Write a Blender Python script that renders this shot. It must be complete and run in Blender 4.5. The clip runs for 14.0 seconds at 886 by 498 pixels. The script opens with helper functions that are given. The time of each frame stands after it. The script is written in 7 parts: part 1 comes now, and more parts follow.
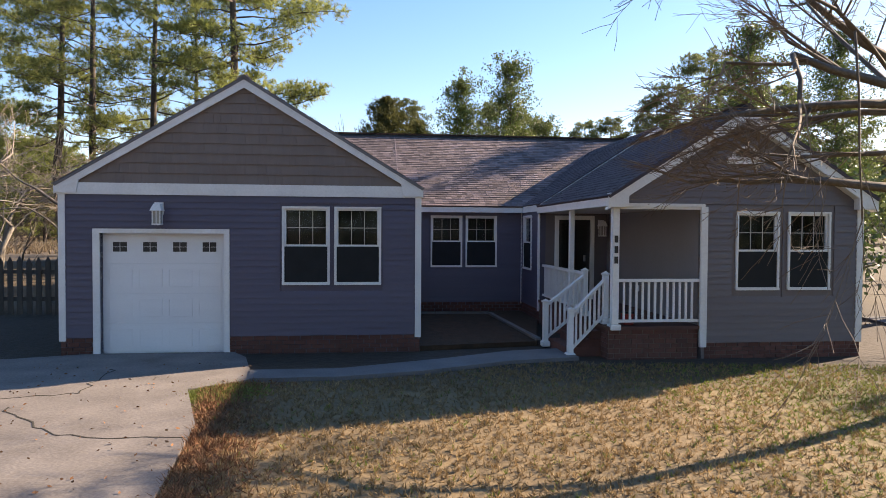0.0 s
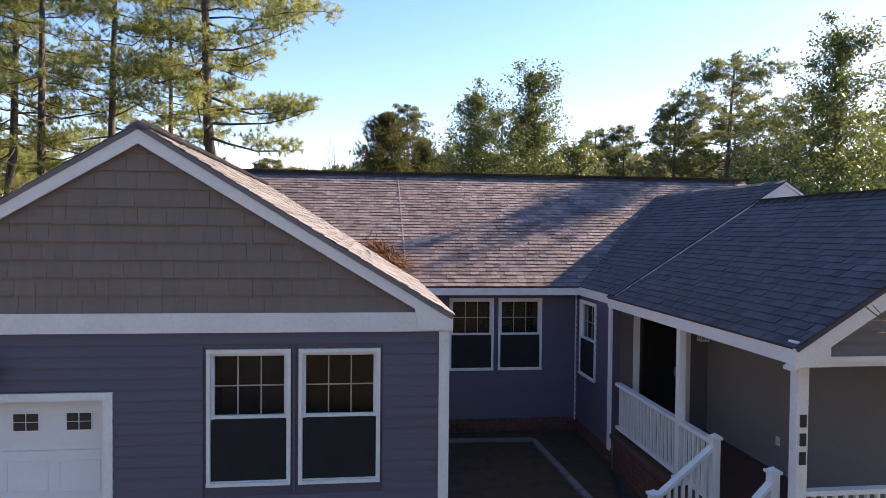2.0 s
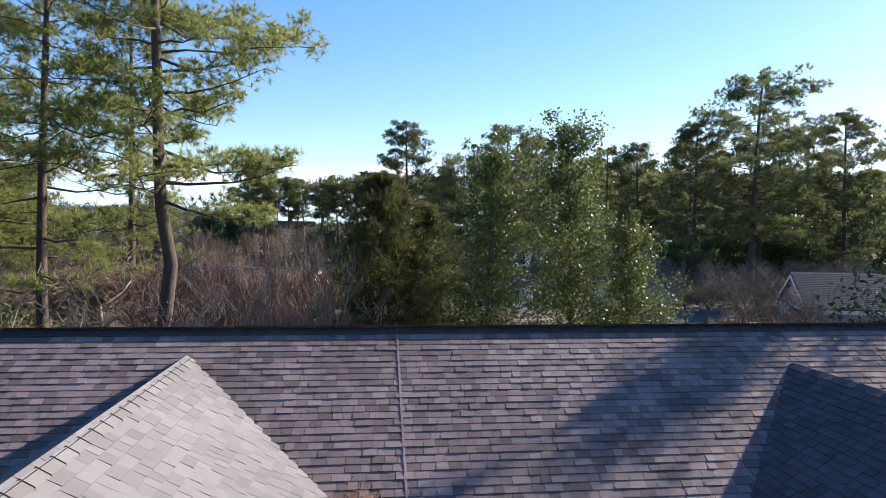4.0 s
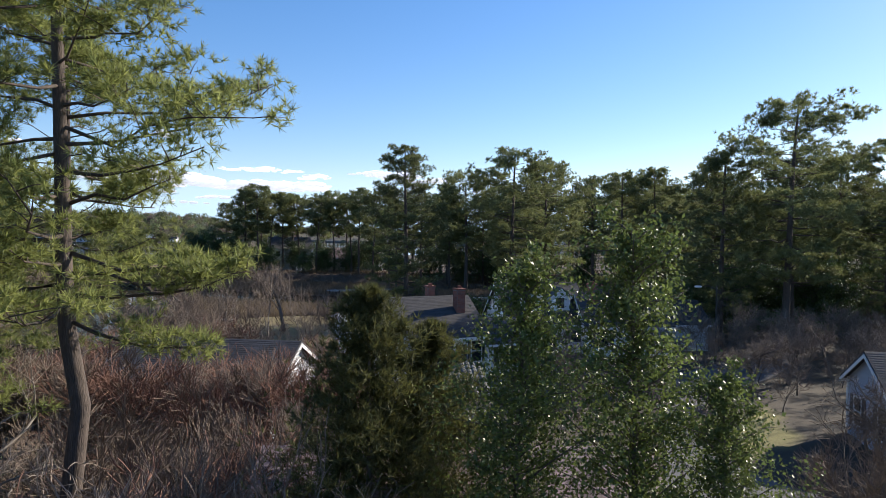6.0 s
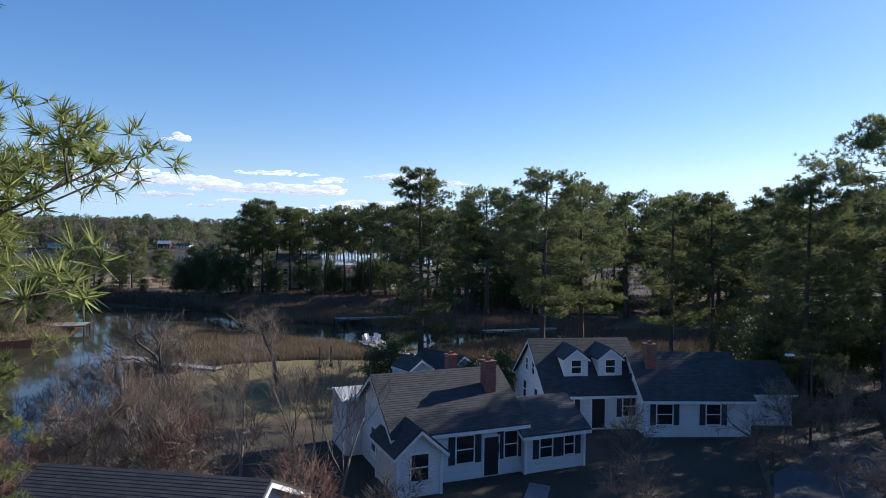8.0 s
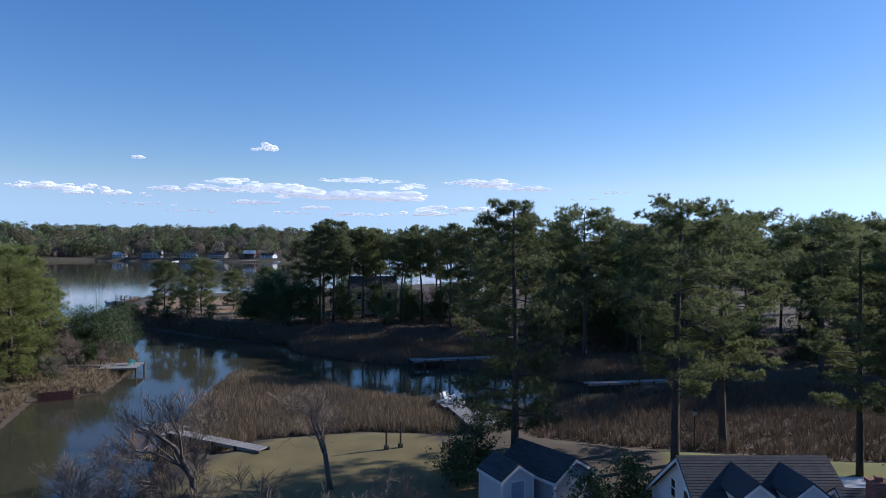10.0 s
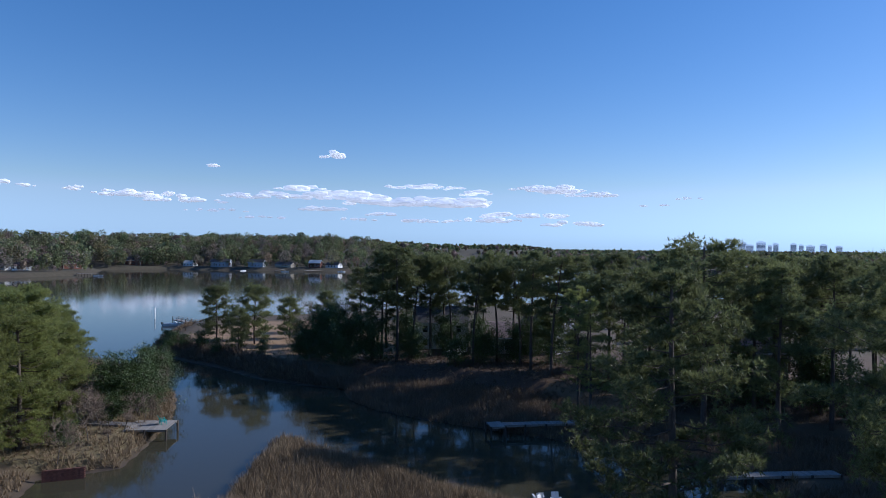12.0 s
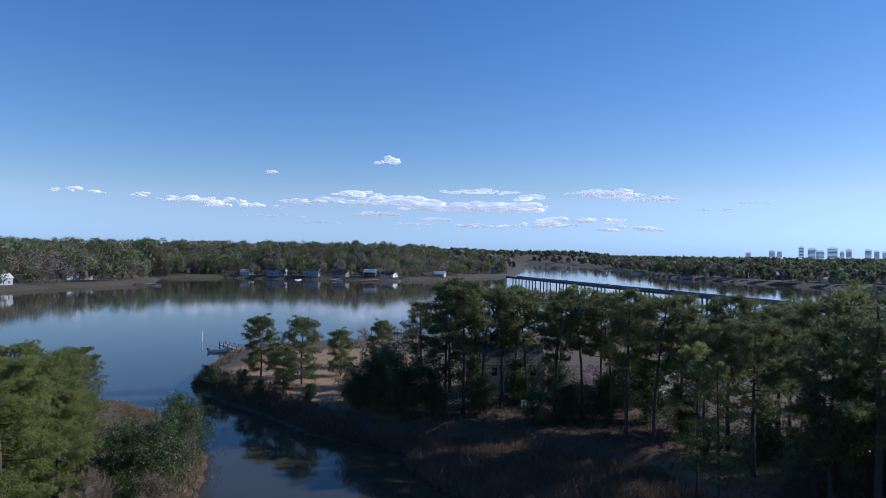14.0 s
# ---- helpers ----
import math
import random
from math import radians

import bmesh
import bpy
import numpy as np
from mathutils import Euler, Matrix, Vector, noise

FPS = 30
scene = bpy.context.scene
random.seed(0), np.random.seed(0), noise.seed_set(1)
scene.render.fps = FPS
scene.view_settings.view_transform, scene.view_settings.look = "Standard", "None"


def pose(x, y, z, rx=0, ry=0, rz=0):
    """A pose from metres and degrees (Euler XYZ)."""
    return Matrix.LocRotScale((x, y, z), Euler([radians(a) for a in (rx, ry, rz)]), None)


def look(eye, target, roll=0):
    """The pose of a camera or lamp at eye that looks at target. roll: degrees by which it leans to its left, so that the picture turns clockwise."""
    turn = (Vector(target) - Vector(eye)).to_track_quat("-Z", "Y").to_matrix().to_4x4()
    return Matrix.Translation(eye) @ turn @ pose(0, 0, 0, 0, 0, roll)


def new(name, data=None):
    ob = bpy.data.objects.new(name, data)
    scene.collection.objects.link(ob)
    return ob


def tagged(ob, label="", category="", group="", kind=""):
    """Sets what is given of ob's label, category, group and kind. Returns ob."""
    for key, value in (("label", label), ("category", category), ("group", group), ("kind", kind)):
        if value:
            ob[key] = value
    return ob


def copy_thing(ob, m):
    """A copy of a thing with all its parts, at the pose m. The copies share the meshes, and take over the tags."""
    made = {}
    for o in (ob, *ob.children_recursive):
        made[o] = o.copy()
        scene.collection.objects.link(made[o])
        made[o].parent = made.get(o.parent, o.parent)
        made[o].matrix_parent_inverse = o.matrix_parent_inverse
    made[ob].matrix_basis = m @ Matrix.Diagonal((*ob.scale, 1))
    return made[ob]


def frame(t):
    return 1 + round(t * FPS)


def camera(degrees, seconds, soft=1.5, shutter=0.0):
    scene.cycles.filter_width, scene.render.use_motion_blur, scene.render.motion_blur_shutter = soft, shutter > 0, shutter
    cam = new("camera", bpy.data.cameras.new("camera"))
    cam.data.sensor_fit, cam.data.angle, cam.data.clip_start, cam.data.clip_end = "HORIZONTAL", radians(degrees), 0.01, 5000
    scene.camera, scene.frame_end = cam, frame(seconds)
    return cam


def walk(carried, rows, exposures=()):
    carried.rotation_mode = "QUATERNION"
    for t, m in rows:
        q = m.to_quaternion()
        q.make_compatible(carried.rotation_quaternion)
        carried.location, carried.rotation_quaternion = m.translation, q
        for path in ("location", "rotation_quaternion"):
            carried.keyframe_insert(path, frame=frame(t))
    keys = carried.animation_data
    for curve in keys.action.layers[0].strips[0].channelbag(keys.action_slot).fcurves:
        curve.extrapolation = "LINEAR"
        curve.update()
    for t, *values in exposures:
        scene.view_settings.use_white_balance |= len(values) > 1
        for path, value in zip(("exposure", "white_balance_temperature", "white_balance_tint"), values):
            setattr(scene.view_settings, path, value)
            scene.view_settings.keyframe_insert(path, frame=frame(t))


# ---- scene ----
cam = camera(67.7, 14.0, soft=0.85)
# the flight: seconds, place along a path of unit length, yaw, pitch, roll
METRES, EYE = 76.0, 2.15
ROWS = [
    (0.0, 0.0, 0.0, 0.0, 0.01, -1.51, -0.33),
    (0.5, -0.0014, 0.0155, 0.0039, -0.04, -1.5, -0.4),
    (1.0, -0.0031, 0.0319, 0.0087, -0.09, -1.49, -0.46),
    (1.5, -0.0048, 0.0493, 0.0149, -0.11, -1.44, -0.52),
    (2.0, -0.0065, 0.0667, 0.0217, -0.14, -1.43, -0.56),
    (2.5, -0.0084, 0.0851, 0.0299, -0.22, -1.44, -0.58),
    (3.0, -0.0098, 0.105, 0.0398, -0.26, -1.43, -0.59),
    (5.5, -0.0141, 0.1936, 0.0903, -0.31, -1.23, -0.59),
    (6.0, -0.0152, 0.2186, 0.101, -0.34, -1.11, -0.57),
    (6.5, -0.0166, 0.2459, 0.1117, -0.38, -1.06, -0.66),
    (7.0, -0.0184, 0.2756, 0.122, -0.4, -1.01, -0.71),
    (9.5, -0.0351, 0.4871, 0.1751, 6.04, -0.63, -0.31),
    (10.0, -0.0441, 0.5332, 0.1869, 7.91, -0.52, -0.34),
    (10.5, -0.0562, 0.5817, 0.1991, 9.55, -0.4, -0.41),
    (11.0, -0.0698, 0.6317, 0.2116, 10.76, -0.28, -0.45),
    (11.5, -0.0855, 0.681, 0.2236, 11.95, -0.16, -0.48),
    (12.0, -0.103, 0.7302, 0.2364, 13.49, -0.05, -0.6),
    (12.5, -0.1223, 0.7799, 0.2496, 14.98, 0.05, -0.61),
    (13.0, -0.143, 0.828, 0.2629, 16.43, 0.15, -0.69),
    (13.5, -0.1651, 0.8763, 0.2765, 17.39, 0.22, -0.7),
    (14.0, -0.1886, 0.9231, 0.2902, 18.17, 0.28, -0.73),
]
EXPOSURES = [(0.0, 1.52, 8500, 17), (1.5, 1.66, 8400, 21), (2.5, 1.68, 8200, 19), (3.2, 1.50, 7400, 15), (5.3, 0.88, 6800, 11), (7.2, 0.62, 6450, 11), (9.3, 0.26, 5850, 13), (14.0, 0.04, 5600, 13)]
walk(cam, [(t, pose(METRES * x, METRES * y, EYE + METRES * z, 90 + pitch, roll, yaw)) for t, x, y, z, yaw, pitch, roll in ROWS], EXPOSURES)

# ---- sky and sun ----
SUN_AZIMUTH, SUN_ELEVATION = radians(59.4), radians(25.9)   # clockwise from +y
world = bpy.data.worlds.new("world")
scene.world = world
world.use_nodes = True
wt = world.node_tree
sky = wt.nodes.new("ShaderNodeTexSky")
sky.sky_type, sky.sun_disc = "NISHITA", False
sky.sun_elevation, sky.sun_rotation = SUN_ELEVATION, SUN_AZIMUTH
sky.altitude, sky.air_density, sky.dust_density, sky.ozone_density = 200, 1.0, 0.25, 1.6
deep = wt.nodes.new("ShaderNodeHueSaturation")
deep.inputs["Saturation"].default_value = 1.40
even = wt.nodes.new("ShaderNodeGamma")
even.inputs["Gamma"].default_value = 0.87
wt.links.new(sky.outputs[0], even.inputs["Color"])
wt.links.new(even.outputs[0], deep.inputs["Color"])
# clear winter air: the low sky stays pale blue instead of yellow
apart, joined = wt.nodes.new("ShaderNodeSeparateColor"), wt.nodes.new("ShaderNodeCombineColor")
wt.links.new(deep.outputs[0], apart.inputs[0])
for channel, limit, factor, gain in ((0, "MINIMUM", 0.72, 1.0), (2, "MAXIMUM", 1.29, 1.17)):
    share, pick = wt.nodes.new("ShaderNodeMath"), wt.nodes.new("ShaderNodeMath")
    share.operation, share.inputs[1].default_value, pick.operation = "MULTIPLY", factor, limit
    wt.links.new(apart.outputs[1], share.inputs[0])
    more = wt.nodes.new("ShaderNodeMath")
    more.operation, more.inputs[1].default_value = "MULTIPLY", gain
    wt.links.new(apart.outputs[channel], more.inputs[0])
    wt.links.new(more.outputs[0], pick.inputs[0])
    wt.links.new(share.outputs[0], pick.inputs[1])
    wt.links.new(pick.outputs[0], joined.inputs[channel])
wt.links.new(apart.outputs[1], joined.inputs[1])
wt.links.new(joined.outputs[0], wt.nodes["Background"].inputs[0])
wt.nodes["Background"].inputs[1].default_value = 0.120
sun = new("sun", bpy.data.lights.new("sun", "SUN"))
sun.data.energy, sun.data.angle, sun.data.color = 5.0, radians(0.6), (1.0, 0.93, 0.82)
_s = Vector((math.sin(SUN_AZIMUTH) * math.cos(SUN_ELEVATION), math.cos(SUN_AZIMUTH) * math.cos(SUN_ELEVATION), math.sin(SUN_ELEVATION)))
sun.matrix_world = look(_s * 50, (0, 0, 0))

# ---- materials ----


def material(name, base, dark=None, rough=0.7, metal=0.0, scale=4.0, fine=60.0, bump=0.2, distance=0.01, mixing=1.0,
             vary=0.0, island=0.0, spec=0.5, stretch=(1, 1, 1), translucent=0.0, attribute=""):
    """A surface with variation at two scales, relief, and a difference from piece to piece."""
    m = bpy.data.materials.new(name)
    m.use_nodes = True
    n, l = m.node_tree.nodes, m.node_tree.links
    bsdf = n["Principled BSDF"]
    bsdf.inputs["Roughness"].default_value, bsdf.inputs["Metallic"].default_value = rough, metal
    bsdf.inputs["Specular IOR Level"].default_value = spec
    coord, mapping = n.new("ShaderNodeTexCoord"), n.new("ShaderNodeMapping")
    mapping.inputs["Scale"].default_value = stretch
    l.new(coord.outputs["Object"], mapping.inputs[0])
    big, small = n.new("ShaderNodeTexNoise"), n.new("ShaderNodeTexNoise")
    for tex, sc in ((big, scale), (small, fine)):
        tex.inputs["Scale"].default_value, tex.inputs["Detail"].default_value = sc, 5.0
        l.new(mapping.outputs[0], tex.inputs["Vector"])
    add = n.new("ShaderNodeMath")
    add.operation = "MULTIPLY_ADD"
    l.new(small.outputs[0], add.inputs[0])
    add.inputs[1].default_value = 0.6
    half = n.new("ShaderNodeMath")
    half.operation = "MULTIPLY"
    half.inputs[1].default_value = 0.7
    l.new(big.outputs[0], half.inputs[0])
    l.new(half.outputs[0], add.inputs[2])
    ramp = n.new("ShaderNodeMapRange")
    ramp.inputs["From Min"].default_value, ramp.inputs["From Max"].default_value = 0.42, 0.88
    l.new(add.outputs[0], ramp.inputs[0])
    mix = n.new("ShaderNodeMix")
    mix.data_type = "RGBA"
    dark = dark or tuple(c * 0.72 for c in base)
    mix.inputs[6].default_value, mix.inputs[7].default_value = (*dark, 1), (*base, 1)
    l.new(ramp.outputs[0], mix.inputs[0])
    out = mix.outputs[2]
    if attribute:
        att = n.new("ShaderNodeAttribute")
        att.attribute_name = attribute
        tint = n.new("ShaderNodeMix")
        tint.data_type, tint.blend_type = "RGBA", "MULTIPLY"
        tint.inputs[0].default_value = 1.0
        l.new(out, tint.inputs[6])
        l.new(att.outputs["Color"], tint.inputs[7])
        out = tint.outputs[2]
    for amount, node, socket in ((vary, "ShaderNodeObjectInfo", "Random"), (island, "ShaderNodeNewGeometry", "Random Per Island")):
        if amount:
            info, hsv, rng = n.new(node), n.new("ShaderNodeHueSaturation"), n.new("ShaderNodeMapRange")
            rng.inputs["To Min"].default_value, rng.inputs["To Max"].default_value = 1 - amount, 1 + amount
            l.new(info.outputs[socket], rng.inputs[0])
            l.new(rng.outputs[0], hsv.inputs["Value"])
            l.new(out, hsv.inputs["Color"])
            out = hsv.outputs[0]
    l.new(out, bsdf.inputs["Base Color"])
    if bump:
        b = n.new("ShaderNodeBump")
        b.inputs["Strength"].default_value, b.inputs["Distance"].default_value = bump, distance
        l.new(small.outputs[0], b.inputs["Height"])
        l.new(b.outputs[0], bsdf.inputs["Normal"])
    if translucent:
        tr, ms = n.new("ShaderNodeBsdfTranslucent"), n.new("ShaderNodeMixShader")
        l.new(out, tr.inputs[0])
        ms.inputs[0].default_value = translucent
        l.new(bsdf.outputs[0], ms.inputs[1])
        l.new(tr.outputs[0], ms.inputs[2])
        l.new(ms.outputs[0], n["Material Output"].inputs[0])
    return m


def glass_material(name, tint, rough=0.02):
    """A dark pane that mirrors what is before it."""
    m = bpy.data.materials.new(name)
    m.use_nodes = True
    b = m.node_tree.nodes["Principled BSDF"]
    b.inputs["Base Color"].default_value = (*tint, 1)
    b.inputs["Roughness"].default_value = rough
    b.inputs["Transmission Weight"].default_value = 1.0
    b.inputs["IOR"].default_value = 1.22
    return m


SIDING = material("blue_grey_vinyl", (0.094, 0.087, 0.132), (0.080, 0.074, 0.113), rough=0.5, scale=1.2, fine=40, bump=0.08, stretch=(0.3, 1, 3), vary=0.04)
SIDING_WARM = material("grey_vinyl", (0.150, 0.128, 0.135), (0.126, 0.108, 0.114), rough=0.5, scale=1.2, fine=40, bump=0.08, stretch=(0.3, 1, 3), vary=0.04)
SHAKE = material("taupe_shake", (0.205, 0.160, 0.140), (0.172, 0.134, 0.118), rough=0.7, scale=3, fine=70, bump=0.3, stretch=(4, 1, 0.5), vary=0.045)
WHITE = material("white_trim", (0.80, 0.80, 0.79), (0.66, 0.66, 0.65), rough=0.45, scale=2, fine=30, bump=0.04)
GRID_GREY = material("dull_grid_bars", (0.42, 0.42, 0.41), rough=0.5, scale=2, fine=30, bump=0.03)
DOOR_WHITE = material("white_steel_door", (0.78, 0.80, 0.82), (0.68, 0.70, 0.72), rough=0.4, scale=1.5, fine=90, bump=0.06, stretch=(0.4, 1, 2))
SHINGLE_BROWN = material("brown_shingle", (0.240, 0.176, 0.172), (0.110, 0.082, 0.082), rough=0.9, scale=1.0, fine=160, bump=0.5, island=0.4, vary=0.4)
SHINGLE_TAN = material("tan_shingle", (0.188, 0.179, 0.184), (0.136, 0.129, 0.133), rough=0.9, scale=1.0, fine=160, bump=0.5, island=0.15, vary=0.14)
# darker than the other two shingles; covers all slopes of the right wing
SHINGLE_DARK = material("dark_shingle", (0.086, 0.070, 0.082), (0.048, 0.040, 0.047), rough=0.9, scale=1.0, fine=160, bump=0.5, island=0.25, vary=0.25)
ROOF_DARK = material("charcoal_roof", (0.062, 0.060, 0.064), (0.036, 0.035, 0.038), rough=0.85, scale=1.5, fine=40, bump=0.4, stretch=(1, 4, 4), island=0.2, vary=0.2)
RIDGE = material("ridge_cap", (0.055, 0.048, 0.047), (0.03, 0.027, 0.027), rough=0.9, scale=3, fine=120, bump=0.4)
FLASHING = material("grey_flashing", (0.30, 0.29, 0.30), rough=0.55, scale=3, fine=40)
BRICK = material("red_brick", (0.150, 0.058, 0.044), (0.085, 0.036, 0.029), rough=0.88, scale=6, fine=90, bump=0.5, vary=0.25, island=0.25)
MORTAR = material("mortar", (0.23, 0.20, 0.18), rough=0.95, fine=120)
CHIMNEY_BRICK = material("warm_red_brick", (0.300, 0.105, 0.070), (0.190, 0.070, 0.050), rough=0.88, scale=6, fine=90, bump=0.5, vary=0.2, island=0.25)
CONCRETE = material("worn_concrete", (0.235, 0.205, 0.185), (0.115, 0.098, 0.090), rough=0.9, scale=1.6, fine=30, bump=0.35)
CONCRETE_OLD = material("grey_concrete", (0.185, 0.180, 0.178), (0.115, 0.112, 0.112), rough=0.9, scale=1.6, fine=45, bump=0.35)
ASPHALT = material("pale_asphalt", (0.100, 0.098, 0.103), (0.062, 0.060, 0.064), rough=0.9, scale=0.4, fine=30, bump=0.3)
CRACK = material("crack_soil", (0.045, 0.038, 0.030), rough=1.0)
MULCH = material("bark_mulch", (0.092, 0.050, 0.026), (0.040, 0.023, 0.013), rough=1.0, scale=5, fine=70, bump=0.9, distance=0.03)
GLASS = glass_material("window_glass", (0.75, 0.8, 0.8))
ROOM_SHADE = material("room_shade_paint", (0.030, 0.030, 0.028), rough=0.9)
BLIND = material("cream_blind", (0.38, 0.36, 0.32), rough=0.8)
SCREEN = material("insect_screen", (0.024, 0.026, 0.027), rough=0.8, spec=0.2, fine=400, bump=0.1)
BLACK = material("black_paint", (0.018, 0.018, 0.02), rough=0.45)
NAVY = material("dark_shutter", (0.025, 0.030, 0.042), rough=0.6)
PORCH_PAINT = material("greige_panel", (0.235, 0.220, 0.215), (0.205, 0.192, 0.188), rough=0.6, scale=1.5, fine=25, bump=0.05)
PORCH_FLOOR = material("brick_red_deck", (0.13, 0.055, 0.042), (0.075, 0.034, 0.028), rough=0.8, scale=4, fine=50)
HOUSE_WHITE = material("white_clapboard", (0.70, 0.71, 0.72), (0.56, 0.57, 0.58), rough=0.55, scale=1.0, fine=20, bump=0.1, stretch=(0.5, 0.5, 6))
HOUSE_GREY = material("pale_grey_clapboard", (0.36, 0.40, 0.47), (0.28, 0.31, 0.37), rough=0.55, scale=1.0, fine=20, bump=0.1, stretch=(0.5, 0.5, 6))
HOUSE_BEIGE = material("beige_wall", (0.42, 0.36, 0.28), (0.32, 0.27, 0.21), rough=0.7, scale=0.8, fine=10)
ROOF_PALE = material("pale_metal_roof", (0.62, 0.62, 0.60), (0.50, 0.50, 0.49), rough=0.45, scale=1, fine=20, bump=0.1)
TILE = material("grey_barrel_tile", (0.150, 0.145, 0.140), (0.075, 0.073, 0.072), rough=0.8, scale=2, fine=40, vary=0.3, island=0.3)
WOOD_GREY = material("weathered_boards", (0.300, 0.280, 0.262), (0.185, 0.170, 0.158), rough=0.85, scale=2, fine=40, bump=0.4, stretch=(1, 8, 8), island=0.15, vary=0.15)
WOOD_DARK = material("dark_piling", (0.075, 0.062, 0.052), (0.040, 0.034, 0.030), rough=0.9, scale=3, fine=40, bump=0.4, stretch=(4, 4, 0.6))
FENCE_WOOD = material("dark_fence_wood", (0.085, 0.070, 0.058), (0.045, 0.038, 0.033), rough=0.9, scale=3, fine=40, stretch=(4, 4, 0.6), island=0.2, vary=0.2)
TEAL = material("teal_plastic", (0.02, 0.36, 0.34), rough=0.4)
RED = material("red_enamel", (0.35, 0.02, 0.02), rough=0.4)
BOAT_WHITE = material("boat_gelcoat", (0.75, 0.76, 0.78), rough=0.3, fine=20)
BARK_PINE = material("pine_bark", (0.115, 0.088, 0.072), (0.045, 0.035, 0.030), rough=0.95, scale=5, fine=18, bump=0.9, distance=0.03, stretch=(2, 2, 0.4))
BARK_GREY = material("grey_bark", (0.150, 0.128, 0.108), (0.075, 0.063, 0.054), rough=0.95, scale=5, fine=25, bump=0.6, stretch=(3, 3, 0.5))
BARK_PALE = material("pale_bark", (0.270, 0.235, 0.195), (0.130, 0.112, 0.095), rough=0.9, scale=4, fine=25, bump=0.5, stretch=(3, 3, 0.5))
BARK_RUST = material("rust_bark", (0.300, 0.170, 0.085), (0.140, 0.085, 0.050), rough=0.9, scale=3, fine=20, bump=0.6, stretch=(3, 3, 0.5))
TWIG = material("brown_twig", (0.210, 0.158, 0.120), (0.130, 0.098, 0.076), rough=0.95, bump=0, island=0.25)
TWIG_PALE = material("pale_twig", (0.330, 0.270, 0.215), (0.210, 0.170, 0.138), rough=0.95, bump=0, island=0.25)
TWIG_RED = material("russet_twig", (0.240, 0.125, 0.088), (0.160, 0.088, 0.064), rough=0.95, bump=0, island=0.3)
NEEDLE = material("pine_needles", (0.270, 0.290, 0.092), (0.170, 0.196, 0.066), rough=0.55, scale=0.6, fine=3, bump=0, island=0.35, vary=0.18, translucent=0.66)
NEEDLE_DARK = material("dark_pine_needles", (0.188, 0.205, 0.078), (0.116, 0.134, 0.056), rough=0.6, scale=0.5, fine=2, bump=0, island=0.35, vary=0.2, translucent=0.5)
CEDAR = material("cedar_foliage", (0.130, 0.130, 0.040), (0.068, 0.074, 0.028), rough=0.7, scale=0.8, fine=5, bump=0, island=0.35, translucent=0.4)
LEAF = material("glossy_leaf", (0.140, 0.176, 0.048), (0.080, 0.110, 0.033), rough=0.42, spec=0.35, scale=0.8, fine=5, bump=0, island=0.4, vary=0.12, translucent=0.4)
IVY = material("ivy_leaf", (0.070, 0.110, 0.028), (0.040, 0.066, 0.018), rough=0.5, scale=0.8, fine=5, bump=0, island=0.4, translucent=0.25)
WOODS_GREEN = material("woods_green", (0.160, 0.175, 0.075), (0.095, 0.110, 0.055), rough=0.8, scale=0.05, fine=0.6, bump=0, island=0.4, translucent=0.35, attribute="tone")
WOODS_BROWN = material("woods_bare", (0.240, 0.190, 0.150), (0.155, 0.124, 0.100), rough=0.9, scale=0.05, fine=0.6, bump=0, island=0.3, translucent=0.3, attribute="tone")
REED = material("dry_reed", (0.270, 0.200, 0.122), (0.140, 0.102, 0.064), rough=0.85, scale=0.15, fine=2, bump=0, island=0.35, translucent=0.25)
REED_DARK = material("brown_reed", (0.195, 0.138, 0.088), (0.115, 0.082, 0.054), rough=0.9, scale=0.15, fine=2, bump=0, island=0.35, translucent=0.15)
STRAW = material("dormant_grass", (0.380, 0.262, 0.130), (0.225, 0.150, 0.078), rough=0.85, scale=0.6, fine=5, bump=0, island=0.35, translucent=0.25)
GREEN_GRASS = material("winter_green_grass", (0.230, 0.270, 0.055), (0.140, 0.170, 0.040), rough=0.8, scale=0.6, fine=5, bump=0, island=0.35, translucent=0.25)
PINE_STRAW = material("pine_straw", (0.300, 0.135, 0.060), (0.150, 0.070, 0.036), rough=0.9, scale=3, fine=20, bump=0, island=0.4)
GROUND = material("ground_cover", (1.0, 0.98, 0.95), (0.55, 0.52, 0.50), rough=0.95, scale=0.35, fine=9, bump=0.6, distance=0.05, attribute="cover")
CLOUD_GLOW = material("cloud", (0.84, 0.84, 0.86), (0.70, 0.71, 0.75), rough=1.0, scale=0.002, fine=0.01, bump=0, spec=0.0)
# faint emission brightens the clouds, which turn dark against the sun
CLOUD_GLOW.node_tree.nodes["Principled BSDF"].inputs["Emission Color"].default_value = (0.80, 0.84, 0.95, 1)
CLOUD_GLOW.node_tree.nodes["Principled BSDF"].inputs["Emission Strength"].default_value = 0.36
_thin, _veil = CLOUD_GLOW.node_tree.nodes.new("ShaderNodeBsdfTransparent"), CLOUD_GLOW.node_tree.nodes.new("ShaderNodeMixShader")
_veil.inputs[0].default_value = 0.42
CLOUD_GLOW.node_tree.links.new(CLOUD_GLOW.node_tree.nodes["Principled BSDF"].outputs[0], _veil.inputs[1])
CLOUD_GLOW.node_tree.links.new(_thin.outputs[0], _veil.inputs[2])
CLOUD_GLOW.node_tree.links.new(_veil.outputs[0], CLOUD_GLOW.node_tree.nodes["Material Output"].inputs[0])
# no haze in the air: the towers' pale blue and glow stand in
CITY_HAZE = material("city_wall_haze_glow", (0.55, 0.60, 0.68), (0.42, 0.47, 0.56), rough=0.5, scale=0.02, fine=0.1, bump=0, vary=0.2)
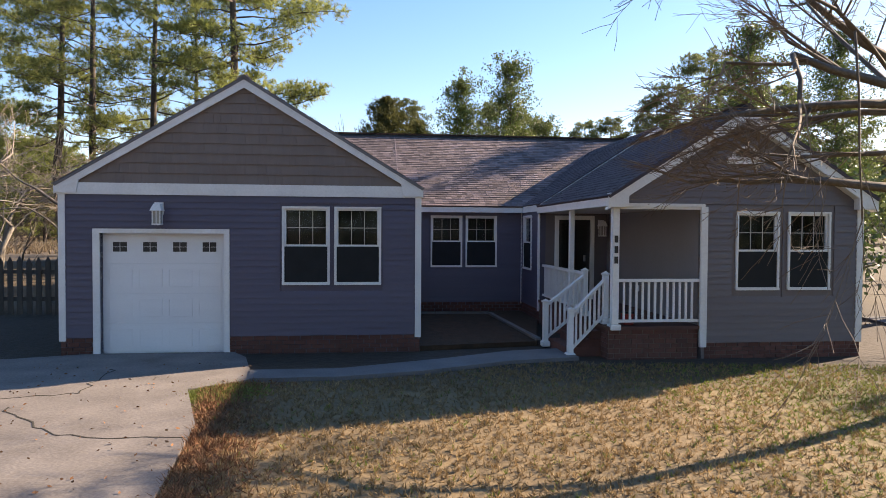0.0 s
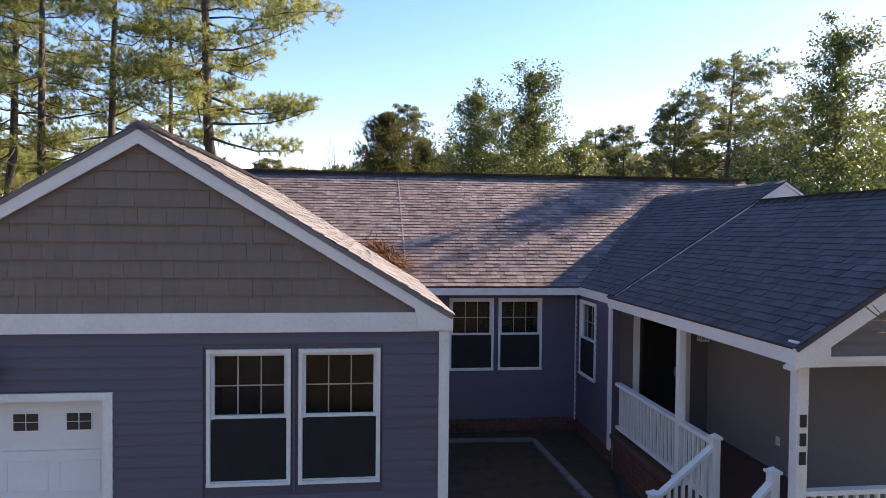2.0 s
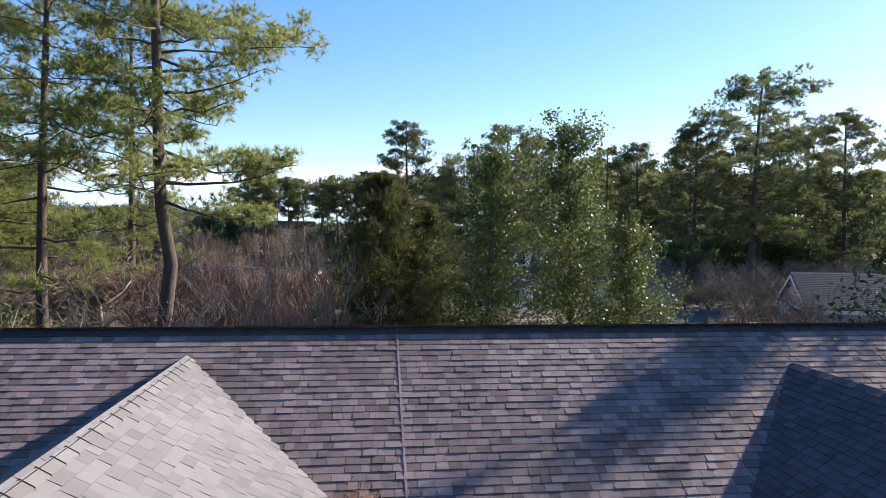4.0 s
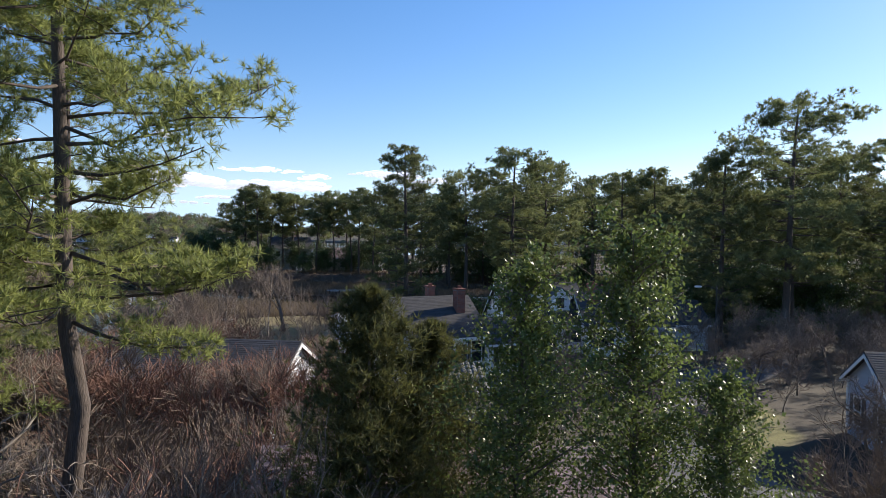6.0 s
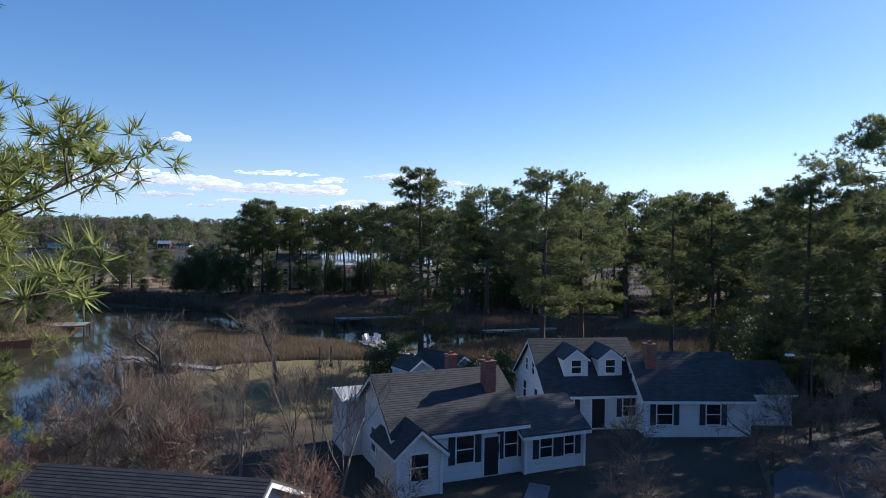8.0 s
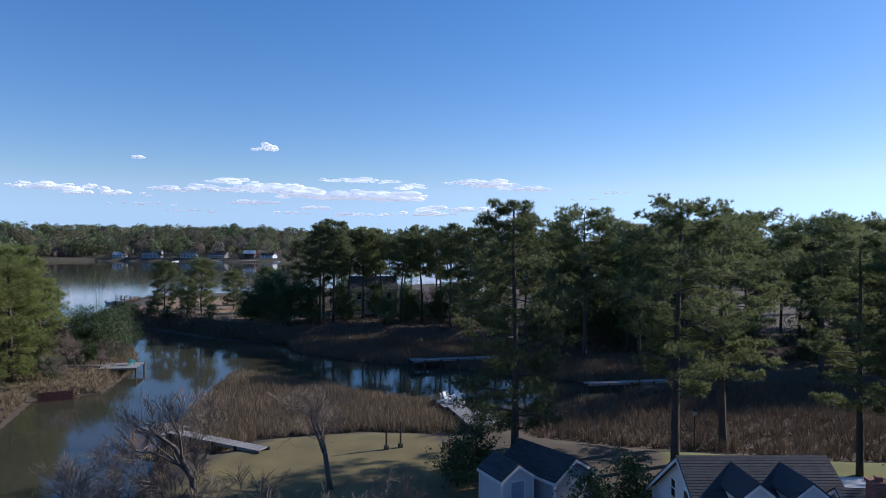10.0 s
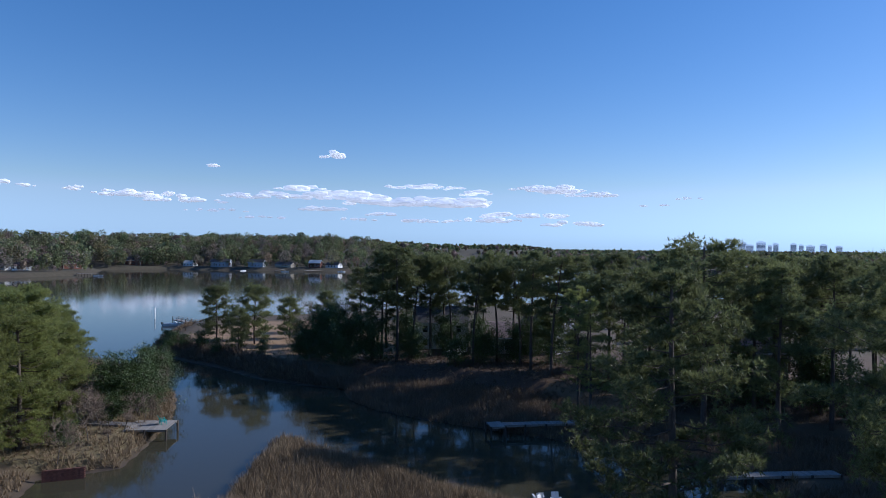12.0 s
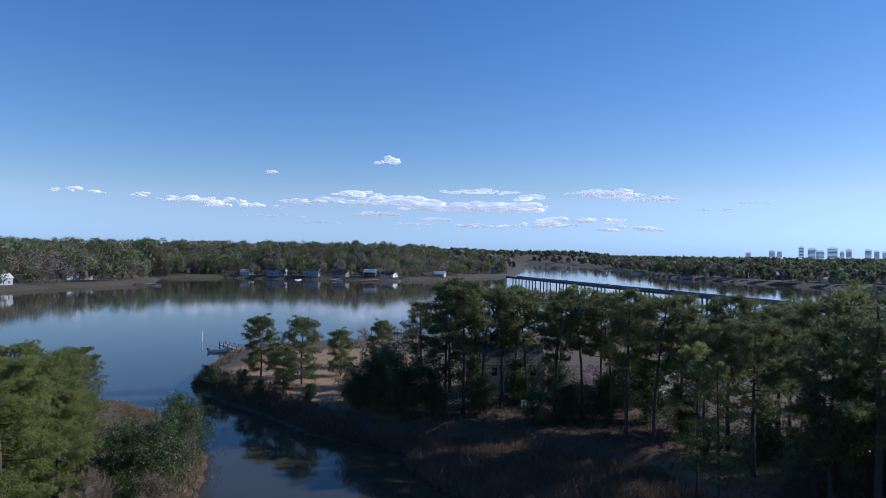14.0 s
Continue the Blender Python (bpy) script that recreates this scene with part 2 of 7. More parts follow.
CITY_HAZE.node_tree.nodes["Principled BSDF"].inputs["Emission Color"].default_value = (0.50, 0.62, 0.80, 1)
CITY_HAZE.node_tree.nodes["Principled BSDF"].inputs["Emission Strength"].default_value = 0.55
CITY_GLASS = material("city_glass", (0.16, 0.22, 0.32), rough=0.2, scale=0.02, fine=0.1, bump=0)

WATER = bpy.data.materials.new("creek_water")
WATER.use_nodes = True
_n, _l = WATER.node_tree.nodes, WATER.node_tree.links
_b = _n["Principled BSDF"]
_b.inputs["Base Color"].default_value = (0.050, 0.046, 0.030, 1)
_b.inputs["Roughness"].default_value, _b.inputs["IOR"].default_value = 0.06, 1.33
_co, _w1, _bu = _n.new("ShaderNodeTexCoord"), _n.new("ShaderNodeTexNoise"), _n.new("ShaderNodeBump")
_w1.inputs["Scale"].default_value, _w1.inputs["Detail"].default_value = 0.9, 4.0
_bu.inputs["Strength"].default_value, _bu.inputs["Distance"].default_value = 0.06, 0.1
_l.new(_co.outputs["Object"], _w1.inputs["Vector"])
_l.new(_w1.outputs[0], _bu.inputs["Height"])
_l.new(_bu.outputs[0], _b.inputs["Normal"])

# ---- building helpers ----


def thing(name, label, category, m=None, group="", kind=""):
    ob = tagged(new(name), label, category, group, kind)
    ob.matrix_world = m or Matrix()
    return ob


def mesh_of(name, verts, faces, *mats, smooth=False):
    me = bpy.data.meshes.new(name)
    if isinstance(verts, np.ndarray) and isinstance(faces, np.ndarray):
        k = faces.shape[1]
        me.vertices.add(len(verts)), me.loops.add(faces.size), me.polygons.add(len(faces))
        me.vertices.foreach_set("co", verts.astype(np.float32).ravel())
        me.loops.foreach_set("vertex_index", faces.astype(np.int32).ravel())
        me.polygons.foreach_set("loop_start", np.arange(0, faces.size, k, dtype=np.int32))
        me.update(calc_edges=True)
    else:
        me.from_pydata([tuple(v) for v in verts], [], [tuple(f) for f in faces])
    for mt in mats:
        me.materials.append(mt)
    if smooth:
        me.polygons.foreach_set("use_smooth", np.ones(len(me.polygons), dtype=bool))
    return me


def piece(name, me, parent=None, label="", m=None, kind=""):
    ob = tagged(new(name, me), label, "", "", kind)
    if parent:
        ob.parent = parent
    if m is not None:
        ob.matrix_basis = m
    return ob


class Geo:
    """Gathers boxes, prisms and tubes into one mesh."""

    def __init__(self):
        self.v, self.f = [], []

    def add(self, verts, faces):
        k = len(self.v)
        self.v += [tuple(p) for p in verts]
        self.f += [tuple(i + k for i in q) for q in faces]
        return self

    def box(self, x0, x1, y0, y1, z0, z1, m=None, bevel=0.0):
        if bevel:
            bm = bmesh.new()
            bmesh.ops.create_cube(bm, size=1, matrix=Matrix.LocRotScale(((x0 + x1) / 2, (y0 + y1) / 2, (z0 + z1) / 2), None, (x1 - x0, y1 - y0, z1 - z0)))
            bmesh.ops.bevel(bm, geom=bm.edges[:], offset=bevel, segments=1, affect="EDGES")
            vs, fs = [v.co.copy() for v in bm.verts], [[v.index for v in f.verts] for f in bm.faces]
            bm.free()
        else:
            vs = [Vector((x, y, z)) for z in (z0, z1) for x, y in ((x0, y0), (x1, y0), (x1, y1), (x0, y1))]
            fs = [(3, 2, 1, 0), (4, 5, 6, 7), (0, 1, 5, 4), (1, 2, 6, 5), (2, 3, 7, 6), (3, 0, 4, 7)]
        return self.add([m @ v for v in vs] if m else vs, fs)

    def prism(self, outline, thick):
        """A flat outline (points in space) made thick along the vector given."""
        n, t = len(outline), Vector(thick)
        a = [Vector(p) for p in outline]
        vs = a + [p + t for p in a]
        fs = [tuple(range(n))[::-1], tuple(range(n, 2 * n))] + [(i, (i + 1) % n, n + (i + 1) % n, n + i) for i in range(n)]
        return self.add(vs, fs)

    def tube(self, points, radii, sides=6):
        k, n = len(self.v), len(points)
        pts = [Vector(p) for p in points]
        for i, p in enumerate(pts):
            d = (pts[min(i + 1, n - 1)] - pts[max(i - 1, 0)]).normalized()
            a = d.cross(Vector((0.31, 0.95, 0.07)) if abs(d.y) < 0.9 else Vector((1, 0, 0.1))).normalized()
            b = d.cross(a)
            for s in range(sides):
                w = 2 * math.pi * s / sides
                self.v.append(tuple(p + (a * math.cos(w) + b * math.sin(w)) * radii[i]))
        for i in range(n - 1):
            for s in range(sides):
                q = (s + 1) % sides
                self.f.append((k + i * sides + s, k + i * sides + q, k + (i + 1) * sides + q, k + (i + 1) * sides + s))
        self.f.append(tuple(k + s for s in range(sides))[::-1])
        self.f.append(tuple(k + (n - 1) * sides + s for s in range(sides)))
        return self

    def mesh(self, name, *mats, smooth=False):
        return mesh_of(name, self.v, self.f, *mats, smooth=smooth)


def part(name, geo, mat, parent, label="", smooth=False, m=None, kind=""):
    return piece(name, geo.mesh(name, mat, smooth=smooth), parent, label, m, kind)


def lone(name, geo, mat, label, category, m=None, group="", kind="", smooth=False):
    ob = tagged(new(name, geo.mesh(name, mat, smooth=smooth)), label, category, group, kind)
    ob.matrix_world = m or Matrix()
    return ob


rng = np.random.default_rng(7)

# ---- land and water ----
WATER_Z = -0.7
SHORE = [(-34, 52), (-26, 57), (-25, 64), (-28, 76), (-33, 90), (-35, 96), (-38, 105), (-40.5, 114), (-41, 121), (-36, 118.5), (-30, 116), (-21, 111.5),
         (-13, 108.5), (-10, 103), (-6, 106), (2, 113), (7, 117), (6, 121), (-4, 124), (-12, 128), (-21, 130.5), (-29, 132.5), (-36, 135.5), (-41, 140),
         (-44, 146), (-50, 147), (-59, 149.5), (-70, 156), (-81, 161), (-91.5, 167), (-96, 172), (-106, 195), (-107, 212), (-82, 236), (-60, 262),
         (-20, 300), (40, 335), (120, 380), (320, 400), (320, 540), (140, 625), (53, 735), (-2, 830), (-58, 1030), (-105, 1190), (-200, 1500), (-330, 1650), (-270, 1300), (-190, 950), (-165, 757), (-192, 640),
         (-225, 586), (-311, 566), (-376, 562), (-412, 521), (-352, 445), (-356, 400), (-361, 344), (-330, 250), (-205, 165), (-130, 150),
         (-92, 152), (-76, 147), (-65, 136), (-57, 124), (-53, 114), (-51, 108), (-56, 104), (-50, 92), (-46, 76), (-45, 60)]


def inside(poly, x, y):
    res = np.zeros(x.shape, bool)
    for (x0, y0), (x1, y1) in zip(poly, poly[1:] + poly[:1]):
        if y0 != y1:
            res ^= ((y0 > y) != (y1 > y)) & (x < (x1 - x0) * (y - y0) / (y1 - y0) + x0)
    return res


def gap(poly, x, y):
    """The distance to the outline."""
    best = np.full(x.shape, 1e9)
    for (x0, y0), (x1, y1) in zip(poly, poly[1:] + poly[:1]):
        dx, dy = x1 - x0, y1 - y0
        t = np.clip(((x - x0) * dx + (y - y0) * dy) / (dx * dx + dy * dy), 0, 1)
        best = np.minimum(best, np.hypot(x - x0 - t * dx, y - y0 - t * dy))
    return best


def step(a, b, v):
    t = np.clip((v - a) / (b - a), 0, 1)
    return t * t * (3 - 2 * t)


MARSHES = [[(-34, 91), (-40, 114), (-41, 121), (-36, 118.5), (-21, 111.5), (-12, 108), (-8, 100), (-10, 97.5), (-18, 97), (-26, 93.5), (-28, 89)],
           [(-44, 146), (-41, 140), (-36, 135.5), (-29, 132.5), (-21, 130.5), (-12, 128), (-4, 124), (7, 121), (20, 124), (24, 133), (-8, 139), (-14, 148), (-30, 153), (-46, 152), (-50, 149)],
           [(-6, 101), (-3, 97.5), (4, 96), (20, 94.8), (60, 100), (75, 112), (60, 124), (22, 124), (8, 117)]]


def wave(x, y):
    return np.sin(x * 0.61 + 1.3) * np.cos(y * 0.47) * 0.5 + np.sin(x * 0.23 - y * 0.31) * 0.5


def height(x, y):
    x, y = np.asarray(x, float), np.asarray(y, float)
    d = gap(SHORE, x, y) * np.where(inside(SHORE, x, y), -1, 1)
    base = 0.25 * step(28, 45, y) + 1.35 * step(139, 156, y) + 0.5 * step(200, 600, np.hypot(x, y)) + 0.06 * wave(x, y) * step(26, 40, y)
    base = base - 0.05 * step(30, 26, y)
    base = base + 13 * step(12, 130, d) * step(-150, -260, x) * step(240, 330, y)
    base = base + 3 * step(15, 150, d) * step(520, 620, y)
    for poly in MARSHES:
        near = gap(poly, x, y) * np.where(inside(poly, x, y), -1, 1)
        base = base + (-0.45 - base) * step(2.5, -1.0, near)
    land = WATER_Z - 0.05 + (base - WATER_Z + 0.05) * step(-0.3, 3.0, d)
    return np.where(d > -0.3, land, WATER_Z - 0.05 - 0.25 * np.clip(-d - 0.3, 0, 6))


def axis(stops):
    return np.concatenate([np.arange(a, b, s) for a, b, s in stops])


gx = axis([(-4000, -1000, 300), (-1000, -400, 60), (-400, -130, 6), (-130, -60, 2.5), (-60, 30, 1.0), (30, 90, 3), (90, 400, 15), (400, 1000, 60), (1000, 4001, 300)])
gy = axis([(-1500, -200, 130), (-200, -20, 15), (-20, 40, 1.0), (40, 180, 1.2), (180, 300, 4), (300, 700, 7), (700, 1100, 20), (1100, 2000, 90), (2000, 4901, 290)])
GX, GY = np.meshgrid(gx, gy)
GZ = height(GX, GY)
nx, ny = len(gx), len(gy)
idx = np.arange(nx * ny).reshape(ny, nx)
quads = np.stack([idx[:-1, :-1], idx[:-1, 1:], idx[1:, 1:], idx[1:, :-1]], -1).reshape(-1, 4)
ground_mesh = mesh_of("ground", np.stack([GX, GY, GZ], -1).reshape(-1, 3), quads, GROUND, smooth=True)
# what grows or lies on the ground, zone by zone, with tree shade in some colours
cover = np.empty((ny, nx, 4))
cover[...] = (0.115, 0.083, 0.050, 1)


def zone(mask, colour):
    a = np.clip(mask, 0, 1)[..., None]
    cover[...] = cover * (1 - a) + np.array((*colour, 1)) * a


_w = wave(GX * 1.7, GY * 1.7)
zone(step(190, 260, np.hypot(GX, GY - 60)), (0.085, 0.072, 0.046))
# dark ground among the houses and thickets: tree shade put into its colour
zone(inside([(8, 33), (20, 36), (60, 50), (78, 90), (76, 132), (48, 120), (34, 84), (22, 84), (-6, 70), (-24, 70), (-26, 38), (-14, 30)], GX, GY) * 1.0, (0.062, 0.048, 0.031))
_d = gap(SHORE, GX, GY) * np.where(inside(SHORE, GX, GY), -1, 1)
zone(step(11, 9, GY + 0.1 * _w), (0.255, 0.180, 0.095))
zone(step(11, 9, GY) * step(2.5, 6.5, GX + 0.9 * _w), (0.205, 0.185, 0.075))
zone(inside([(8.4, 9), (18, 8), (18, 14), (9, 14)], GX, GY) * 1.0, (0.150, 0.170, 0.055))
zone(step(8, 6.5, np.hypot((GX + 3.2) * 2.0, (GY - 7.5) * 1.0) + 5), (0.160, 0.080, 0.045))
zone(step(9, 11, GY) * step(45, 30, GY) * step(-14, -9, GX) * step(16, 10, GX), (0.060, 0.042, 0.030))
zone(inside([(-26, 76), (-27, 86), (-24, 93), (-14, 96.5), (-8, 91), (-6, 76), (-16, 72)], GX, GY) * 1.0, (0.205, 0.162, 0.062))
zone(inside([(-88, 167), (-70, 158), (-48, 153), (-44, 175), (-60, 200), (-75, 215), (-95, 200)], GX, GY) * 1.0, (0.330, 0.215, 0.120))
# leaf litter below the far pines, its colour darkened for their shade
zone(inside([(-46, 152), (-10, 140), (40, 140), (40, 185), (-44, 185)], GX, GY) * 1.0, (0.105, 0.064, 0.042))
zone(inside([(-14, 138), (-6, 136), (-2, 146), (-8, 154), (-16, 150)], GX, GY) * 1.0, (0.240, 0.150, 0.085))
zone(inside([(-10, 150), (-2, 146), (2, 156), (-6, 160)], GX, GY) * 1.0, (0.170, 0.200, 0.050))
zone(inside([(-95, 150), (-56, 126), (-52, 108), (-58, 104), (-90, 104)], GX, GY) * 1.0, (0.215, 0.170, 0.085))
zone(inside([(8, 82), (26, 82), (40, 96), (6, 95)], GX, GY) * 1.0, (0.190, 0.190, 0.050))
zone(inside([(11.5, 45), (16, 47.5), (17.8, 54), (12.6, 51.5)], GX, GY) * 1.0, (0.200, 0.185, 0.055))
zone(inside([(-17, 43), (-11, 41), (-11, 48), (-17, 48)], GX, GY) * 1.0, (0.240, 0.190, 0.100))
for _p in MARSHES:
    zone(inside(_p, GX, GY) * 1.0, (0.130, 0.085, 0.050))
zone(step(1.6, 0.2, np.abs(_d)), (0.070, 0.052, 0.038))
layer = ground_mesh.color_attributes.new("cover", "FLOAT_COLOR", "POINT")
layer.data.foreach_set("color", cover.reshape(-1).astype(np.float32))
tagged(new("ground", ground_mesh), "winter ground of straw-brown grass, leaf litter and sandy shore, some tree shade painted in", "ground", kind="structure")
water = Geo()
water.add([(-1500, 30, WATER_Z), (1200, 30, WATER_Z), (1200, 2500, WATER_Z), (-1500, 2500, WATER_Z)], [(0, 1, 2, 3)])
tagged(new("water", water.mesh("water", WATER)), "calm blue-brown tidal creek and lake mirroring the sky", "water", kind="structure")


def slab(name, outline, z0, z1, mat, label, category):
    g = Geo().prism([(x, y, z0) for x, y in outline], (0, 0, z1 - z0))
    return tagged(new(name, g.mesh(name, mat)), label, category, kind="structure")

# ---- the grey house with a garage wing ----
HOUSE = pose(-0.42, 12.05, 0, 0, 0, 6.5)
house = thing("house", "single-storey blue-grey vinyl-sided house with white trim and shingled gables", "house", HOUSE)


def facing_front(v):
    return lambda s, z, out=0.0: Vector((s, v - out, z))


def facing_side(u):
    return lambda s, z, out=0.0: Vector((u - out, -s, z))


def block(place, s0, s1, z0, z1, o0, o1, geo=None):
    """A box on a wall: along it, up, and out of it."""
    g = geo or Geo()
    a = [place(s, z, o) for z in (z0, z1) for s, o in ((s0, o1), (s1, o1), (s1, o0), (s0, o0))]
    return g.add(a, [(3, 2, 1, 0), (4, 5, 6, 7), (0, 1, 5, 4), (1, 2, 6, 5), (2, 3, 7, 6), (3, 0, 4, 7)])


def wall(place, s0, s1, z0, z1, holes, mat, parent, thick=0.14, name="wall", label=""):
    ss = sorted({s0, s1, *[h[0] for h in holes], *[h[1] for h in holes]})
    zs = sorted({z0, z1, *[h[2] for h in holes], *[h[3] for h in holes]})
    solid = {(i, j) for i in range(len(ss) - 1) for j in range(len(zs) - 1)
             if not any(h[0] <= ss[i] and ss[i + 1] <= h[1] and h[2] <= zs[j] and zs[j + 1] <= h[3] for h in holes)}
    g, index = Geo(), {}

    def corner(i, j, o):
        if (i, j, o) not in index:
            index[i, j, o] = len(g.v)
            g.v.append(tuple(place(ss[i], zs[j], -thick * o)))
        return index[i, j, o]

    for i, j in solid:
        g.f.append((corner(i, j, 0), corner(i + 1, j, 0), corner(i + 1, j + 1, 0), corner(i, j + 1, 0)))
        g.f.append((corner(i, j + 1, 1), corner(i + 1, j + 1, 1), corner(i + 1, j, 1), corner(i, j, 1)))
        for di, dj, (p, q) in ((-1, 0, ((i, j + 1), (i, j))), (1, 0, ((i + 1, j), (i + 1, j + 1))), (0, -1, ((i, j), (i + 1, j))), (0, 1, ((i + 1, j + 1), (i, j + 1)))):
            if (i + di, j + dj) not in solid:
                g.f.append((corner(*p, 1), corner(*q, 1), corner(*q, 0), corner(*p, 0)))
    return part(name, g, mat, parent, label)


def boards(place, z0, z1, span, holes, mat, parent, exposure=0.115):
    """Lapped siding: span(z) gives the ends of a course."""
    n = round((z1 - z0) / exposure)
    e = (z1 - z0) / n
    for i in range(n):
        a, b = z0 + i * e, z0 + (i + 1) * e
        lo, hi = span((a + b) / 2)
        cuts = [(lo, hi)]
        for h in holes:
            if h[2] < b - 0.03 and h[3] > a + 0.03:
                cuts = [c for s, t in cuts for c in ((s, min(t, h[0])), (max(s, h[1]), t)) if c[1] - c[0] > 0.02]
        for s, t in cuts:
            g = Geo()
            vs = [place(x, z, o) for x in (s, t) for z, o in ((a - 0.006, 0.004), (a - 0.006, 0.024), (a + 0.35 * e, 0.020), (b, 0.007), (b, 0.002))]
            g.add(vs, [(0, 1, 2, 3, 4), (9, 8, 7, 6, 5), (1, 0, 5, 6), (2, 1, 6, 7), (3, 2, 7, 8), (4, 3, 8, 9)])
            part("siding_board", g, mat, parent)


def sash_window(place, s0, s1, z0, z1, parent, blind=False, label="white double-hung window with a grid in its upper sash", lights=True):
    w = tagged(new("window"), label)
    w.parent = parent
    t = 0.034
    g = Geo()
    for a, b, c, d in ((s0 - 0.005, s1 + 0.005, z1 - t, z1 + 0.005), (s0 - 0.005, s0 + t, z0, z1 - t), (s1 - t, s1 + 0.005, z0, z1 - t)):
        block(place, a, b, c, d, -0.06, 0.035, g)
    part("frame", g, WHITE, w)
    part("sill", block(place, s0 - 0.005, s1 + 0.005, z0 - 0.008, z0 + 0.03, -0.06, 0.050), WHITE, w)
    mid = (z0 + z1) / 2
    for name, lo, hi, dep in (("lower_sash", z0 + 0.03, mid + 0.02, 0.0), ("upper_sash", mid - 0.02, z1 - t, -0.022)):
        g, r = Geo(), 0.032
        for a, b, c, d in ((s0 + t, s1 - t, lo, lo + r), (s0 + t, s1 - t, hi - r, hi), (s0 + t, s0 + t + r, lo + r, hi - r), (s1 - t - r, s1 - t, lo + r, hi - r)):
            block(place, a, b, c, d, dep - 0.03, dep + 0.012, g)
        sash = part(name, g, WHITE, w)
        pane = part("pane", block(place, s0 + t + r, s1 - t - r, lo + r, hi - r, dep - 0.016, dep - 0.010), GLASS, sash, "dark reflecting glass")
        pane.visible_shadow = False
        if name == "lower_sash":
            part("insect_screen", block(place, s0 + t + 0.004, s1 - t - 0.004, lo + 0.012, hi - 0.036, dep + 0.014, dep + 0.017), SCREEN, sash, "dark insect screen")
        if name == "upper_sash" and lights:
            g = Geo()
            x0, x1, c0, c1 = s0 + t + r, s1 - t - r, lo + r, hi - r
            for i in (1, 2):
                x = x0 + (x1 - x0) * i / 3
                block(place, x - 0.006, x + 0.006, c0, c1, dep - 0.008, dep + 0.002, g)
            block(place, x0, x1, (c0 + c1) / 2 - 0.006, (c0 + c1) / 2 + 0.006, dep - 0.0085, dep + 0.0015, g)
            part("grid", g, GRID_GREY, sash)
    # shallow box painted near black, in place of the unlit room behind
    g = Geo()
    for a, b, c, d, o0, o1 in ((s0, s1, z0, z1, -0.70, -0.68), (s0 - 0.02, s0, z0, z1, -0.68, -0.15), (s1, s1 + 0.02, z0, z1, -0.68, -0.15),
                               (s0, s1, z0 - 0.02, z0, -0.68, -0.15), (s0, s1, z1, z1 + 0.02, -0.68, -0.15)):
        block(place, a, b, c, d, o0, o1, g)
    part("room_behind", g, ROOM_SHADE, w)
    if blind:
        g = Geo()
        k = 26
        for i in range(k):
            z = z0 + 0.05 + (z1 - z0 - 0.1) * i / k
            block(place, s0 + 0.06, s1 - 0.06, z, z + 0.8 * (z1 - z0) / k, -0.13, -0.125, g)
        part("blind", g, BLIND, w, "lowered cream slatted blind")
    return w


# garage wing walls
G = facing_front(0.0)
g_holes = [(-5.55, -3.46, -0.05, 2.09), (-2.46, -1.63, 1.19, 2.58), (-1.54, -0.71, 1.19, 2.58)]
garage_wall = wall(G, -6.2, 0.0, -0.1, 2.95, g_holes, SIDING, house, name="garage_front_wall")
boards(G, 0.28, 2.76, lambda z: (-6.12, -0.08), [(-5.65, -3.38, -1, 2.17), (-2.5, -1.6, 1.15, 2.62), (-1.58, -0.68, 1.15, 2.62)], SIDING, garage_wall)
part("corner_board", block(G, -0.09, 0.02, 0.22, 2.76, 0.0, 0.035), WHITE, house)
part("corner_board", block(G, -6.22, -6.11, 0.22, 2.76, 0.0, 0.035), WHITE, house)
sash_window(G, -2.46, -1.63, 1.19, 2.58, house)
sash_window(G, -1.54, -0.71, 1.19, 2.58, house)
part("frieze_board", block(G, -6.24, 0.04, 2.76, 2.96, 0.0, 0.045), WHITE, house)
gable_backing = part("garage_gable_wall", Geo().prism([(-6.2, 0, 2.951), (0, 0, 2.951), (-3.11, 0, 4.80)], (0, 0.12, 0)), SHAKE, house)
for u, v0, v1 in ((0.0, 0.14, 5.3), (-6.2, 0.14, 12.6)):
    part("garage_side_wall", Geo().box(u - 0.14 if u == 0 else u, u if u == 0 else u + 0.14, v0, v1, -0.1, 2.9), SIDING, house)
# garage door, set back in its opening
D = facing_front(0.12)
gd = tagged(new("garage_door"), "white panelled overhead garage door with four small windows")
gd.parent = house
part("door_leaf", block(D, -5.55, -3.46, -0.03, 2.09, -0.05, 0.0), DOOR_WHITE, gd)
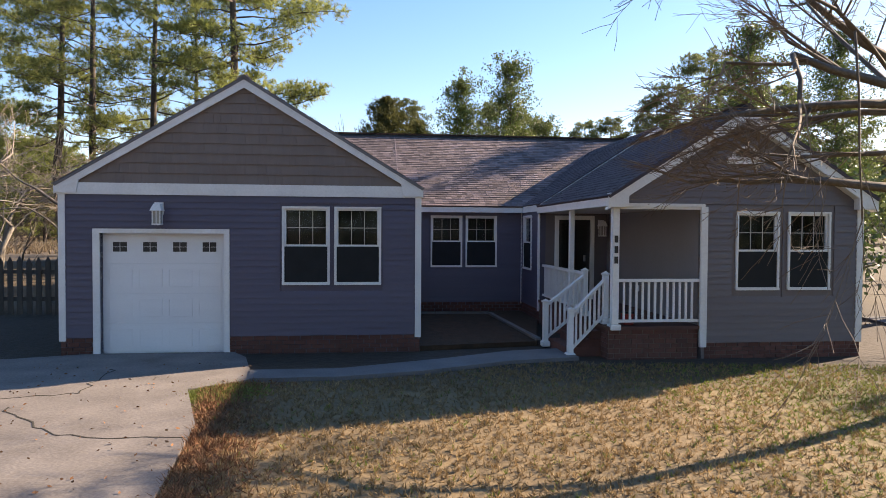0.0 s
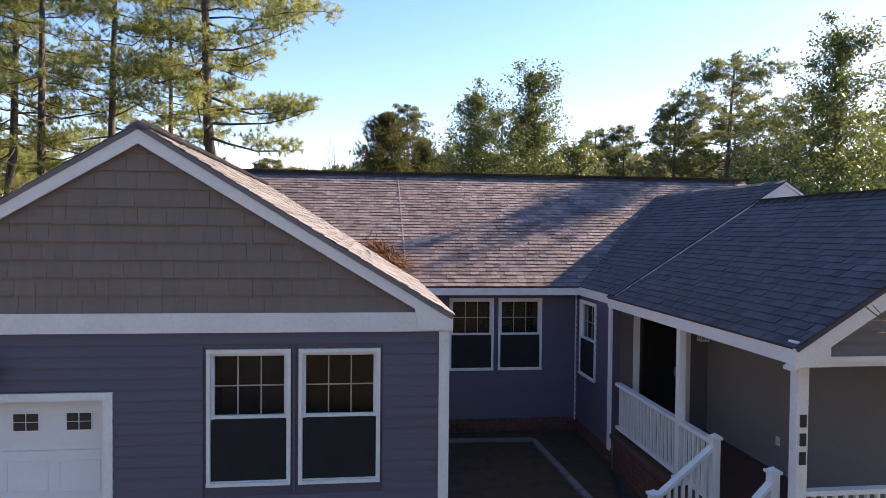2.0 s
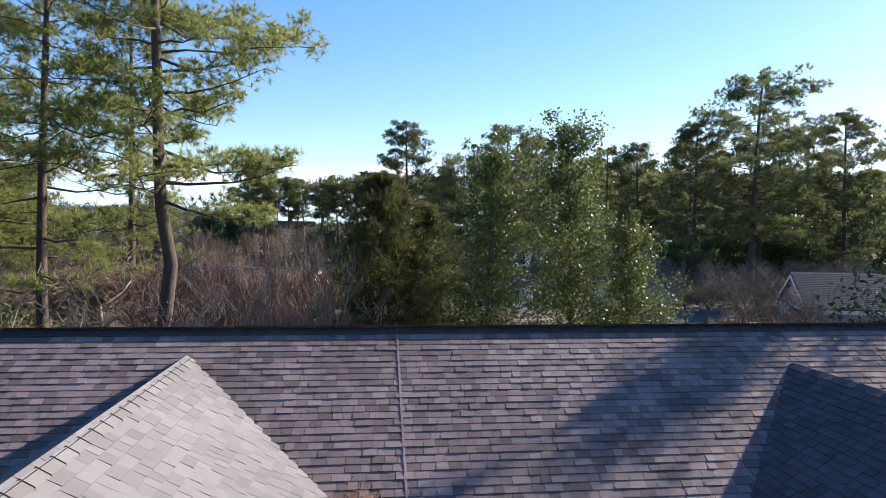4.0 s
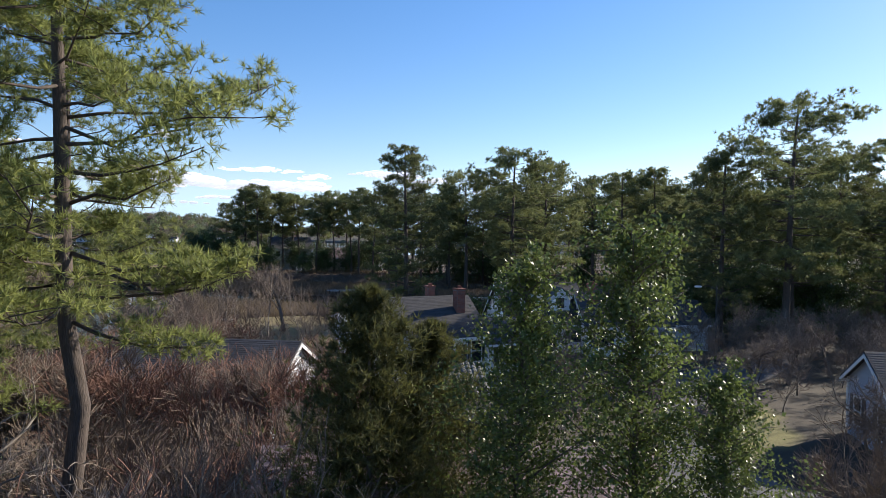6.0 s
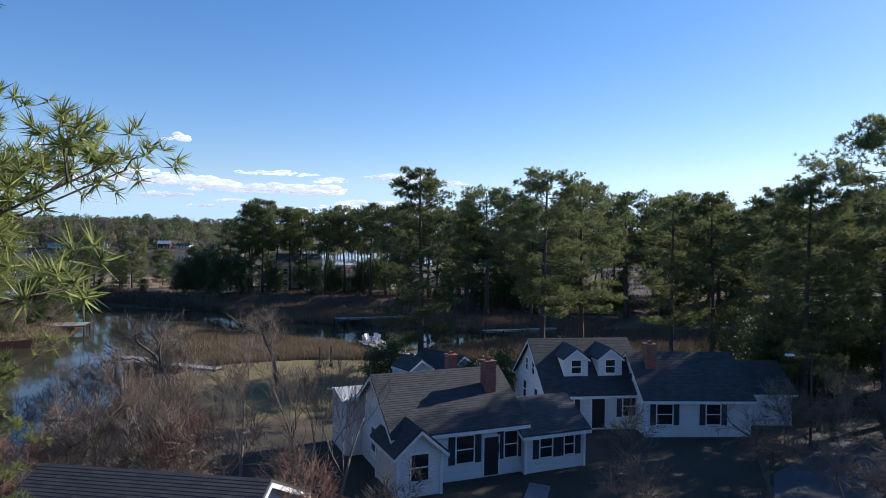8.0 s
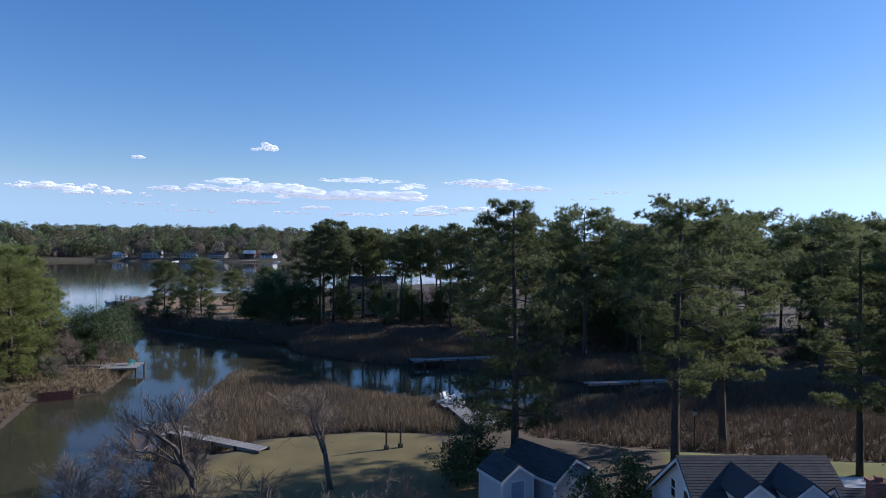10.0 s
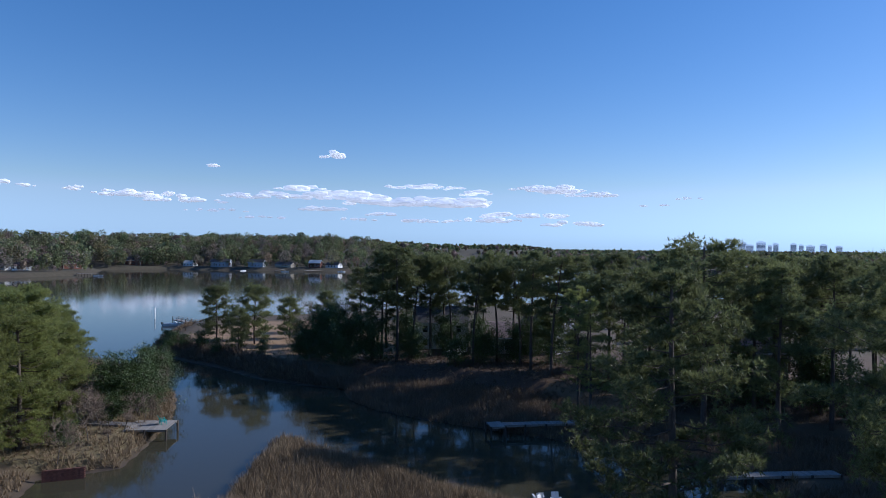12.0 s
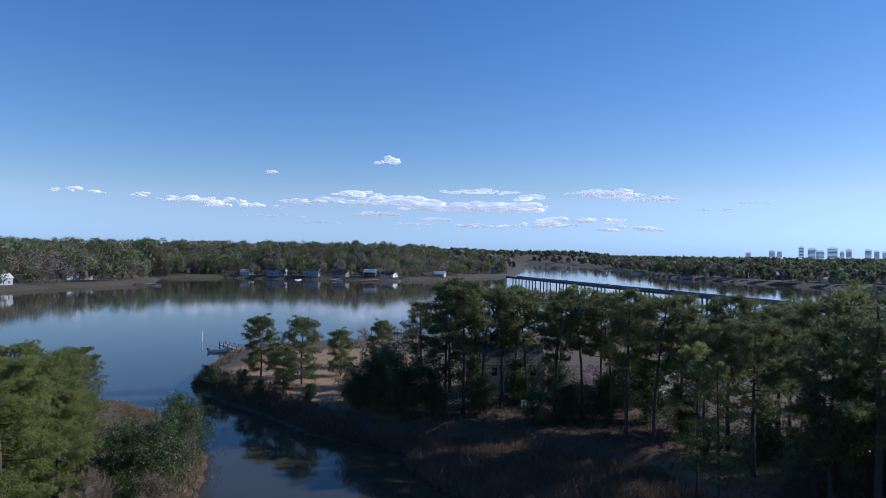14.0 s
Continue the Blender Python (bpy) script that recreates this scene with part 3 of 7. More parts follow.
for r in range(4):
    z0 = -0.02 + r * 0.528
    part("door_section", block(D, -5.545, -3.465, z0 + 0.006, z0 + 0.522, 0.0, 0.012), DOOR_WHITE, gd)
    for c in range(4):
        s0 = -5.50 + c * 0.505
        if r < 3:
            panel = Geo()
            for a, b, z, y in ((s0 + 0.05, s0 + 0.45, z0 + 0.10, z0 + 0.115), (s0 + 0.05, s0 + 0.45, z0 + 0.405, z0 + 0.42), (s0 + 0.05, s0 + 0.065, z0 + 0.115, z0 + 0.405), (s0 + 0.435, s0 + 0.45, z0 + 0.115, z0 + 0.405)):
                block(D, a, b, z, y, 0.012, 0.019, panel)
            part("panel_moulding", panel, DOOR_WHITE, gd)
        else:
            lite = part("window_insert", block(D, s0 + 0.115, s0 + 0.375, z0 + 0.19, z0 + 0.385, 0.012, 0.020), DOOR_WHITE, gd)
            for i in range(2):
                for j in range(2):
                    part("pane", block(D, s0 + 0.128 + i * 0.122, s0 + 0.24 + i * 0.122, z0 + 0.203 + j * 0.088, z0 + 0.284 + j * 0.088, 0.020, 0.023), BLACK, lite, "dark glass light")
for a, b, c, d in ((-5.66, -5.55, -0.08, 2.09), (-3.46, -3.37, -0.08, 2.09), (-5.66, -3.37, 2.09, 2.17)):
    part("door_trim", block(G, a, b, c, d, -0.12, 0.04), WHITE, house)


def lantern(parent, place, s, z):
    lamp = tagged(new("wall_lantern"), "white square coach lantern")
    lamp.parent = parent
    part("back_plate", block(place, s - 0.07, s + 0.07, z - 0.04, z + 0.17, 0.0, 0.05), WHITE, lamp)
    part("cap", Geo().add([place(s + a * 0.10, z + 0.02, 0.13 + b * 0.10) for a, b in ((-1, -1), (1, -1), (1, 1), (-1, 1))] + [place(s + a * 0.05, z + 0.14, 0.13 + b * 0.05) for a, b in ((-1, -1), (1, -1), (1, 1), (-1, 1))],
                          [(3, 2, 1, 0), (4, 5, 6, 7), (0, 1, 5, 4), (1, 2, 6, 5), (2, 3, 7, 6), (3, 0, 4, 7)]), WHITE, lamp)
    part("glass_body", block(place, s - 0.06, s + 0.06, z - 0.20, z + 0.02, 0.07, 0.19), BLIND, lamp, "frosted glass")
    for a, b in ((-0.07, 0.06), (-0.07, 0.19), (0.055, 0.06), (0.055, 0.19), (-0.005, 0.195)):
        part("bar", block(place, s + a, s + a + 0.015, z - 0.21, z + 0.02, b, b + 0.015), WHITE, lamp)
    part("bottom", block(place, s - 0.075, s + 0.075, z - 0.225, z - 0.20, 0.055, 0.205), WHITE, lamp)
    return lamp


lantern(house, facing_front(-0.02), -4.55, 2.46)

# middle wing: wall behind the forecourt, and the short wall beside the porch
B = facing_front(5.3)
b_holes = [(0.70, 1.53, 1.22, 2.57), (1.63, 2.46, 1.22, 2.57)]
back_wall = wall(B, 0.0, 3.15, -0.1, 2.78, b_holes, SIDING, house, name="middle_wall")
boards(B, 0.30, 2.66, lambda z: (0.0, 3.11), [(0.66, 1.57, 1.18, 2.61), (1.59, 2.5, 1.18, 2.61)], SIDING, back_wall)
for h in b_holes:
    sash_window(B, *h, house)
S = facing_side(3.15)
s_holes = [(-5.03, -4.19, 1.20, 2.57)]
side_wall = wall(S, -5.3, -3.45, -0.1, 2.78, s_holes, SIDING, house, name="side_wall")
boards(S, 0.30, 2.66, lambda z: (-5.26, -3.5), [(-5.07, -4.15, 1.16, 2.61)], SIDING, side_wall)
sash_window(S, *s_holes[0], house)
part("corner_board", block(S, -5.31, -5.24, 0.25, 2.68, 0.0, 0.03), WHITE, house)
part("corner_board", block(S, -3.54, -3.43, 0.25, 2.68, 0.0, 0.035), WHITE, house)
# main body, mostly hidden below its roof
part("main_wall", Geo().box(-6.2, 8.2, 12.46, 12.6, -0.1, 2.8).box(8.06, 8.2, 3.6, 12.46, -0.1, 2.8), SIDING, house)
part("main_gable_wall", Geo().prism([(-6.2, 5.5, 2.8), (-6.2, 12.5, 2.8), (-6.2, 9.0, 4.95)], (0.12, 0, 0)).prism([(8.08, 5.5, 2.8), (8.08, 12.5, 2.8), (8.08, 9.0, 4.95)], (0.12, 0, 0)), SIDING, house)

# right wing
R = facing_front(-1.1)
r_holes = [(5.46, 6.26, 1.16, 2.53), (6.43, 7.23, 1.16, 2.53)]
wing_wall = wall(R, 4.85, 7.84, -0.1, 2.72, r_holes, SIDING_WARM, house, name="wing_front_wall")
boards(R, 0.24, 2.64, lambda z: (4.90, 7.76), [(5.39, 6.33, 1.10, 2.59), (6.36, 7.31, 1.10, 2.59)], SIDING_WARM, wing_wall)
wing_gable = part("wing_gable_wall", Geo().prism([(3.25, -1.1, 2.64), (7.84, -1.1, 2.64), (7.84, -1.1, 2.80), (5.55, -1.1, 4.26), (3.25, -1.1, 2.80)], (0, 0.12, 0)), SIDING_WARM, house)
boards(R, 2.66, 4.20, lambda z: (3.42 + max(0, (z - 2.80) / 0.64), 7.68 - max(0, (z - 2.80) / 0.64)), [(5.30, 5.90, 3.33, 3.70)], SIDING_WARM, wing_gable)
for h in r_holes:
    sash_window(R, *h, house)
part("corner_board", block(R, 7.74, 7.86, 0.22, 2.64, 0.0, 0.035), WHITE, house)
part("corner_board", block(R, 4.80, 4.92, 0.16, 2.60, 0.0, 0.05), WHITE, house)
part("head_trim", block(R, 3.34, 4.80, 2.555, 2.60, 0.002, 0.03), WHITE, house)
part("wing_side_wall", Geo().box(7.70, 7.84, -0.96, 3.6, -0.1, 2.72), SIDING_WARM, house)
vent = tagged(new("gable_vent"), "white arched gable vent")
vent.parent = house
part("vent_sill", block(R, 5.26, 5.94, 3.36, 3.48, 0.0, 0.07), WHITE, vent)
arch = Geo()
for i in range(8):
    a0, a1 = math.pi * i / 8, math.pi * (i + 1) / 8
    pts = [R(5.6 + r * math.cos(a), 3.48 + 0.75 * r * math.sin(a), 0.055) for r, a in ((0.20, a0), (0.25, a0), (0.25, a1), (0.20, a1))]
    arch.prism(pts, (0, 0.05, 0))
part("vent_arch", arch, WHITE, vent)
for i in range(5):
    z = 3.485 + i * 0.033
    r = 0.20 * math.sqrt(max(0.05, 1 - ((z - 3.48) / 0.165) ** 2))
    part("louvre", block(R, 5.6 - r, 5.6 + r, z, z + 0.022, 0.024, 0.04), BLACK, vent)

# brick footings
for name, place, s0, s1, z1 in (("garage_footing", G, -6.2, -5.66, 0.27), ("garage_footing", G, -3.37, 0.0, 0.27), ("middle_footing", B, 0.0, 3.15, 0.29), ("side_footing", S, -5.3, -3.4, 0.29), ("wing_footing", R, 4.9, 7.84, 0.23)):
    foot = part(name, block(place, s0, s1, -0.15, z1, -0.05, 0.0), MORTAR, house, "red brick footing")
    rows = 5
    e = (z1 + 0.12) / rows
    for r in range(rows):
        s = s0 - (0.1 if r % 2 else 0.0)
        while s < s1 - 0.02:
            a, b = max(s, s0), min(s + 0.195, s1)
            if b - a > 0.03:
                part("brick", block(place, a + 0.005, b - 0.005, -0.12 + r * e + 0.005, -0.12 + (r + 1) * e - 0.005, 0.0, 0.012), BRICK, foot)
            s += 0.205

# porch
PZ = 0.53
porch = tagged(new("porch"), "covered corner porch with white railings and a brick base")
porch.parent = house
part("porch_floor", Geo().box(3.12, 4.85, -1.12, 3.45, PZ - 0.06, PZ), PORCH_FLOOR, porch, "brick-red painted deck")
base = part("porch_base", Geo().box(3.18, 4.80, -1.06, 3.4, -0.1, PZ - 0.06), MORTAR, porch, "red brick porch base")
for place, s0, s1 in ((facing_front(-1.06), 3.18, 4.80), (facing_side(3.18), -3.40, 1.06)):
    for r in range(7):
        e = 0.57 / 7
        s = s0 - (0.1 if r % 2 else 0.0)
        while s < s1 - 0.02:
            a, b = max(s, s0), min(s + 0.195, s1)
            if b - a > 0.03:
                part("brick", block(place, a + 0.005, b - 0.005, -0.10 + r * e + 0.005, -0.10 + (r + 1) * e - 0.005, 0.002, 0.014), BRICK, base)
            s += 0.205
part("porch_panel", Geo().box(4.82, 4.90, -1.0, 3.55, PZ, 2.62), PORCH_PAINT, porch, "greige panelled wall")
for z in (0.9,):
    part("outlet_cover", Geo().box(4.805, 4.82, 1.5, 1.58, z, z + 0.12), WHITE, porch)
DW = facing_front(3.47)
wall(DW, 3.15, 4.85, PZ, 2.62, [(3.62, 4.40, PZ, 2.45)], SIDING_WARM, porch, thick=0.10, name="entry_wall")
part("entry_ceiling", Geo().box(3.1, 4.9, -1.1, 3.5, 2.60, 2.64), WHITE, porch)
ed = tagged(new("entry_door"), "dark storm door in white casing")
ed.parent = house
part("door_leaf", block(DW, 3.62, 4.40, PZ, 2.45, -0.07, -0.03), BLACK, ed)
part("storm_glass", block(DW, 3.70, 4.32, PZ + 0.15, 2.37, -0.03, -0.024), GLASS, ed)
for a, b, c, d in ((3.52, 3.62, PZ, 2.45), (4.40, 4.50, PZ, 2.45), (3.52, 4.50, 2.45, 2.55)):
    part("casing", block(DW, a, b, c, d, -0.07, 0.03), WHITE, ed)
part("handle", block(DW, 4.24, 4.28, 1.45, 1.6, -0.02, 0.03), FLASHING, ed)
lantern(house, DW, 4.66, 2.28)


def post(u, v, z0, z1, w=0.10, parent=porch, name="porch_post"):
    p = part(name, Geo().box(u - w / 2, u + w / 2, v - w / 2, v + w / 2, z0 + 0.10, z1, bevel=0.008), WHITE, parent)
    part("post_foot", Geo().box(u - w * 0.8, u + w * 0.8, v - w * 0.8, v + w * 0.8, z0, z0 + 0.10, bevel=0.012), WHITE, p)
    if z1 < 2:
        cap = Geo().box(u - w * 0.65, u + w * 0.65, v - w * 0.65, v + w * 0.65, z1, z1 + 0.03)
        cap.add([(u - w * .5, v - w * .5, z1 + .03), (u + w * .5, v - w * .5, z1 + .03), (u + w * .5, v + w * .5, z1 + .03), (u - w * .5, v + w * .5, z1 + .03), (u, v, z1 + .07)], [(0, 1, 4), (1, 2, 4), (2, 3, 4), (3, 0, 4)])
        part("post_cap", cap, WHITE, p)
    return p


number_post = post(3.28, -1.06, PZ - 0.06, 2.60, 0.12)
post(3.24, 1.25, PZ, 2.60, 0.10)
for z in (1.62, 1.80, 1.98):
    part("number_plate_bar", Geo().box(3.25, 3.31, -1.135, -1.122, z, z + 0.12), BLACK, number_post, "plain dark bar")
post(3.24, 0.38, PZ, 1.40)
post(3.24, -0.74, PZ, 1.40)
post(2.42, 0.22, -0.02, 0.82)
post(2.58, -0.82, -0.06, 0.78)


def railing(a, b, gap_below=0.10, rise=0.80, count=None):
    """A white railing from a to b, the points at the foot."""
    a, b = Vector(a), Vector(b)
    rail = tagged(new("railing"), "white painted baluster railing")
    rail.parent = porch
    d = b - a
    flat = Vector((d.x, d.y, 0)).normalized()
    side = Vector((-flat.y, flat.x, 0))
    for name, z, h, w in (("top_rail", rise, 0.05, 0.045), ("bottom_rail", gap_below, 0.045, 0.035)):
        pts = [a + side * w + Vector((0, 0, z)), a - side * w + Vector((0, 0, z)), b - side * w + Vector((0, 0, z)), b + side * w + Vector((0, 0, z))]
        part(name, Geo().prism(pts, (0, 0, h)), WHITE, rail)
    n = count or max(2, round(d.length / 0.115))
    for i in range(1, n):
        p = a + d * (i / n)
        q = Geo()
        pts = [p + flat * x + side * y + Vector((0, 0, gap_below + 0.045 + (d.z / d.length) * x)) for x, y in ((-0.017, -0.017), (0.017, -0.017), (0.017, 0.017), (-0.017, 0.017))]
        q.prism(pts, (0, 0, rise - gap_below - 0.045))
        part("baluster", q, WHITE, rail)


railing((3.34, -1.06, PZ - 0.03), (4.80, -1.06, PZ - 0.03), count=13)
railing((3.24, 0.43, PZ), (3.24, 1.2, PZ))
railing((3.24, 1.3, PZ), (3.24, 3.40, PZ))
railing((2.44, 0.25, -0.05), (3.20, 0.37, 0.50), 0.16, 0.78)
railing((2.60, -0.82, -0.08), (3.20, -0.76, 0.50), 0.16, 0.78)
for i, (u, z) in enumerate(((2.95, 0.40), (2.74, 0.26), (2.52, 0.12))):
    part("porch_step", Geo().box(u, 3.18 - 0.001 * i, -0.72 - 0.002 * i, 0.32 + 0.002 * i, z - 0.14 if i < 2 else -0.1, z, bevel=0.008), PORCH_FLOOR if i == 0 else BRICK, porch)

# fascia, beams and rake boards
part("porch_beam", Geo().box(3.16, 3.34, -1.16, 3.50, 2.60, 2.74, bevel=0.004), WHITE, house)
part("porch_front_beam", Geo().box(3.34, 4.86, -1.155, -1.105, 2.60, 2.655), WHITE, house)
part("eave_fascia", Geo().box(0.0, 3.12, 5.02, 5.06, 2.655, 2.80), WHITE, house)
part("soffit", Geo().box(0.0, 3.12, 5.06, 5.30, 2.66, 2.68), WHITE, house)
part("eave_fascia", Geo().box(3.10, 3.14, 3.52, 5.06, 2.655, 2.83), WHITE, house)
part("eave_fascia", Geo().box(3.09, 3.13, -1.25, 3.52, 2.60, 2.745), WHITE, house)


def rake(ridge, eave, v0, v1, drop, parent=house, mat=WHITE, name="rake_board"):
    (u0, z0), (u1, z1) = ridge, eave
    part(name, Geo().prism([(u0, v0, z0), (u1, v0, z1), (u1, v0, z1 - drop), (u0, v0, z0 - drop * 1.12)], (0, v1 - v0, 0)), mat, parent)


for e in (-6.27, 0.05):
    rake((-3.11, 4.84), (e, 4.84 - 0.605 * abs(e + 3.11)), -0.075, -0.048, 0.168)
for s in (-1, 1):
    tip = -3.11 + s * 3.16
    pts = [(tip, -0.072, 2.92), (tip - s * 0.42, -0.072, 3.10), (tip - s * 0.36, -0.072, 2.78), (tip, -0.072, 2.78)]
    part("cornice_return", Geo().prism(pts if s > 0 else pts[::-1], (0, 0.024, 0)), WHITE, house)
for e in (3.08, 8.02):
    rake((5.55, 4.34), (e, 4.34 - 0.64 * abs(e - 5.55)), -1.28, -1.24, 0.21)
    rake((5.55, 4.15), (e, 4.15 - 0.64 * abs(e - 5.55)), -1.24, -1.1, 0.03, name="rake_soffit")
    s = 1 if e > 5 else -1
    a, b = sorted((e - s * 0.02, e - s * 0.36))
    part("cornice_return", Geo().box(a, b, -1.275, -1.13, 2.58, 2.82, bevel=0.005), WHITE, house)
for e in (3.10, 8.69):
    rake((6.0, 4.685), (e, 4.685 - 0.645 * abs(e - 6.0)), 3.235, 3.255, 0.04)
part("rear_wing_gable", Geo().prism([(3.15, 3.26, 2.7), (8.06, 3.26, 2.7), (8.06, 3.26, 3.33), (6.0, 3.26, 4.66), (3.15, 3.26, 2.82)], (0, 0.1, 0)), WHITE, house)


# roofs: decks, then courses of shingles
def roof_plane(parent, corners, mat, name, exposure, widths, singles=0, thick=0.05):
    """corners: eave start, eave end, then round the plane; shingles run in courses from the eave."""
    c = [Vector(p) for p in corners]
    a = (c[1] - c[0]).normalized()
    n = a.cross(c[2] - c[1]).normalized()
    if n.z < 0:
        n = -n
    b = n.cross(a)
    if b.z < 0:
        b = -b
    part(name, Geo().prism([p - n * thick for p in c], n * (thick - 0.004)), mat, parent)
    deck = [o for o in parent.children if o.name.startswith(name)][-1]
    flat = [((p - c[0]).dot(a), (p - c[0]).dot(b)) for p in c]
    top = max(t for _, t in flat)
    rest, made, shared = Geo(), 0, {}
    for r in range(int(top / exposure) + 1):
        t = (r + 0.5) * exposure
        if t > top:
            continue
        xs = [p[0] + (q[0] - p[0]) * (t - p[1]) / (q[1] - p[1]) for p, q in zip(flat, flat[1:] + flat[:1]) if (p[1] > t) != (q[1] > t)]
        if len(xs) < 2:
            continue
        lo, hi = min(xs), max(xs)
        s = lo - random.random() * widths[-1]
        while s < hi:
            w = random.choice(widths)
            x0, x1 = max(s, lo), min(s + w - 0.006, hi)
            lift = random.choice((0.0, 0.002, 0.005, 0.008))
            full = x0 == s and x1 < hi
            t0, t1 = r * exposure - 0.012, (r + 1) * exposure + 0.006
            shape = [(0, t0 - t0, 0.003), (x1 - x0, 0, 0.003), (x1 - x0, 0, 0.010 + lift), (0, 0, 0.010 + lift), (0, t1 - t0, 0.003), (x1 - x0, t1 - t0, 0.003)]
            faces = [(0, 1, 2, 3), (3, 2, 5, 4), (0, 3, 4), (1, 5, 2)]
            if x1 - x0 > 0.02:
                if full and made < singles:
                    key = (w, lift)
                    if key not in shared:
                        shared[key] = mesh_of("shingle", [a * p[0] + b * p[1] + n * p[2] for p in shape], faces, mat)
                    piece("shingle", shared[key], deck, m=Matrix.Translation(c[0] + a * x0 + b * t0))
                    made += 1
                else:
                    rest.add([c[0] + a * (x0 + p[0]) + b * (t0 + p[1]) + n * p[2] for p in shape], faces)
            s += w
    part("shingling", rest, mat, deck, kind="stuff")


def gz(u):
    return 4.85 - 0.605 * abs(u + 3.11)


def mz(v):
    return 5.18 - 0.59 * abs(9 - v)


def rz(u):
    return 4.70 - 0.645 * abs(u - 6.0)


def wz(u):
    return 4.36 - 0.64 * abs(u - 5.55)


WIDE = (0.14, 0.18, 0.22, 0.26)
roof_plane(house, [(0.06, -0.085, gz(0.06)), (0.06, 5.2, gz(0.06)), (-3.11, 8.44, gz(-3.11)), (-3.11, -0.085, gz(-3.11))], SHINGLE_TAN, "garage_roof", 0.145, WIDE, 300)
roof_plane(house, [(-6.28, 8.44, gz(-6.28)), (-6.28, -0.085, gz(-6.28)), (-3.11, -0.085, gz(-3.11)), (-3.11, 8.44, gz(-3.11))], SHINGLE_TAN, "garage_roof_far_slope", 0.145, WIDE)
roof_plane(house, [(-6.6, 5.0, mz(5.0)), (8.7, 5.0, mz(5.0)), (8.7, 9, mz(9)), (-6.6, 9, mz(9))], SHINGLE_BROWN, "main_roof", 0.125, (0.13, 0.16, 0.19, 0.23), 300)
roof_plane(house, [(8.7, 13.0, mz(13.0)), (-6.6, 13.0, mz(13.0)), (-6.6, 9, mz(9)), (8.7, 9, mz(9))], SHINGLE_BROWN, "main_roof_back", 0.25, (0.6, 0.7))
roof_plane(house, [(3.09, 5.02, rz(3.09)), (3.09, 3.24, rz(3.09)), (6.0, 3.24, rz(6.0)), (6.0, 8.19, rz(6.0))], SHINGLE_DARK, "rear_wing_roof", 0.125, (0.12, 0.16, 0.20))
roof_plane(house, [(8.70, 3.24, rz(8.70)), (8.70, 5.3, rz(8.70)), (6.0, 8.19, rz(6.0)), (6.0, 3.24, rz(6.0))], SHINGLE_DARK, "rear_wing_roof_far_slope", 0.2, (0.4, 0.5))
roof_plane(house, [(3.07, 3.5, wz(3.07)), (3.07, -1.30, wz(3.07)), (5.55, -1.30, wz(5.55)), (5.55, 3.5, wz(5.55))], SHINGLE_DARK, "wing_roof", 0.125, (0.12, 0.16, 0.20), 300)
roof_plane(house, [(8.03, -1.30, wz(8.03)), (8.03, 3.5, wz(8.03)), (5.55, 3.5, wz(5.55)), (5.55, -1.30, wz(5.55))], SHINGLE_DARK, "wing_roof_far_slope", 0.2, (0.4, 0.5))


def ridge_cap(p, q, half, slope, mat=RIDGE, step_len=0.25):
    p, q = Vector(p), Vector(q)
    d = (q - p)
    n = int(d.length / step_len)
    f = d.normalized()
    side = Vector((-f.y, f.x, 0))
    cap = tagged(new("ridge_cap"), "dark overlapping ridge cap")
    cap.parent = house
    for i in range(n):
        a, b = p + f * i * step_len, p + f * (i + 1) * step_len * 1.0
        z0, z1 = Vector((0, 0, 0.030)), Vector((0, 0, 0.018))
        dn = Vector((0, 0, -half * slope))
        part("cap_shingle", Geo().add([a + z0, a + side * half + dn + z0, b + side * half + dn + z1, b + z1, a - side * half + dn + z0, b - side * half + dn + z1, a + side * half + dn, a - side * half + dn],
                                      [(0, 1, 2, 3), (0, 3, 5, 4), (1, 0, 6), (0, 4, 7), (0, 7, 6)]), mat, cap)


ridge_cap((-6.62, 9, mz(9)), (8.72, 9, mz(9)), 0.15, 0.59)
ridge_cap((-3.11, -0.085, gz(-3.11)), (-3.11, 8.3, gz(-3.11)), 0.11, 0.605, SHINGLE_TAN)
ridge_cap((5.55, -1.29, wz(5.55)), (5.55, 3.5, wz(5.55)), 0.12, 0.64)
# bent strip where the newer shingles meet the old
part("roof_seam", Geo().prism([(-0.13, 5.0, mz(5) + 0.012), (-0.10, 5.0, mz(5) + 0.012), (-0.10, 8.9, mz(8.9) + 0.012), (-0.13, 8.9, mz(8.9) + 0.012)], (0, 0, 0.006)), SHINGLE_BROWN, house)

# wooden-shake gable of the garage
for r in range(10):
    z0 = 2.96 + r * 0.178
    half = (4.78 - z0 - 0.05) / 0.605 - 0.12
    if half < 0.1:
        continue
    s = -3.11 - half - random.random() * 0.1
    while s < -3.11 + half:
        w = random.choice((0.12, 0.16, 0.2, 0.24))
        a, b = max(s, -3.11 - half), min(s + w - 0.0025, -3.11 + half)
        if b - a > 0.03:
            o = random.choice((0.0, 0.001, 0.002))
            dz = random.choice((0.0, 0.001, -0.001))
            g = Geo()
            g.add([G(a, z0 + dz, 0.002), G(b, z0 + dz, 0.002), G(b, z0 + dz, 0.024 + o), G(a, z0 + dz, 0.024 + o), G(a, z0 + 0.19, 0.004), G(b, z0 + 0.19, 0.004)],
                  [(3, 2, 1, 0), (4, 5, 2, 3), (0, 4, 3), (2, 5, 1)])
            part("shake", g, SHAKE, gable_backing)
        s += w

# drive, walk and forecourt
def H(u, v):
    p = HOUSE @ Vector((u, v, 0))
    return (p.x, p.y)


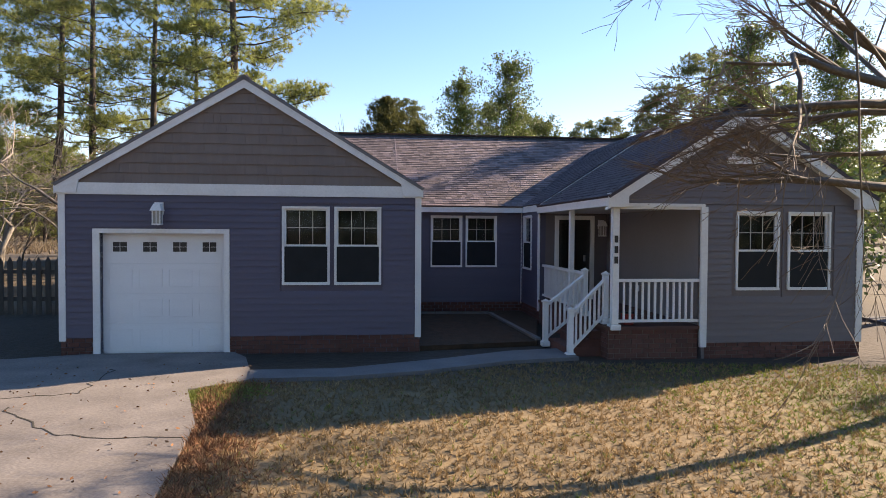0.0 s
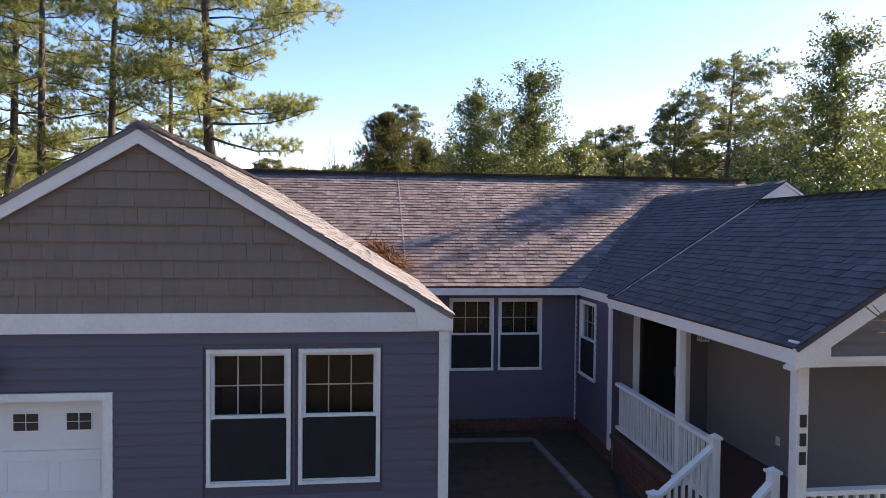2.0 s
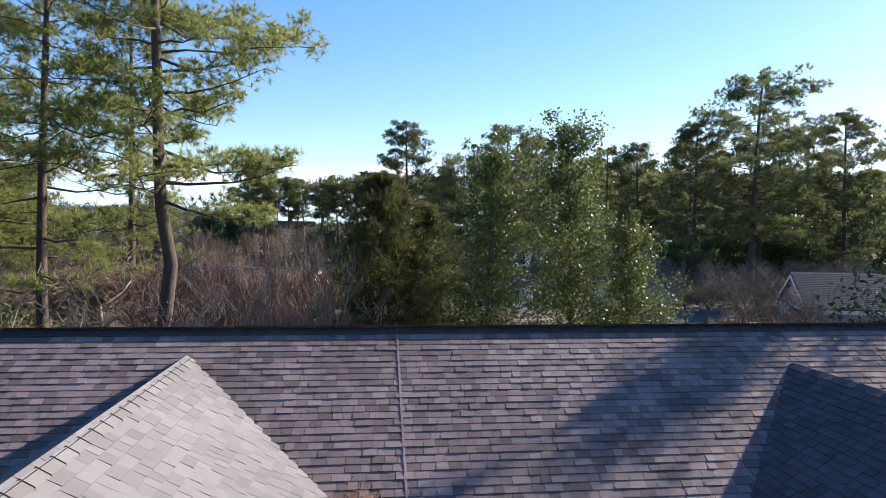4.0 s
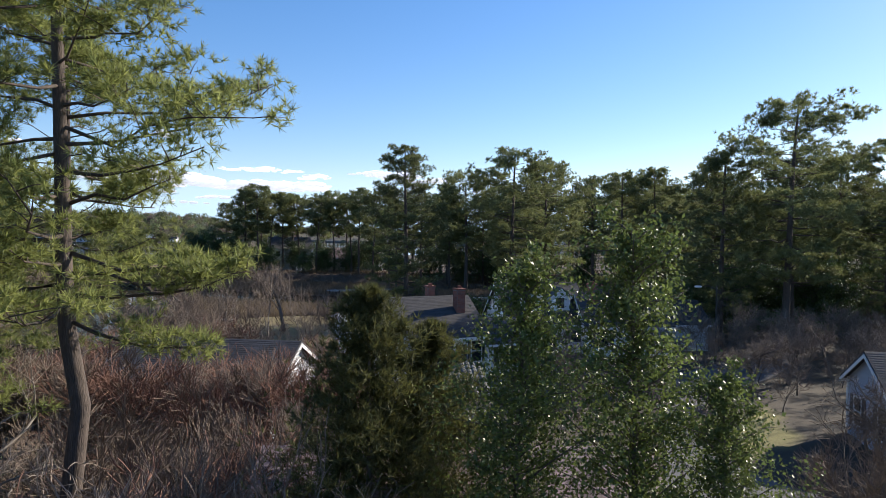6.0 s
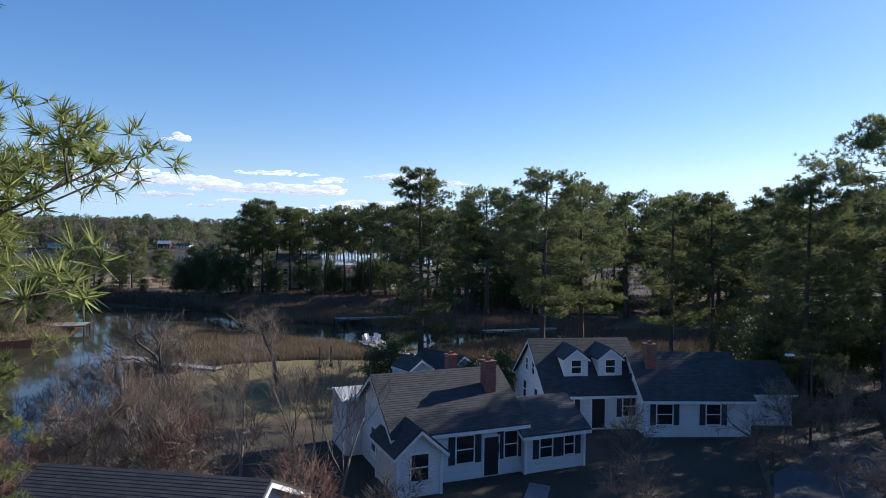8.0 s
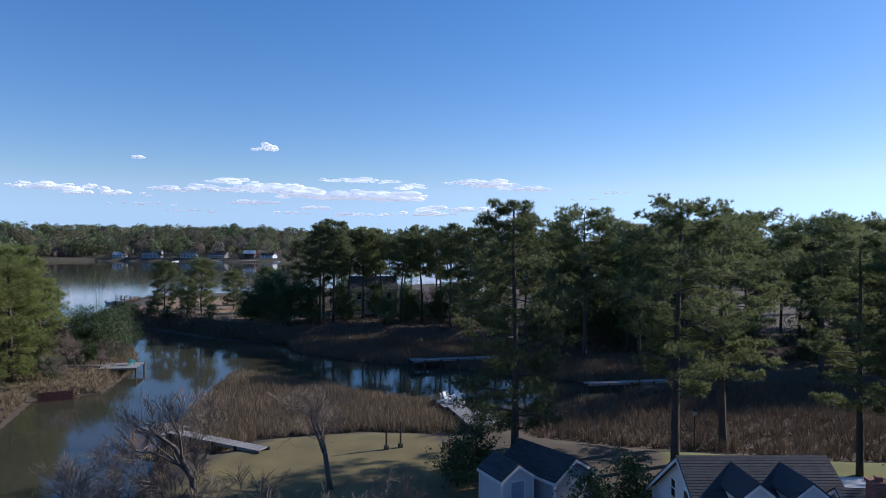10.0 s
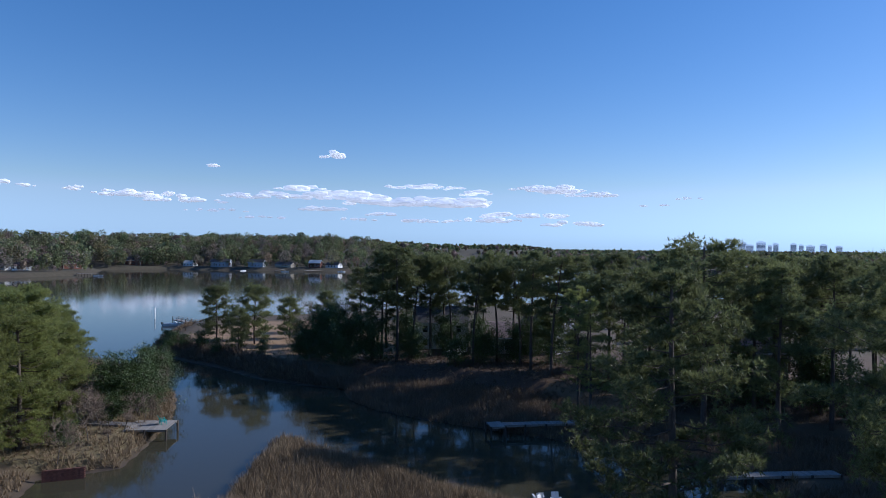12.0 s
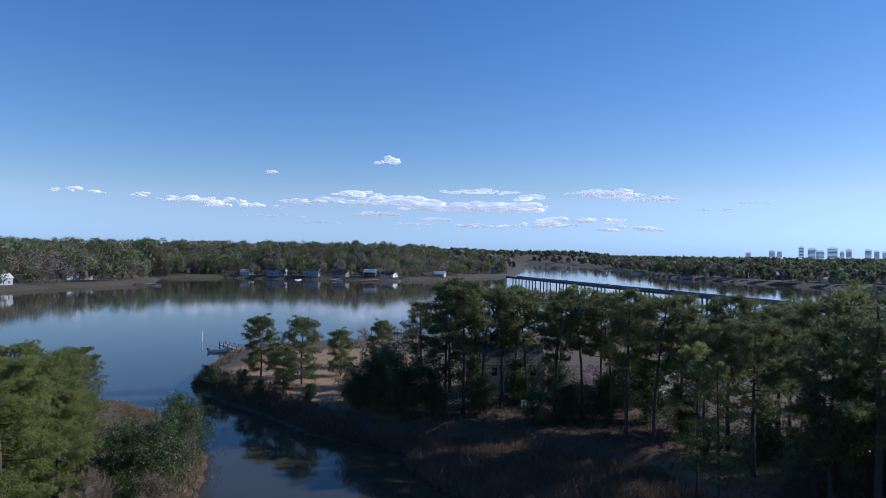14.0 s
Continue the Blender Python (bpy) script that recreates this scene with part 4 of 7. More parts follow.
slab("driveway", [(-14, 10.0), (-7.2, 10.9), H(-5.75, 0.0), H(-3.3, 0.0), (-3.35, 11.2), (-2.95, 10.1), (-2.8, 9.5), (-3.45, 8.9), (-2.75, 7.3), (-2.3, 5.2), (-1.9, 3.0), (-1.9, -14), (-14, -14)], -0.35, -0.005, CONCRETE, "worn pale concrete driveway with cracks", "driveway")
slab("front_walk", [(-2.95, 10.1), (-1.6, 10.25), (0.0, 11.1), (1.19, 11.85), (2.15, 12.15), (2.35, 11.3), (1.1, 10.92), (-0.3, 10.1), (-1.52, 9.66), (-2.8, 9.5)], -0.3, 0.012, CONCRETE_OLD, "narrow grey concrete front walk", "walk")
slab("planting_bed", [H(0.02, 0.05), H(2.3, 0.4), H(3.1, 3.4), H(3.1, 5.28), H(0.02, 5.28)], -0.2, 0.045, MULCH, "bare dark mulch bed in the forecourt", "garden bed")
edge = thing("bed_edging", "pale concrete edging strip of the planting bed", "edging", Matrix())
for p, q in ((H(0.1, 4.75), H(2.15, 4.65)), (H(2.15, 4.65), H(2.35, 0.45))):
    p, q = Vector((*p, 0.05)), Vector((*q, 0.05))
    n = max(2, int((q - p).length / 0.6))
    for i in range(n):
        a, b = p.lerp(q, i / n + 0.004), p.lerp(q, (i + 1) / n - 0.004)
        s = Vector((-(b - a).y, (b - a).x, 0)).normalized() * 0.05
        part("edging_stone", Geo().prism([a - s, a + s, b + s, b - s][::-1], (0, 0, 0.05)), CONCRETE_OLD, edge)


def crack(points, width):
    g = Geo()
    for p, q in zip(points, points[1:]):
        p, q = Vector((*p, -0.0045)), Vector((*q, -0.0045))
        s = Vector((-(q - p).y, (q - p).x, 0)).normalized() * width * random.uniform(0.5, 1.0)
        g.prism([p - s, q - s, q + s, p + s], (0, 0, 0.0035))
    return g


def jagged(a, b, n):
    pts = []
    for i in range(n + 1):
        t = i / n
        pts.append((a[0] + (b[0] - a[0]) * t + random.uniform(-0.06, 0.06), a[1] + (b[1] - a[1]) * t + random.uniform(-0.06, 0.06)))
    return pts


lone("driveway_crack", crack(jagged((-5.3, 7.9), (-4.1, 6.9), 8) + jagged((-4.0, 6.85), (-2.7, 6.75), 9), 0.014), CRACK, "dark soil-filled crack across the concrete drive", "crack")
lone("driveway_crack", crack(jagged((-5.1, 10.2), (-4.8, 8.6), 8) + jagged((-4.85, 8.6), (-6.6, 8.0), 9), 0.012), CRACK, "dark soil-filled crack in the concrete drive", "crack")

# things about the house
pile = Geo()
pv, pf = [], []
for i in range(1500):
    t = random.random()
    c = Vector((-0.15 - 0.55 * t, 5.35 + 0.75 * t, 0)) + Vector((random.gauss(0, 0.13), random.gauss(0, 0.13), 0))
    z = max(gz(c.x) if c.x > -3.1 else 0, mz(c.y)) + abs(random.gauss(0, 0.075)) + 0.01
    d = Vector((random.gauss(0, 1), random.gauss(0, 1), random.gauss(0, 0.45))).normalized() * random.uniform(0.08, 0.16)
    s = d.cross(Vector((0, 0, 1))).normalized() * 0.006
    k = len(pv)
    pv += [Vector((c.x, c.y, z)) - d + s, Vector((c.x, c.y, z)) - d - s, Vector((c.x, c.y, z)) + d]
    pf.append((k, k + 1, k + 2))
pile.v, pile.f = [tuple(v) for v in pv], pf
lone("needle_pile", pile, PINE_STRAW, "heap of rust-brown pine needles caught in the roof valley", "pine needles", HOUSE, kind="stuff")
bucket = thing("lantern_box", "small red metal lantern box on the porch floor", "lantern", HOUSE @ pose(3.6, -0.85, PZ))
part("box_body", Geo().box(-0.09, 0.09, -0.08, 0.08, 0, 0.2, bevel=0.012), RED, bucket)
part("box_lid", Geo().box(-0.1, 0.1, -0.09, 0.09, 0.2, 0.235, bevel=0.01), BLACK, bucket)
fence = thing("picket_fence", "dark weathered picket fence beside the garage", "fence", pose(0, 0, 0))
for i in range(64):
    x = -22.5 + i * 0.245
    part("picket", Geo().prism([(x, 17.0, -0.05), (x + 0.14, 17.0, -0.05), (x + 0.14, 17.0, 1.28 + 0.02 * (i % 3)), (x + 0.07, 17.0, 1.42 + 0.02 * (i % 3)), (x, 17.0, 1.28 + 0.02 * (i % 3))], (0, 0.025, 0)), FENCE_WOOD, fence)
part("rail", Geo().box(-22.5, -7.0, 17.026, 17.07, 0.3, 0.4), FENCE_WOOD, fence)
part("rail", Geo().box(-22.5, -7.0, 17.026, 17.07, 1.0, 1.1), FENCE_WOOD, fence)

# ---- plants: makers ----


def unit(a):
    return a / np.maximum(np.linalg.norm(a, axis=-1, keepdims=True), 1e-6)


def blades(centres, k, length, width, lift=0.3, flat=1.0, along=None, spread=1.0, out=None):
    """k narrow blades out of each centre; out: the way that their clump faces there."""
    n = len(centres)
    d = rng.normal(size=(n, k, 3)) * spread
    d[..., 2] = d[..., 2] * flat + lift
    if along is not None:
        d += along[:, None, :]
    d = unit(d)
    size = length * rng.uniform(0.6, 1.15, (n, k, 1))
    facing = rng.normal(size=(n, k, 3))
    if out is not None:
        facing = facing * 0.45 + out[:, None, :]
    side = unit(np.cross(d, facing)) * (width * rng.uniform(0.7, 1.3, (n, k, 1)))
    c = centres[:, None, :] + d * size * 0.08
    tip = centres[:, None, :] + d * size
    v = np.stack([c - side, c + side, tip + side * 0.15], 2).reshape(-1, 3)
    return v, np.arange(len(v)).reshape(-1, 3)


def leaves(centres, size, droop=0.0, out=None):
    """A four-cornered leaf at each centre; out: the way that the crown faces there."""
    n = len(centres)
    d = rng.normal(size=(n, 3))
    d[:, 2] -= droop
    d = unit(d)
    facing = rng.normal(size=(n, 3))
    if out is not None:
        facing = facing * 0.4 + out
    s = unit(np.cross(d, facing))
    up = np.cross(d, s)
    a = size * rng.uniform(0.6, 1.2, (n, 1))
    v = np.stack([centres - d * a * 0.5, centres + s * a * 0.28 + up * a * 0.06, centres + d * a * 0.5, centres - s * a * 0.28 + up * a * 0.06], 1).reshape(-1, 3)
    return v, np.arange(len(v)).reshape(-1, 4)


def bend(a, b, n, sag, wob):
    a, b = np.asarray(a, float), np.asarray(b, float)
    t = np.linspace(0, 1, n)[:, None]
    p = a + (b - a) * t
    p[:, 2] += sag * (4 * t[:, 0] * (1 - t[:, 0]))
    p[1:-1] += rng.normal(size=(n - 2, 3)) * wob
    return p


def pine_meshes(name, h, bare, reach, limbs, clumps, tufts, k, length, width, needle, lean=0.0, trunk=0.28, shape="tall", puff=0.9, bow=(0.0, 0.0)):
    """Trunk with limbs; every limb carries rounded clumps of needle tufts, with gaps between them."""
    wood = Geo()
    n = 13
    tz = np.linspace(0, 1, n)
    axis_pts = np.stack([lean * tz ** 2 * h * 0.1 + 0.10 * np.sin(tz * 5) + bow[0] * np.exp(-((tz * h - bow[1]) / 1.7) ** 2), 0.12 * np.sin(tz * 3.3 + 1), tz * h], 1)
    wood.tube(axis_pts, [trunk * (1 - 0.86 * t) + 0.02 for t in tz], 9)
    cs, al, ou = [], [], []
    for i in range(limbs):
        f = 1 - (1 - (i + rng.random()) / limbs) ** 1.25
        z = (bare + (0.975 - bare) * f) * h
        base = np.array([np.interp(z, axis_pts[:, 2], axis_pts[:, 0]), np.interp(z, axis_pts[:, 2], axis_pts[:, 1]), z])
        if shape == "flat":
            prof = 0.60 + 0.40 * min(1.0, f / 0.5) if f < 0.62 else math.sqrt(max(0.10, 1 - ((f - 0.62) / 0.40) ** 2))
        elif shape == "cone":
            prof = 1.0 - 0.80 * f
        else:
            prof = 0.72 + 0.28 * min(1.0, f / 0.3) if f < 0.4 else math.sqrt(max(0.06, 1 - ((f - 0.4) / 0.62) ** 2))
        ln = reach * prof * (rng.uniform(0.5, 1.12) if f < 0.5 else rng.uniform(0.65, 1.02))
        w = i * 2.4 + rng.normal() * 0.5
        up = rng.uniform(-0.28, 0.26) + 0.40 * f
        tip = base + np.array([math.cos(w) * ln, math.sin(w) * ln, up * ln])
        limb = bend(base, tip, 5, -0.06 * ln, 0.035 * ln)
        r0 = max(0.022, trunk * 0.26 * (1 - 0.7 * f))
        wood.tube(limb, [r0, r0 * 0.75, r0 * 0.5, r0 * 0.32, 0.012], 4)
        m = max(2, int(round(clumps * (0.3 + 0.7 * ln / reach))))
        for j in range(m):
            t = 0.42 + 0.58 * (j + rng.random()) / m
            q = np.array([np.interp(t, np.linspace(0, 1, 5), limb[:, c]) for c in range(3)])
            side = rng.normal() * 0.20 * ln * (1.15 - 0.5 * t)
            c = q + np.array([-math.sin(w) * side, math.cos(w) * side, abs(rng.normal()) * 0.05 * ln + 0.08])
            wood.tube([q, (q + c) / 2 + (0, 0, 0.04), c], [r0 * 0.25 + 0.006, 0.013, 0.007], 3)
            size = puff * rng.uniform(0.6, 1.25) * (0.75 + 0.25 * prof)
            u = unit(rng.normal(size=(tufts, 3)) + (0, 0, 0.45))
            cs.append(c + u * np.array([1.0, 1.0, 0.5]) * size * rng.uniform(0.25, 1.0, (tufts, 1)))
            al.append(u * 0.8 + (0, 0, 0.2))
            ou.append(u)
    v, f = blades(np.concatenate(cs), k, length, width, lift=0.3, along=np.concatenate(al), out=np.concatenate(ou))
    return wood.mesh(name + "_trunk", BARK_PINE, smooth=True), mesh_of(name + "_crown", v, f, needle)


def tree(name, label, category, meshes, m, group=""):
    ob = thing(name, label, category, m, group)
    piece("trunk", meshes[0], ob)
    if len(meshes) > 1:
        piece("crown", meshes[1], ob)
    return ob


def bare_meshes(name, h, spread, depth, bark, twig, trunk=0.16, fork=3, up=0.45, first=0.28, crook=0.12, sub=1.0, thin=0.007, starts=(), tilt=None):
    """A leafless tree: limbs that fork and thin out to twigs."""
    wood, fine = Geo(), Geo()

    def grow(p, d, ln, r, lvl):
        n = 4
        pts = [p]
        for i in range(n - 1):
            d = unit(d + rng.normal(size=3) * crook + np.array([0, 0, 0.05 * up]))
            pts.append(pts[-1] + d * ln / (n - 1))
        end = r * 0.62
        (wood if lvl < 3 else fine).tube(pts, list(np.linspace(max(r, thin), max(end, thin), n)), 6 if lvl == 0 else (4 if lvl < 3 else 3))
        if lvl >= depth:
            return
        kids = fork + (1 if rng.random() < 0.5 else 0) + (1 if lvl >= 2 else 0)
        for j in range(kids):
            s = 1.0 if j == 0 else rng.uniform(0.35, 0.95)
            q = np.array([np.interp(s, np.linspace(0, 1, n), np.array(pts)[:, c]) for c in range(3)])
            nd = unit(d * 0.9 + rng.normal(size=3) * np.array([spread, spread, spread * 0.7]) + np.array([0, 0, up * 0.35]))
            grow(q, nd, ln * rng.uniform(0.55, 0.85) * sub, end * (0.9 if j == 0 else rng.uniform(0.5, 0.75)), lvl + 1)

    grow(np.zeros(3), np.array(tilt or (rng.normal() * 0.08, rng.normal() * 0.08, 1.0)), h * first, trunk, 0)
    for p, d, ln, r in starts:
        grow(np.array(p, float), unit(np.array(d, float)), ln, r, 1)
    a = wood.mesh(name + "_trunk", bark, smooth=True)
    return a, mesh_of(name + "_crown", fine.v, fine.f, twig)


def leafy_meshes(name, h, r, limbs, per, size, leaf, bark, low=0.1, trunk=0.10, tip=0.75):
    """An upright evergreen: a thin trunk, rising limbs, many leaves in clusters with gaps."""
    wood = Geo()
    ax = np.stack([0.12 * np.sin(np.linspace(0, 4, 8)), 0.1 * np.cos(np.linspace(0, 3, 8)), np.linspace(0, h, 8)], 1)
    wood.tube(ax, list(np.linspace(trunk, 0.012, 8)), 7)
    cs = []
    for i in range(limbs):
        f = (i + rng.random()) / limbs
        z = h * (low + (0.99 - low) * f)
        base = np.array([np.interp(z, ax[:, 2], ax[:, 0]), np.interp(z, ax[:, 2], ax[:, 1]), z])
        ln = r * (1 - tip * f ** 1.3) * rng.uniform(0.3, 1.4)
        w = i * 2.4 + rng.normal() * 0.6
        end = base + np.array([math.cos(w) * ln, math.sin(w) * ln, ln * rng.uniform(0.25, 0.9)])
        limb = bend(base, end, 4, 0.0, 0.05 * ln)
        wood.tube(limb, [0.03, 0.02, 0.013, 0.005], 3)
        m = int(per * (0.4 + 0.6 * ln / r))
        s = rng.uniform(0.15, 1.05, (m, 1))
        k = 6
        hubs = limb[0] + (limb[-1] - limb[0]) * rng.uniform(0.2, 1.05, (k, 1)) + rng.normal(size=(k, 3)) * 0.13 * ln
        pick = hubs[rng.integers(0, k, m)]
        cs.append(pick + rng.normal(size=(m, 3)) * (0.07 * ln + 0.06))
    v, f = leaves(np.concatenate(cs), size)
    return wood.mesh(name + "_trunk", bark, smooth=True), mesh_of(name + "_crown", v, f, leaf)


def conifer_meshes(name, h, r, limbs, tufts, k, length, width, leaf):
    wood = Geo()
    wood.tube([(0, 0, 0), (0.05, 0, h * 0.5), (0, 0.03, h)], [0.13, 0.08, 0.01], 7)
    cs, al = [], []
    for i in range(limbs):
        f = (i + rng.random()) / limbs
        z = h * (0.06 + 0.93 * f)
        ln = r * (1 - f) ** 0.8 * rng.uniform(0.35, 1.4) + 0.08
        w = i * 2.4 + rng.normal() * 0.4
        d = np.array([math.cos(w), math.sin(w), rng.uniform(0.3, 0.9)])
        s = rng.uniform(0.25, 1.0, (tufts, 1))
        cs.append(np.array([0, 0, z]) + d * ln * s + rng.normal(size=(tufts, 3)) * 0.12 * ln)
        al.append(np.repeat(unit(d + np.array([0, 0, 0.8]))[None], tufts, 0))
    v, f = blades(np.concatenate(cs), k, length, width, lift=0.2, along=np.concatenate(al) * 1.2)
    return wood.mesh(name + "_trunk", BARK_GREY, smooth=True), mesh_of(name + "_crown", v, f, leaf)


def at(x, y, turn=0.0, size=1.0, sink=0.12):
    return pose(x, y, float(height(np.array([x]), np.array([y]))[0]) - sink, 0, 0, turn) @ Matrix.Scale(size, 4)


def scatter(name, label, category, xs, ys, lean, k, length, width, mat, top=0.0, lift=2.2, spread=0.5):
    """Upright blades over ground, one mesh."""
    c = np.stack([xs, ys, height(xs, ys) + top], 1)
    v, f = blades(c, k, length, width, lift=lift, spread=spread)
    ob = new(name, mesh_of(name, v, f, mat))
    return tagged(ob, label, category, kind="stuff")


def in_poly(poly, n):
    p = np.array(poly)
    lo, hi = p.min(0), p.max(0)
    out = []
    while sum(map(len, out)) < n:
        q = rng.uniform(lo, hi, (n * 2, 2))
        out.append(q[inside(poly, q[:, 0], q[:, 1])])
    return np.concatenate(out)[:n].T

# ---- plants: places ----
PINE_LABEL = "tall loblolly pine with bare lower trunk and ragged green crown"
FAR_LABEL = "tall dark pine with a flat-topped tufted crown"
# pines beside the house
def pine_to(x, y, top, meshes, h, turn=0.0, group="", label=FAR_LABEL):
    """A pine rooted at x, y whose crown ends at the given level."""
    ground_z = float(height(np.array([x]), np.array([y]))[0])
    return tree("pine_tree", label, "pine tree", meshes, at(x, y, turn, (top - ground_z) / h), group)


big_pine = pine_meshes("near_pine", 22.5, 0.34, 5.0, 84, 8, 17, 20, 0.27, 0.0125, NEEDLE, trunk=0.26, puff=0.80, bow=(0.42, 5.2))
slim_pine = pine_meshes("slim_pine", 20.0, 0.24, 4.4, 56, 5, 12, 16, 0.32, 0.013, NEEDLE, trunk=0.22, puff=0.72)
tree("pine_tree", "tall loblolly pine with a crooked trunk and ragged green crown", "pine tree", big_pine, at(-10.4, 32.7, 0), "pines behind the house")
for x, y, r, s in ((-18.2, 34.5, 100, 0.98), (-23.5, 41, 160, 1.02), (-16.2, 43.5, 70, 0.95), (-14.6, 33.6, 200, 0.93)):
    tree("pine_tree", PINE_LABEL, "pine tree", big_pine if s > 1 else slim_pine, at(x, y, r, s), "pines behind the house")
for x, y, r, s in ((-22, 27, 250, 0.85), (-27, 33, 300, 0.9), (-30, 44, 30, 1.0), (-19.5, 26, 20, 0.62), (-25, 29, 120, 0.7)):
    tree("pine_tree", PINE_LABEL, "pine tree", slim_pine, at(x, y, r, s), "pines behind the house")
# pines across the scene
mid_a = pine_meshes("mid_pine", 19.0, 0.18, 4.9, 66, 6, 15, 20, 0.34, 0.020, NEEDLE_DARK, trunk=0.30, puff=0.82)
mid_b = pine_meshes("spreading_pine", 19.0, 0.28, 5.9, 58, 6, 16, 20, 0.34, 0.021, NEEDLE_DARK, trunk=0.32, shape="flat", lean=0.4, puff=0.92)
mid_c = pine_meshes("open_pine", 19.0, 0.28, 4.3, 50, 5, 15, 20, 0.34, 0.020, NEEDLE_DARK, trunk=0.27, puff=0.82)
for i, (x, y, top, k) in enumerate(((-4.7, 86.3, 19.0, mid_a), (7.0, 90.5, 19.2, mid_b), (12.2, 97.6, 18.8, mid_b), (19.2, 90.2, 17.2, mid_c), (22.6, 89.2, 17.6, mid_c),
                                    (28.5, 72.8, 21.4, mid_b), (24.0, 75, 17.6, mid_a), (33, 80, 17.8, mid_b), (38, 74, 18.5, mid_a), (42, 88, 18.6, mid_b), (30, 92, 18.0, mid_a), (48, 80, 18.0, mid_c))):
    pine_to(x, y, top, k, 19.0, 71 * i, "pines among the houses")
far_a = pine_meshes("shore_pine", 19.0, 0.46, 4.4, 36, 5, 13, 12, 0.55, 0.036, NEEDLE_DARK, trunk=0.27, shape="flat", puff=1.05)
far_b = pine_meshes("shore_pine_leaning", 19.0, 0.52, 4.8, 34, 5, 13, 12, 0.55, 0.036, NEEDLE_DARK, trunk=0.25, shape="flat", lean=-0.9, puff=1.1)
far_c = pine_meshes("shore_pine_full", 19.0, 0.24, 4.2, 46, 5, 13, 12, 0.55, 0.036, NEEDLE_DARK, trunk=0.26, puff=1.0)
far_d = pine_meshes("shore_pine_domed", 19.0, 0.40, 6.0, 46, 6, 13, 12, 0.55, 0.036, NEEDLE_DARK, trunk=0.32, shape="flat", puff=1.2)
FAR_KEYS = (far_a, far_b, far_c, far_d)
for i, (x, y, top, k) in enumerate(((-40.2, 158.7, 20.2, 0), (-43.2, 160.2, 19.6, 2), (-46.3, 172, 19.4, 0), (-38.4, 162.2, 18.6, 1), (-36.4, 165.4, 19.0, 0), (-32.8, 166.6, 18.6, 1), (-35.2, 171.0, 18.8, 0),
                                    (-29.4, 171.0, 18.2, 1), (-30.0, 182, 17.0, 0), (-24.4, 163.2, 19.2, 1), (-22.1, 166.6, 18.6, 0), (-18.0, 156.6, 19.4, 0), (-14.8, 153.2, 18.8, 1), (-16.0, 165, 18.4, 2), (-20.2, 160.5, 18.0, 1),
                                    (-11.5, 158, 19.0, 2), (-6.5, 154, 19.2, 0), (-27.5, 158.5, 17.5, 1), (-48.5, 164, 16.5, 2), (-45.0, 180, 17.0, 2), (-9.5, 148.5, 16.5, 1))):
    pine_to(x, y, top, FAR_KEYS[k], 19.0, 77 * i, "pines on the far bank")
for x, y, top in ((-9.0, 137.0, 14.3), (-10.6, 141.3, 15.5)):
    pine_to(x, y, top, slim_pine, 20.0, 10 * x, "pines on the far bank", "slim young pine with a thin open crown")
for i, (x, y, top, k) in enumerate(((3.7, 136.0, 20.7, 3), (10.9, 132.8, 18.6, 2), (26.3, 135.0, 20.0, 3), (17.5, 137.5, 19.4, 0), (0.5, 144.0, 19.6, 2), (31.0, 126.0, 19.4, 3))):
    pine_to(x, y, top, FAR_KEYS[k], 19.0, 133 * i, "pines across the marsh")
wood_rng = np.random.default_rng(77)
taken = []
while len(taken) < 78:
    x, y = wood_rng.uniform(-5, 112), wood_rng.uniform(126, 172)
    if x < 0 and y < 147 or x < 28 and y < 138 or x < 40 and y < 129 or math.hypot(x - 12, y - 160) < 8.5 or y > 168 + 0.2 * x:
        continue
    if any(math.hypot(x - a, y - b) < 4.6 for a, b in taken) or math.hypot(x - 3.7, y - 136) < 4 or math.hypot(x - 26.3, y - 135) < 4:
        continue
    taken.append((x, y))
    pine_to(x, y, wood_rng.uniform(16.6, 19.8), FAR_KEYS[(0, 2, 1, 2, 3)[len(taken) % 5]], 19.0, 61 * len(taken), "pines across the marsh")
for i in range(56):
    x, y = wood_rng.uniform(-8, 140), wood_rng.uniform(172, 290)
    if y > 0.55 * x + 270 or y > 205 and x < 0.28 * (y - 205):
        x += 30
    tree("pine_tree", FAR_LABEL, "pine tree", FAR_KEYS[i % 3], at(x, y, 53 * i, wood_rng.uniform(0.52, 0.70)), "pines in the wood")
# open trees on the point
young = pine_meshes("young_pine", 11.0, 0.10, 4.0, 52, 6, 13, 14, 0.40, 0.028, NEEDLE_DARK, trunk=0.16, puff=0.95)
for x, y, s, r, key in ((-82, 172.5, 0.95, 10, young), (-70.5, 161.5, 0.66, 90, young), (-71.6, 169, 1.0, 200, young), (-68.9, 178, 0.75, 40, young), (-66, 190, 0.8, 140, young)):
    tree("pine_tree", "young rounded pine on the tan lawn of the point", "pine tree", key, at(x, y, r, s), "young pines on the point")
# west bank
bank_pine = pine_meshes("bank_pine", 17.0, 0.08, 5.6, 92, 7, 15, 15, 0.36, 0.023, NEEDLE, trunk=0.3, shape="flat", puff=1.05)
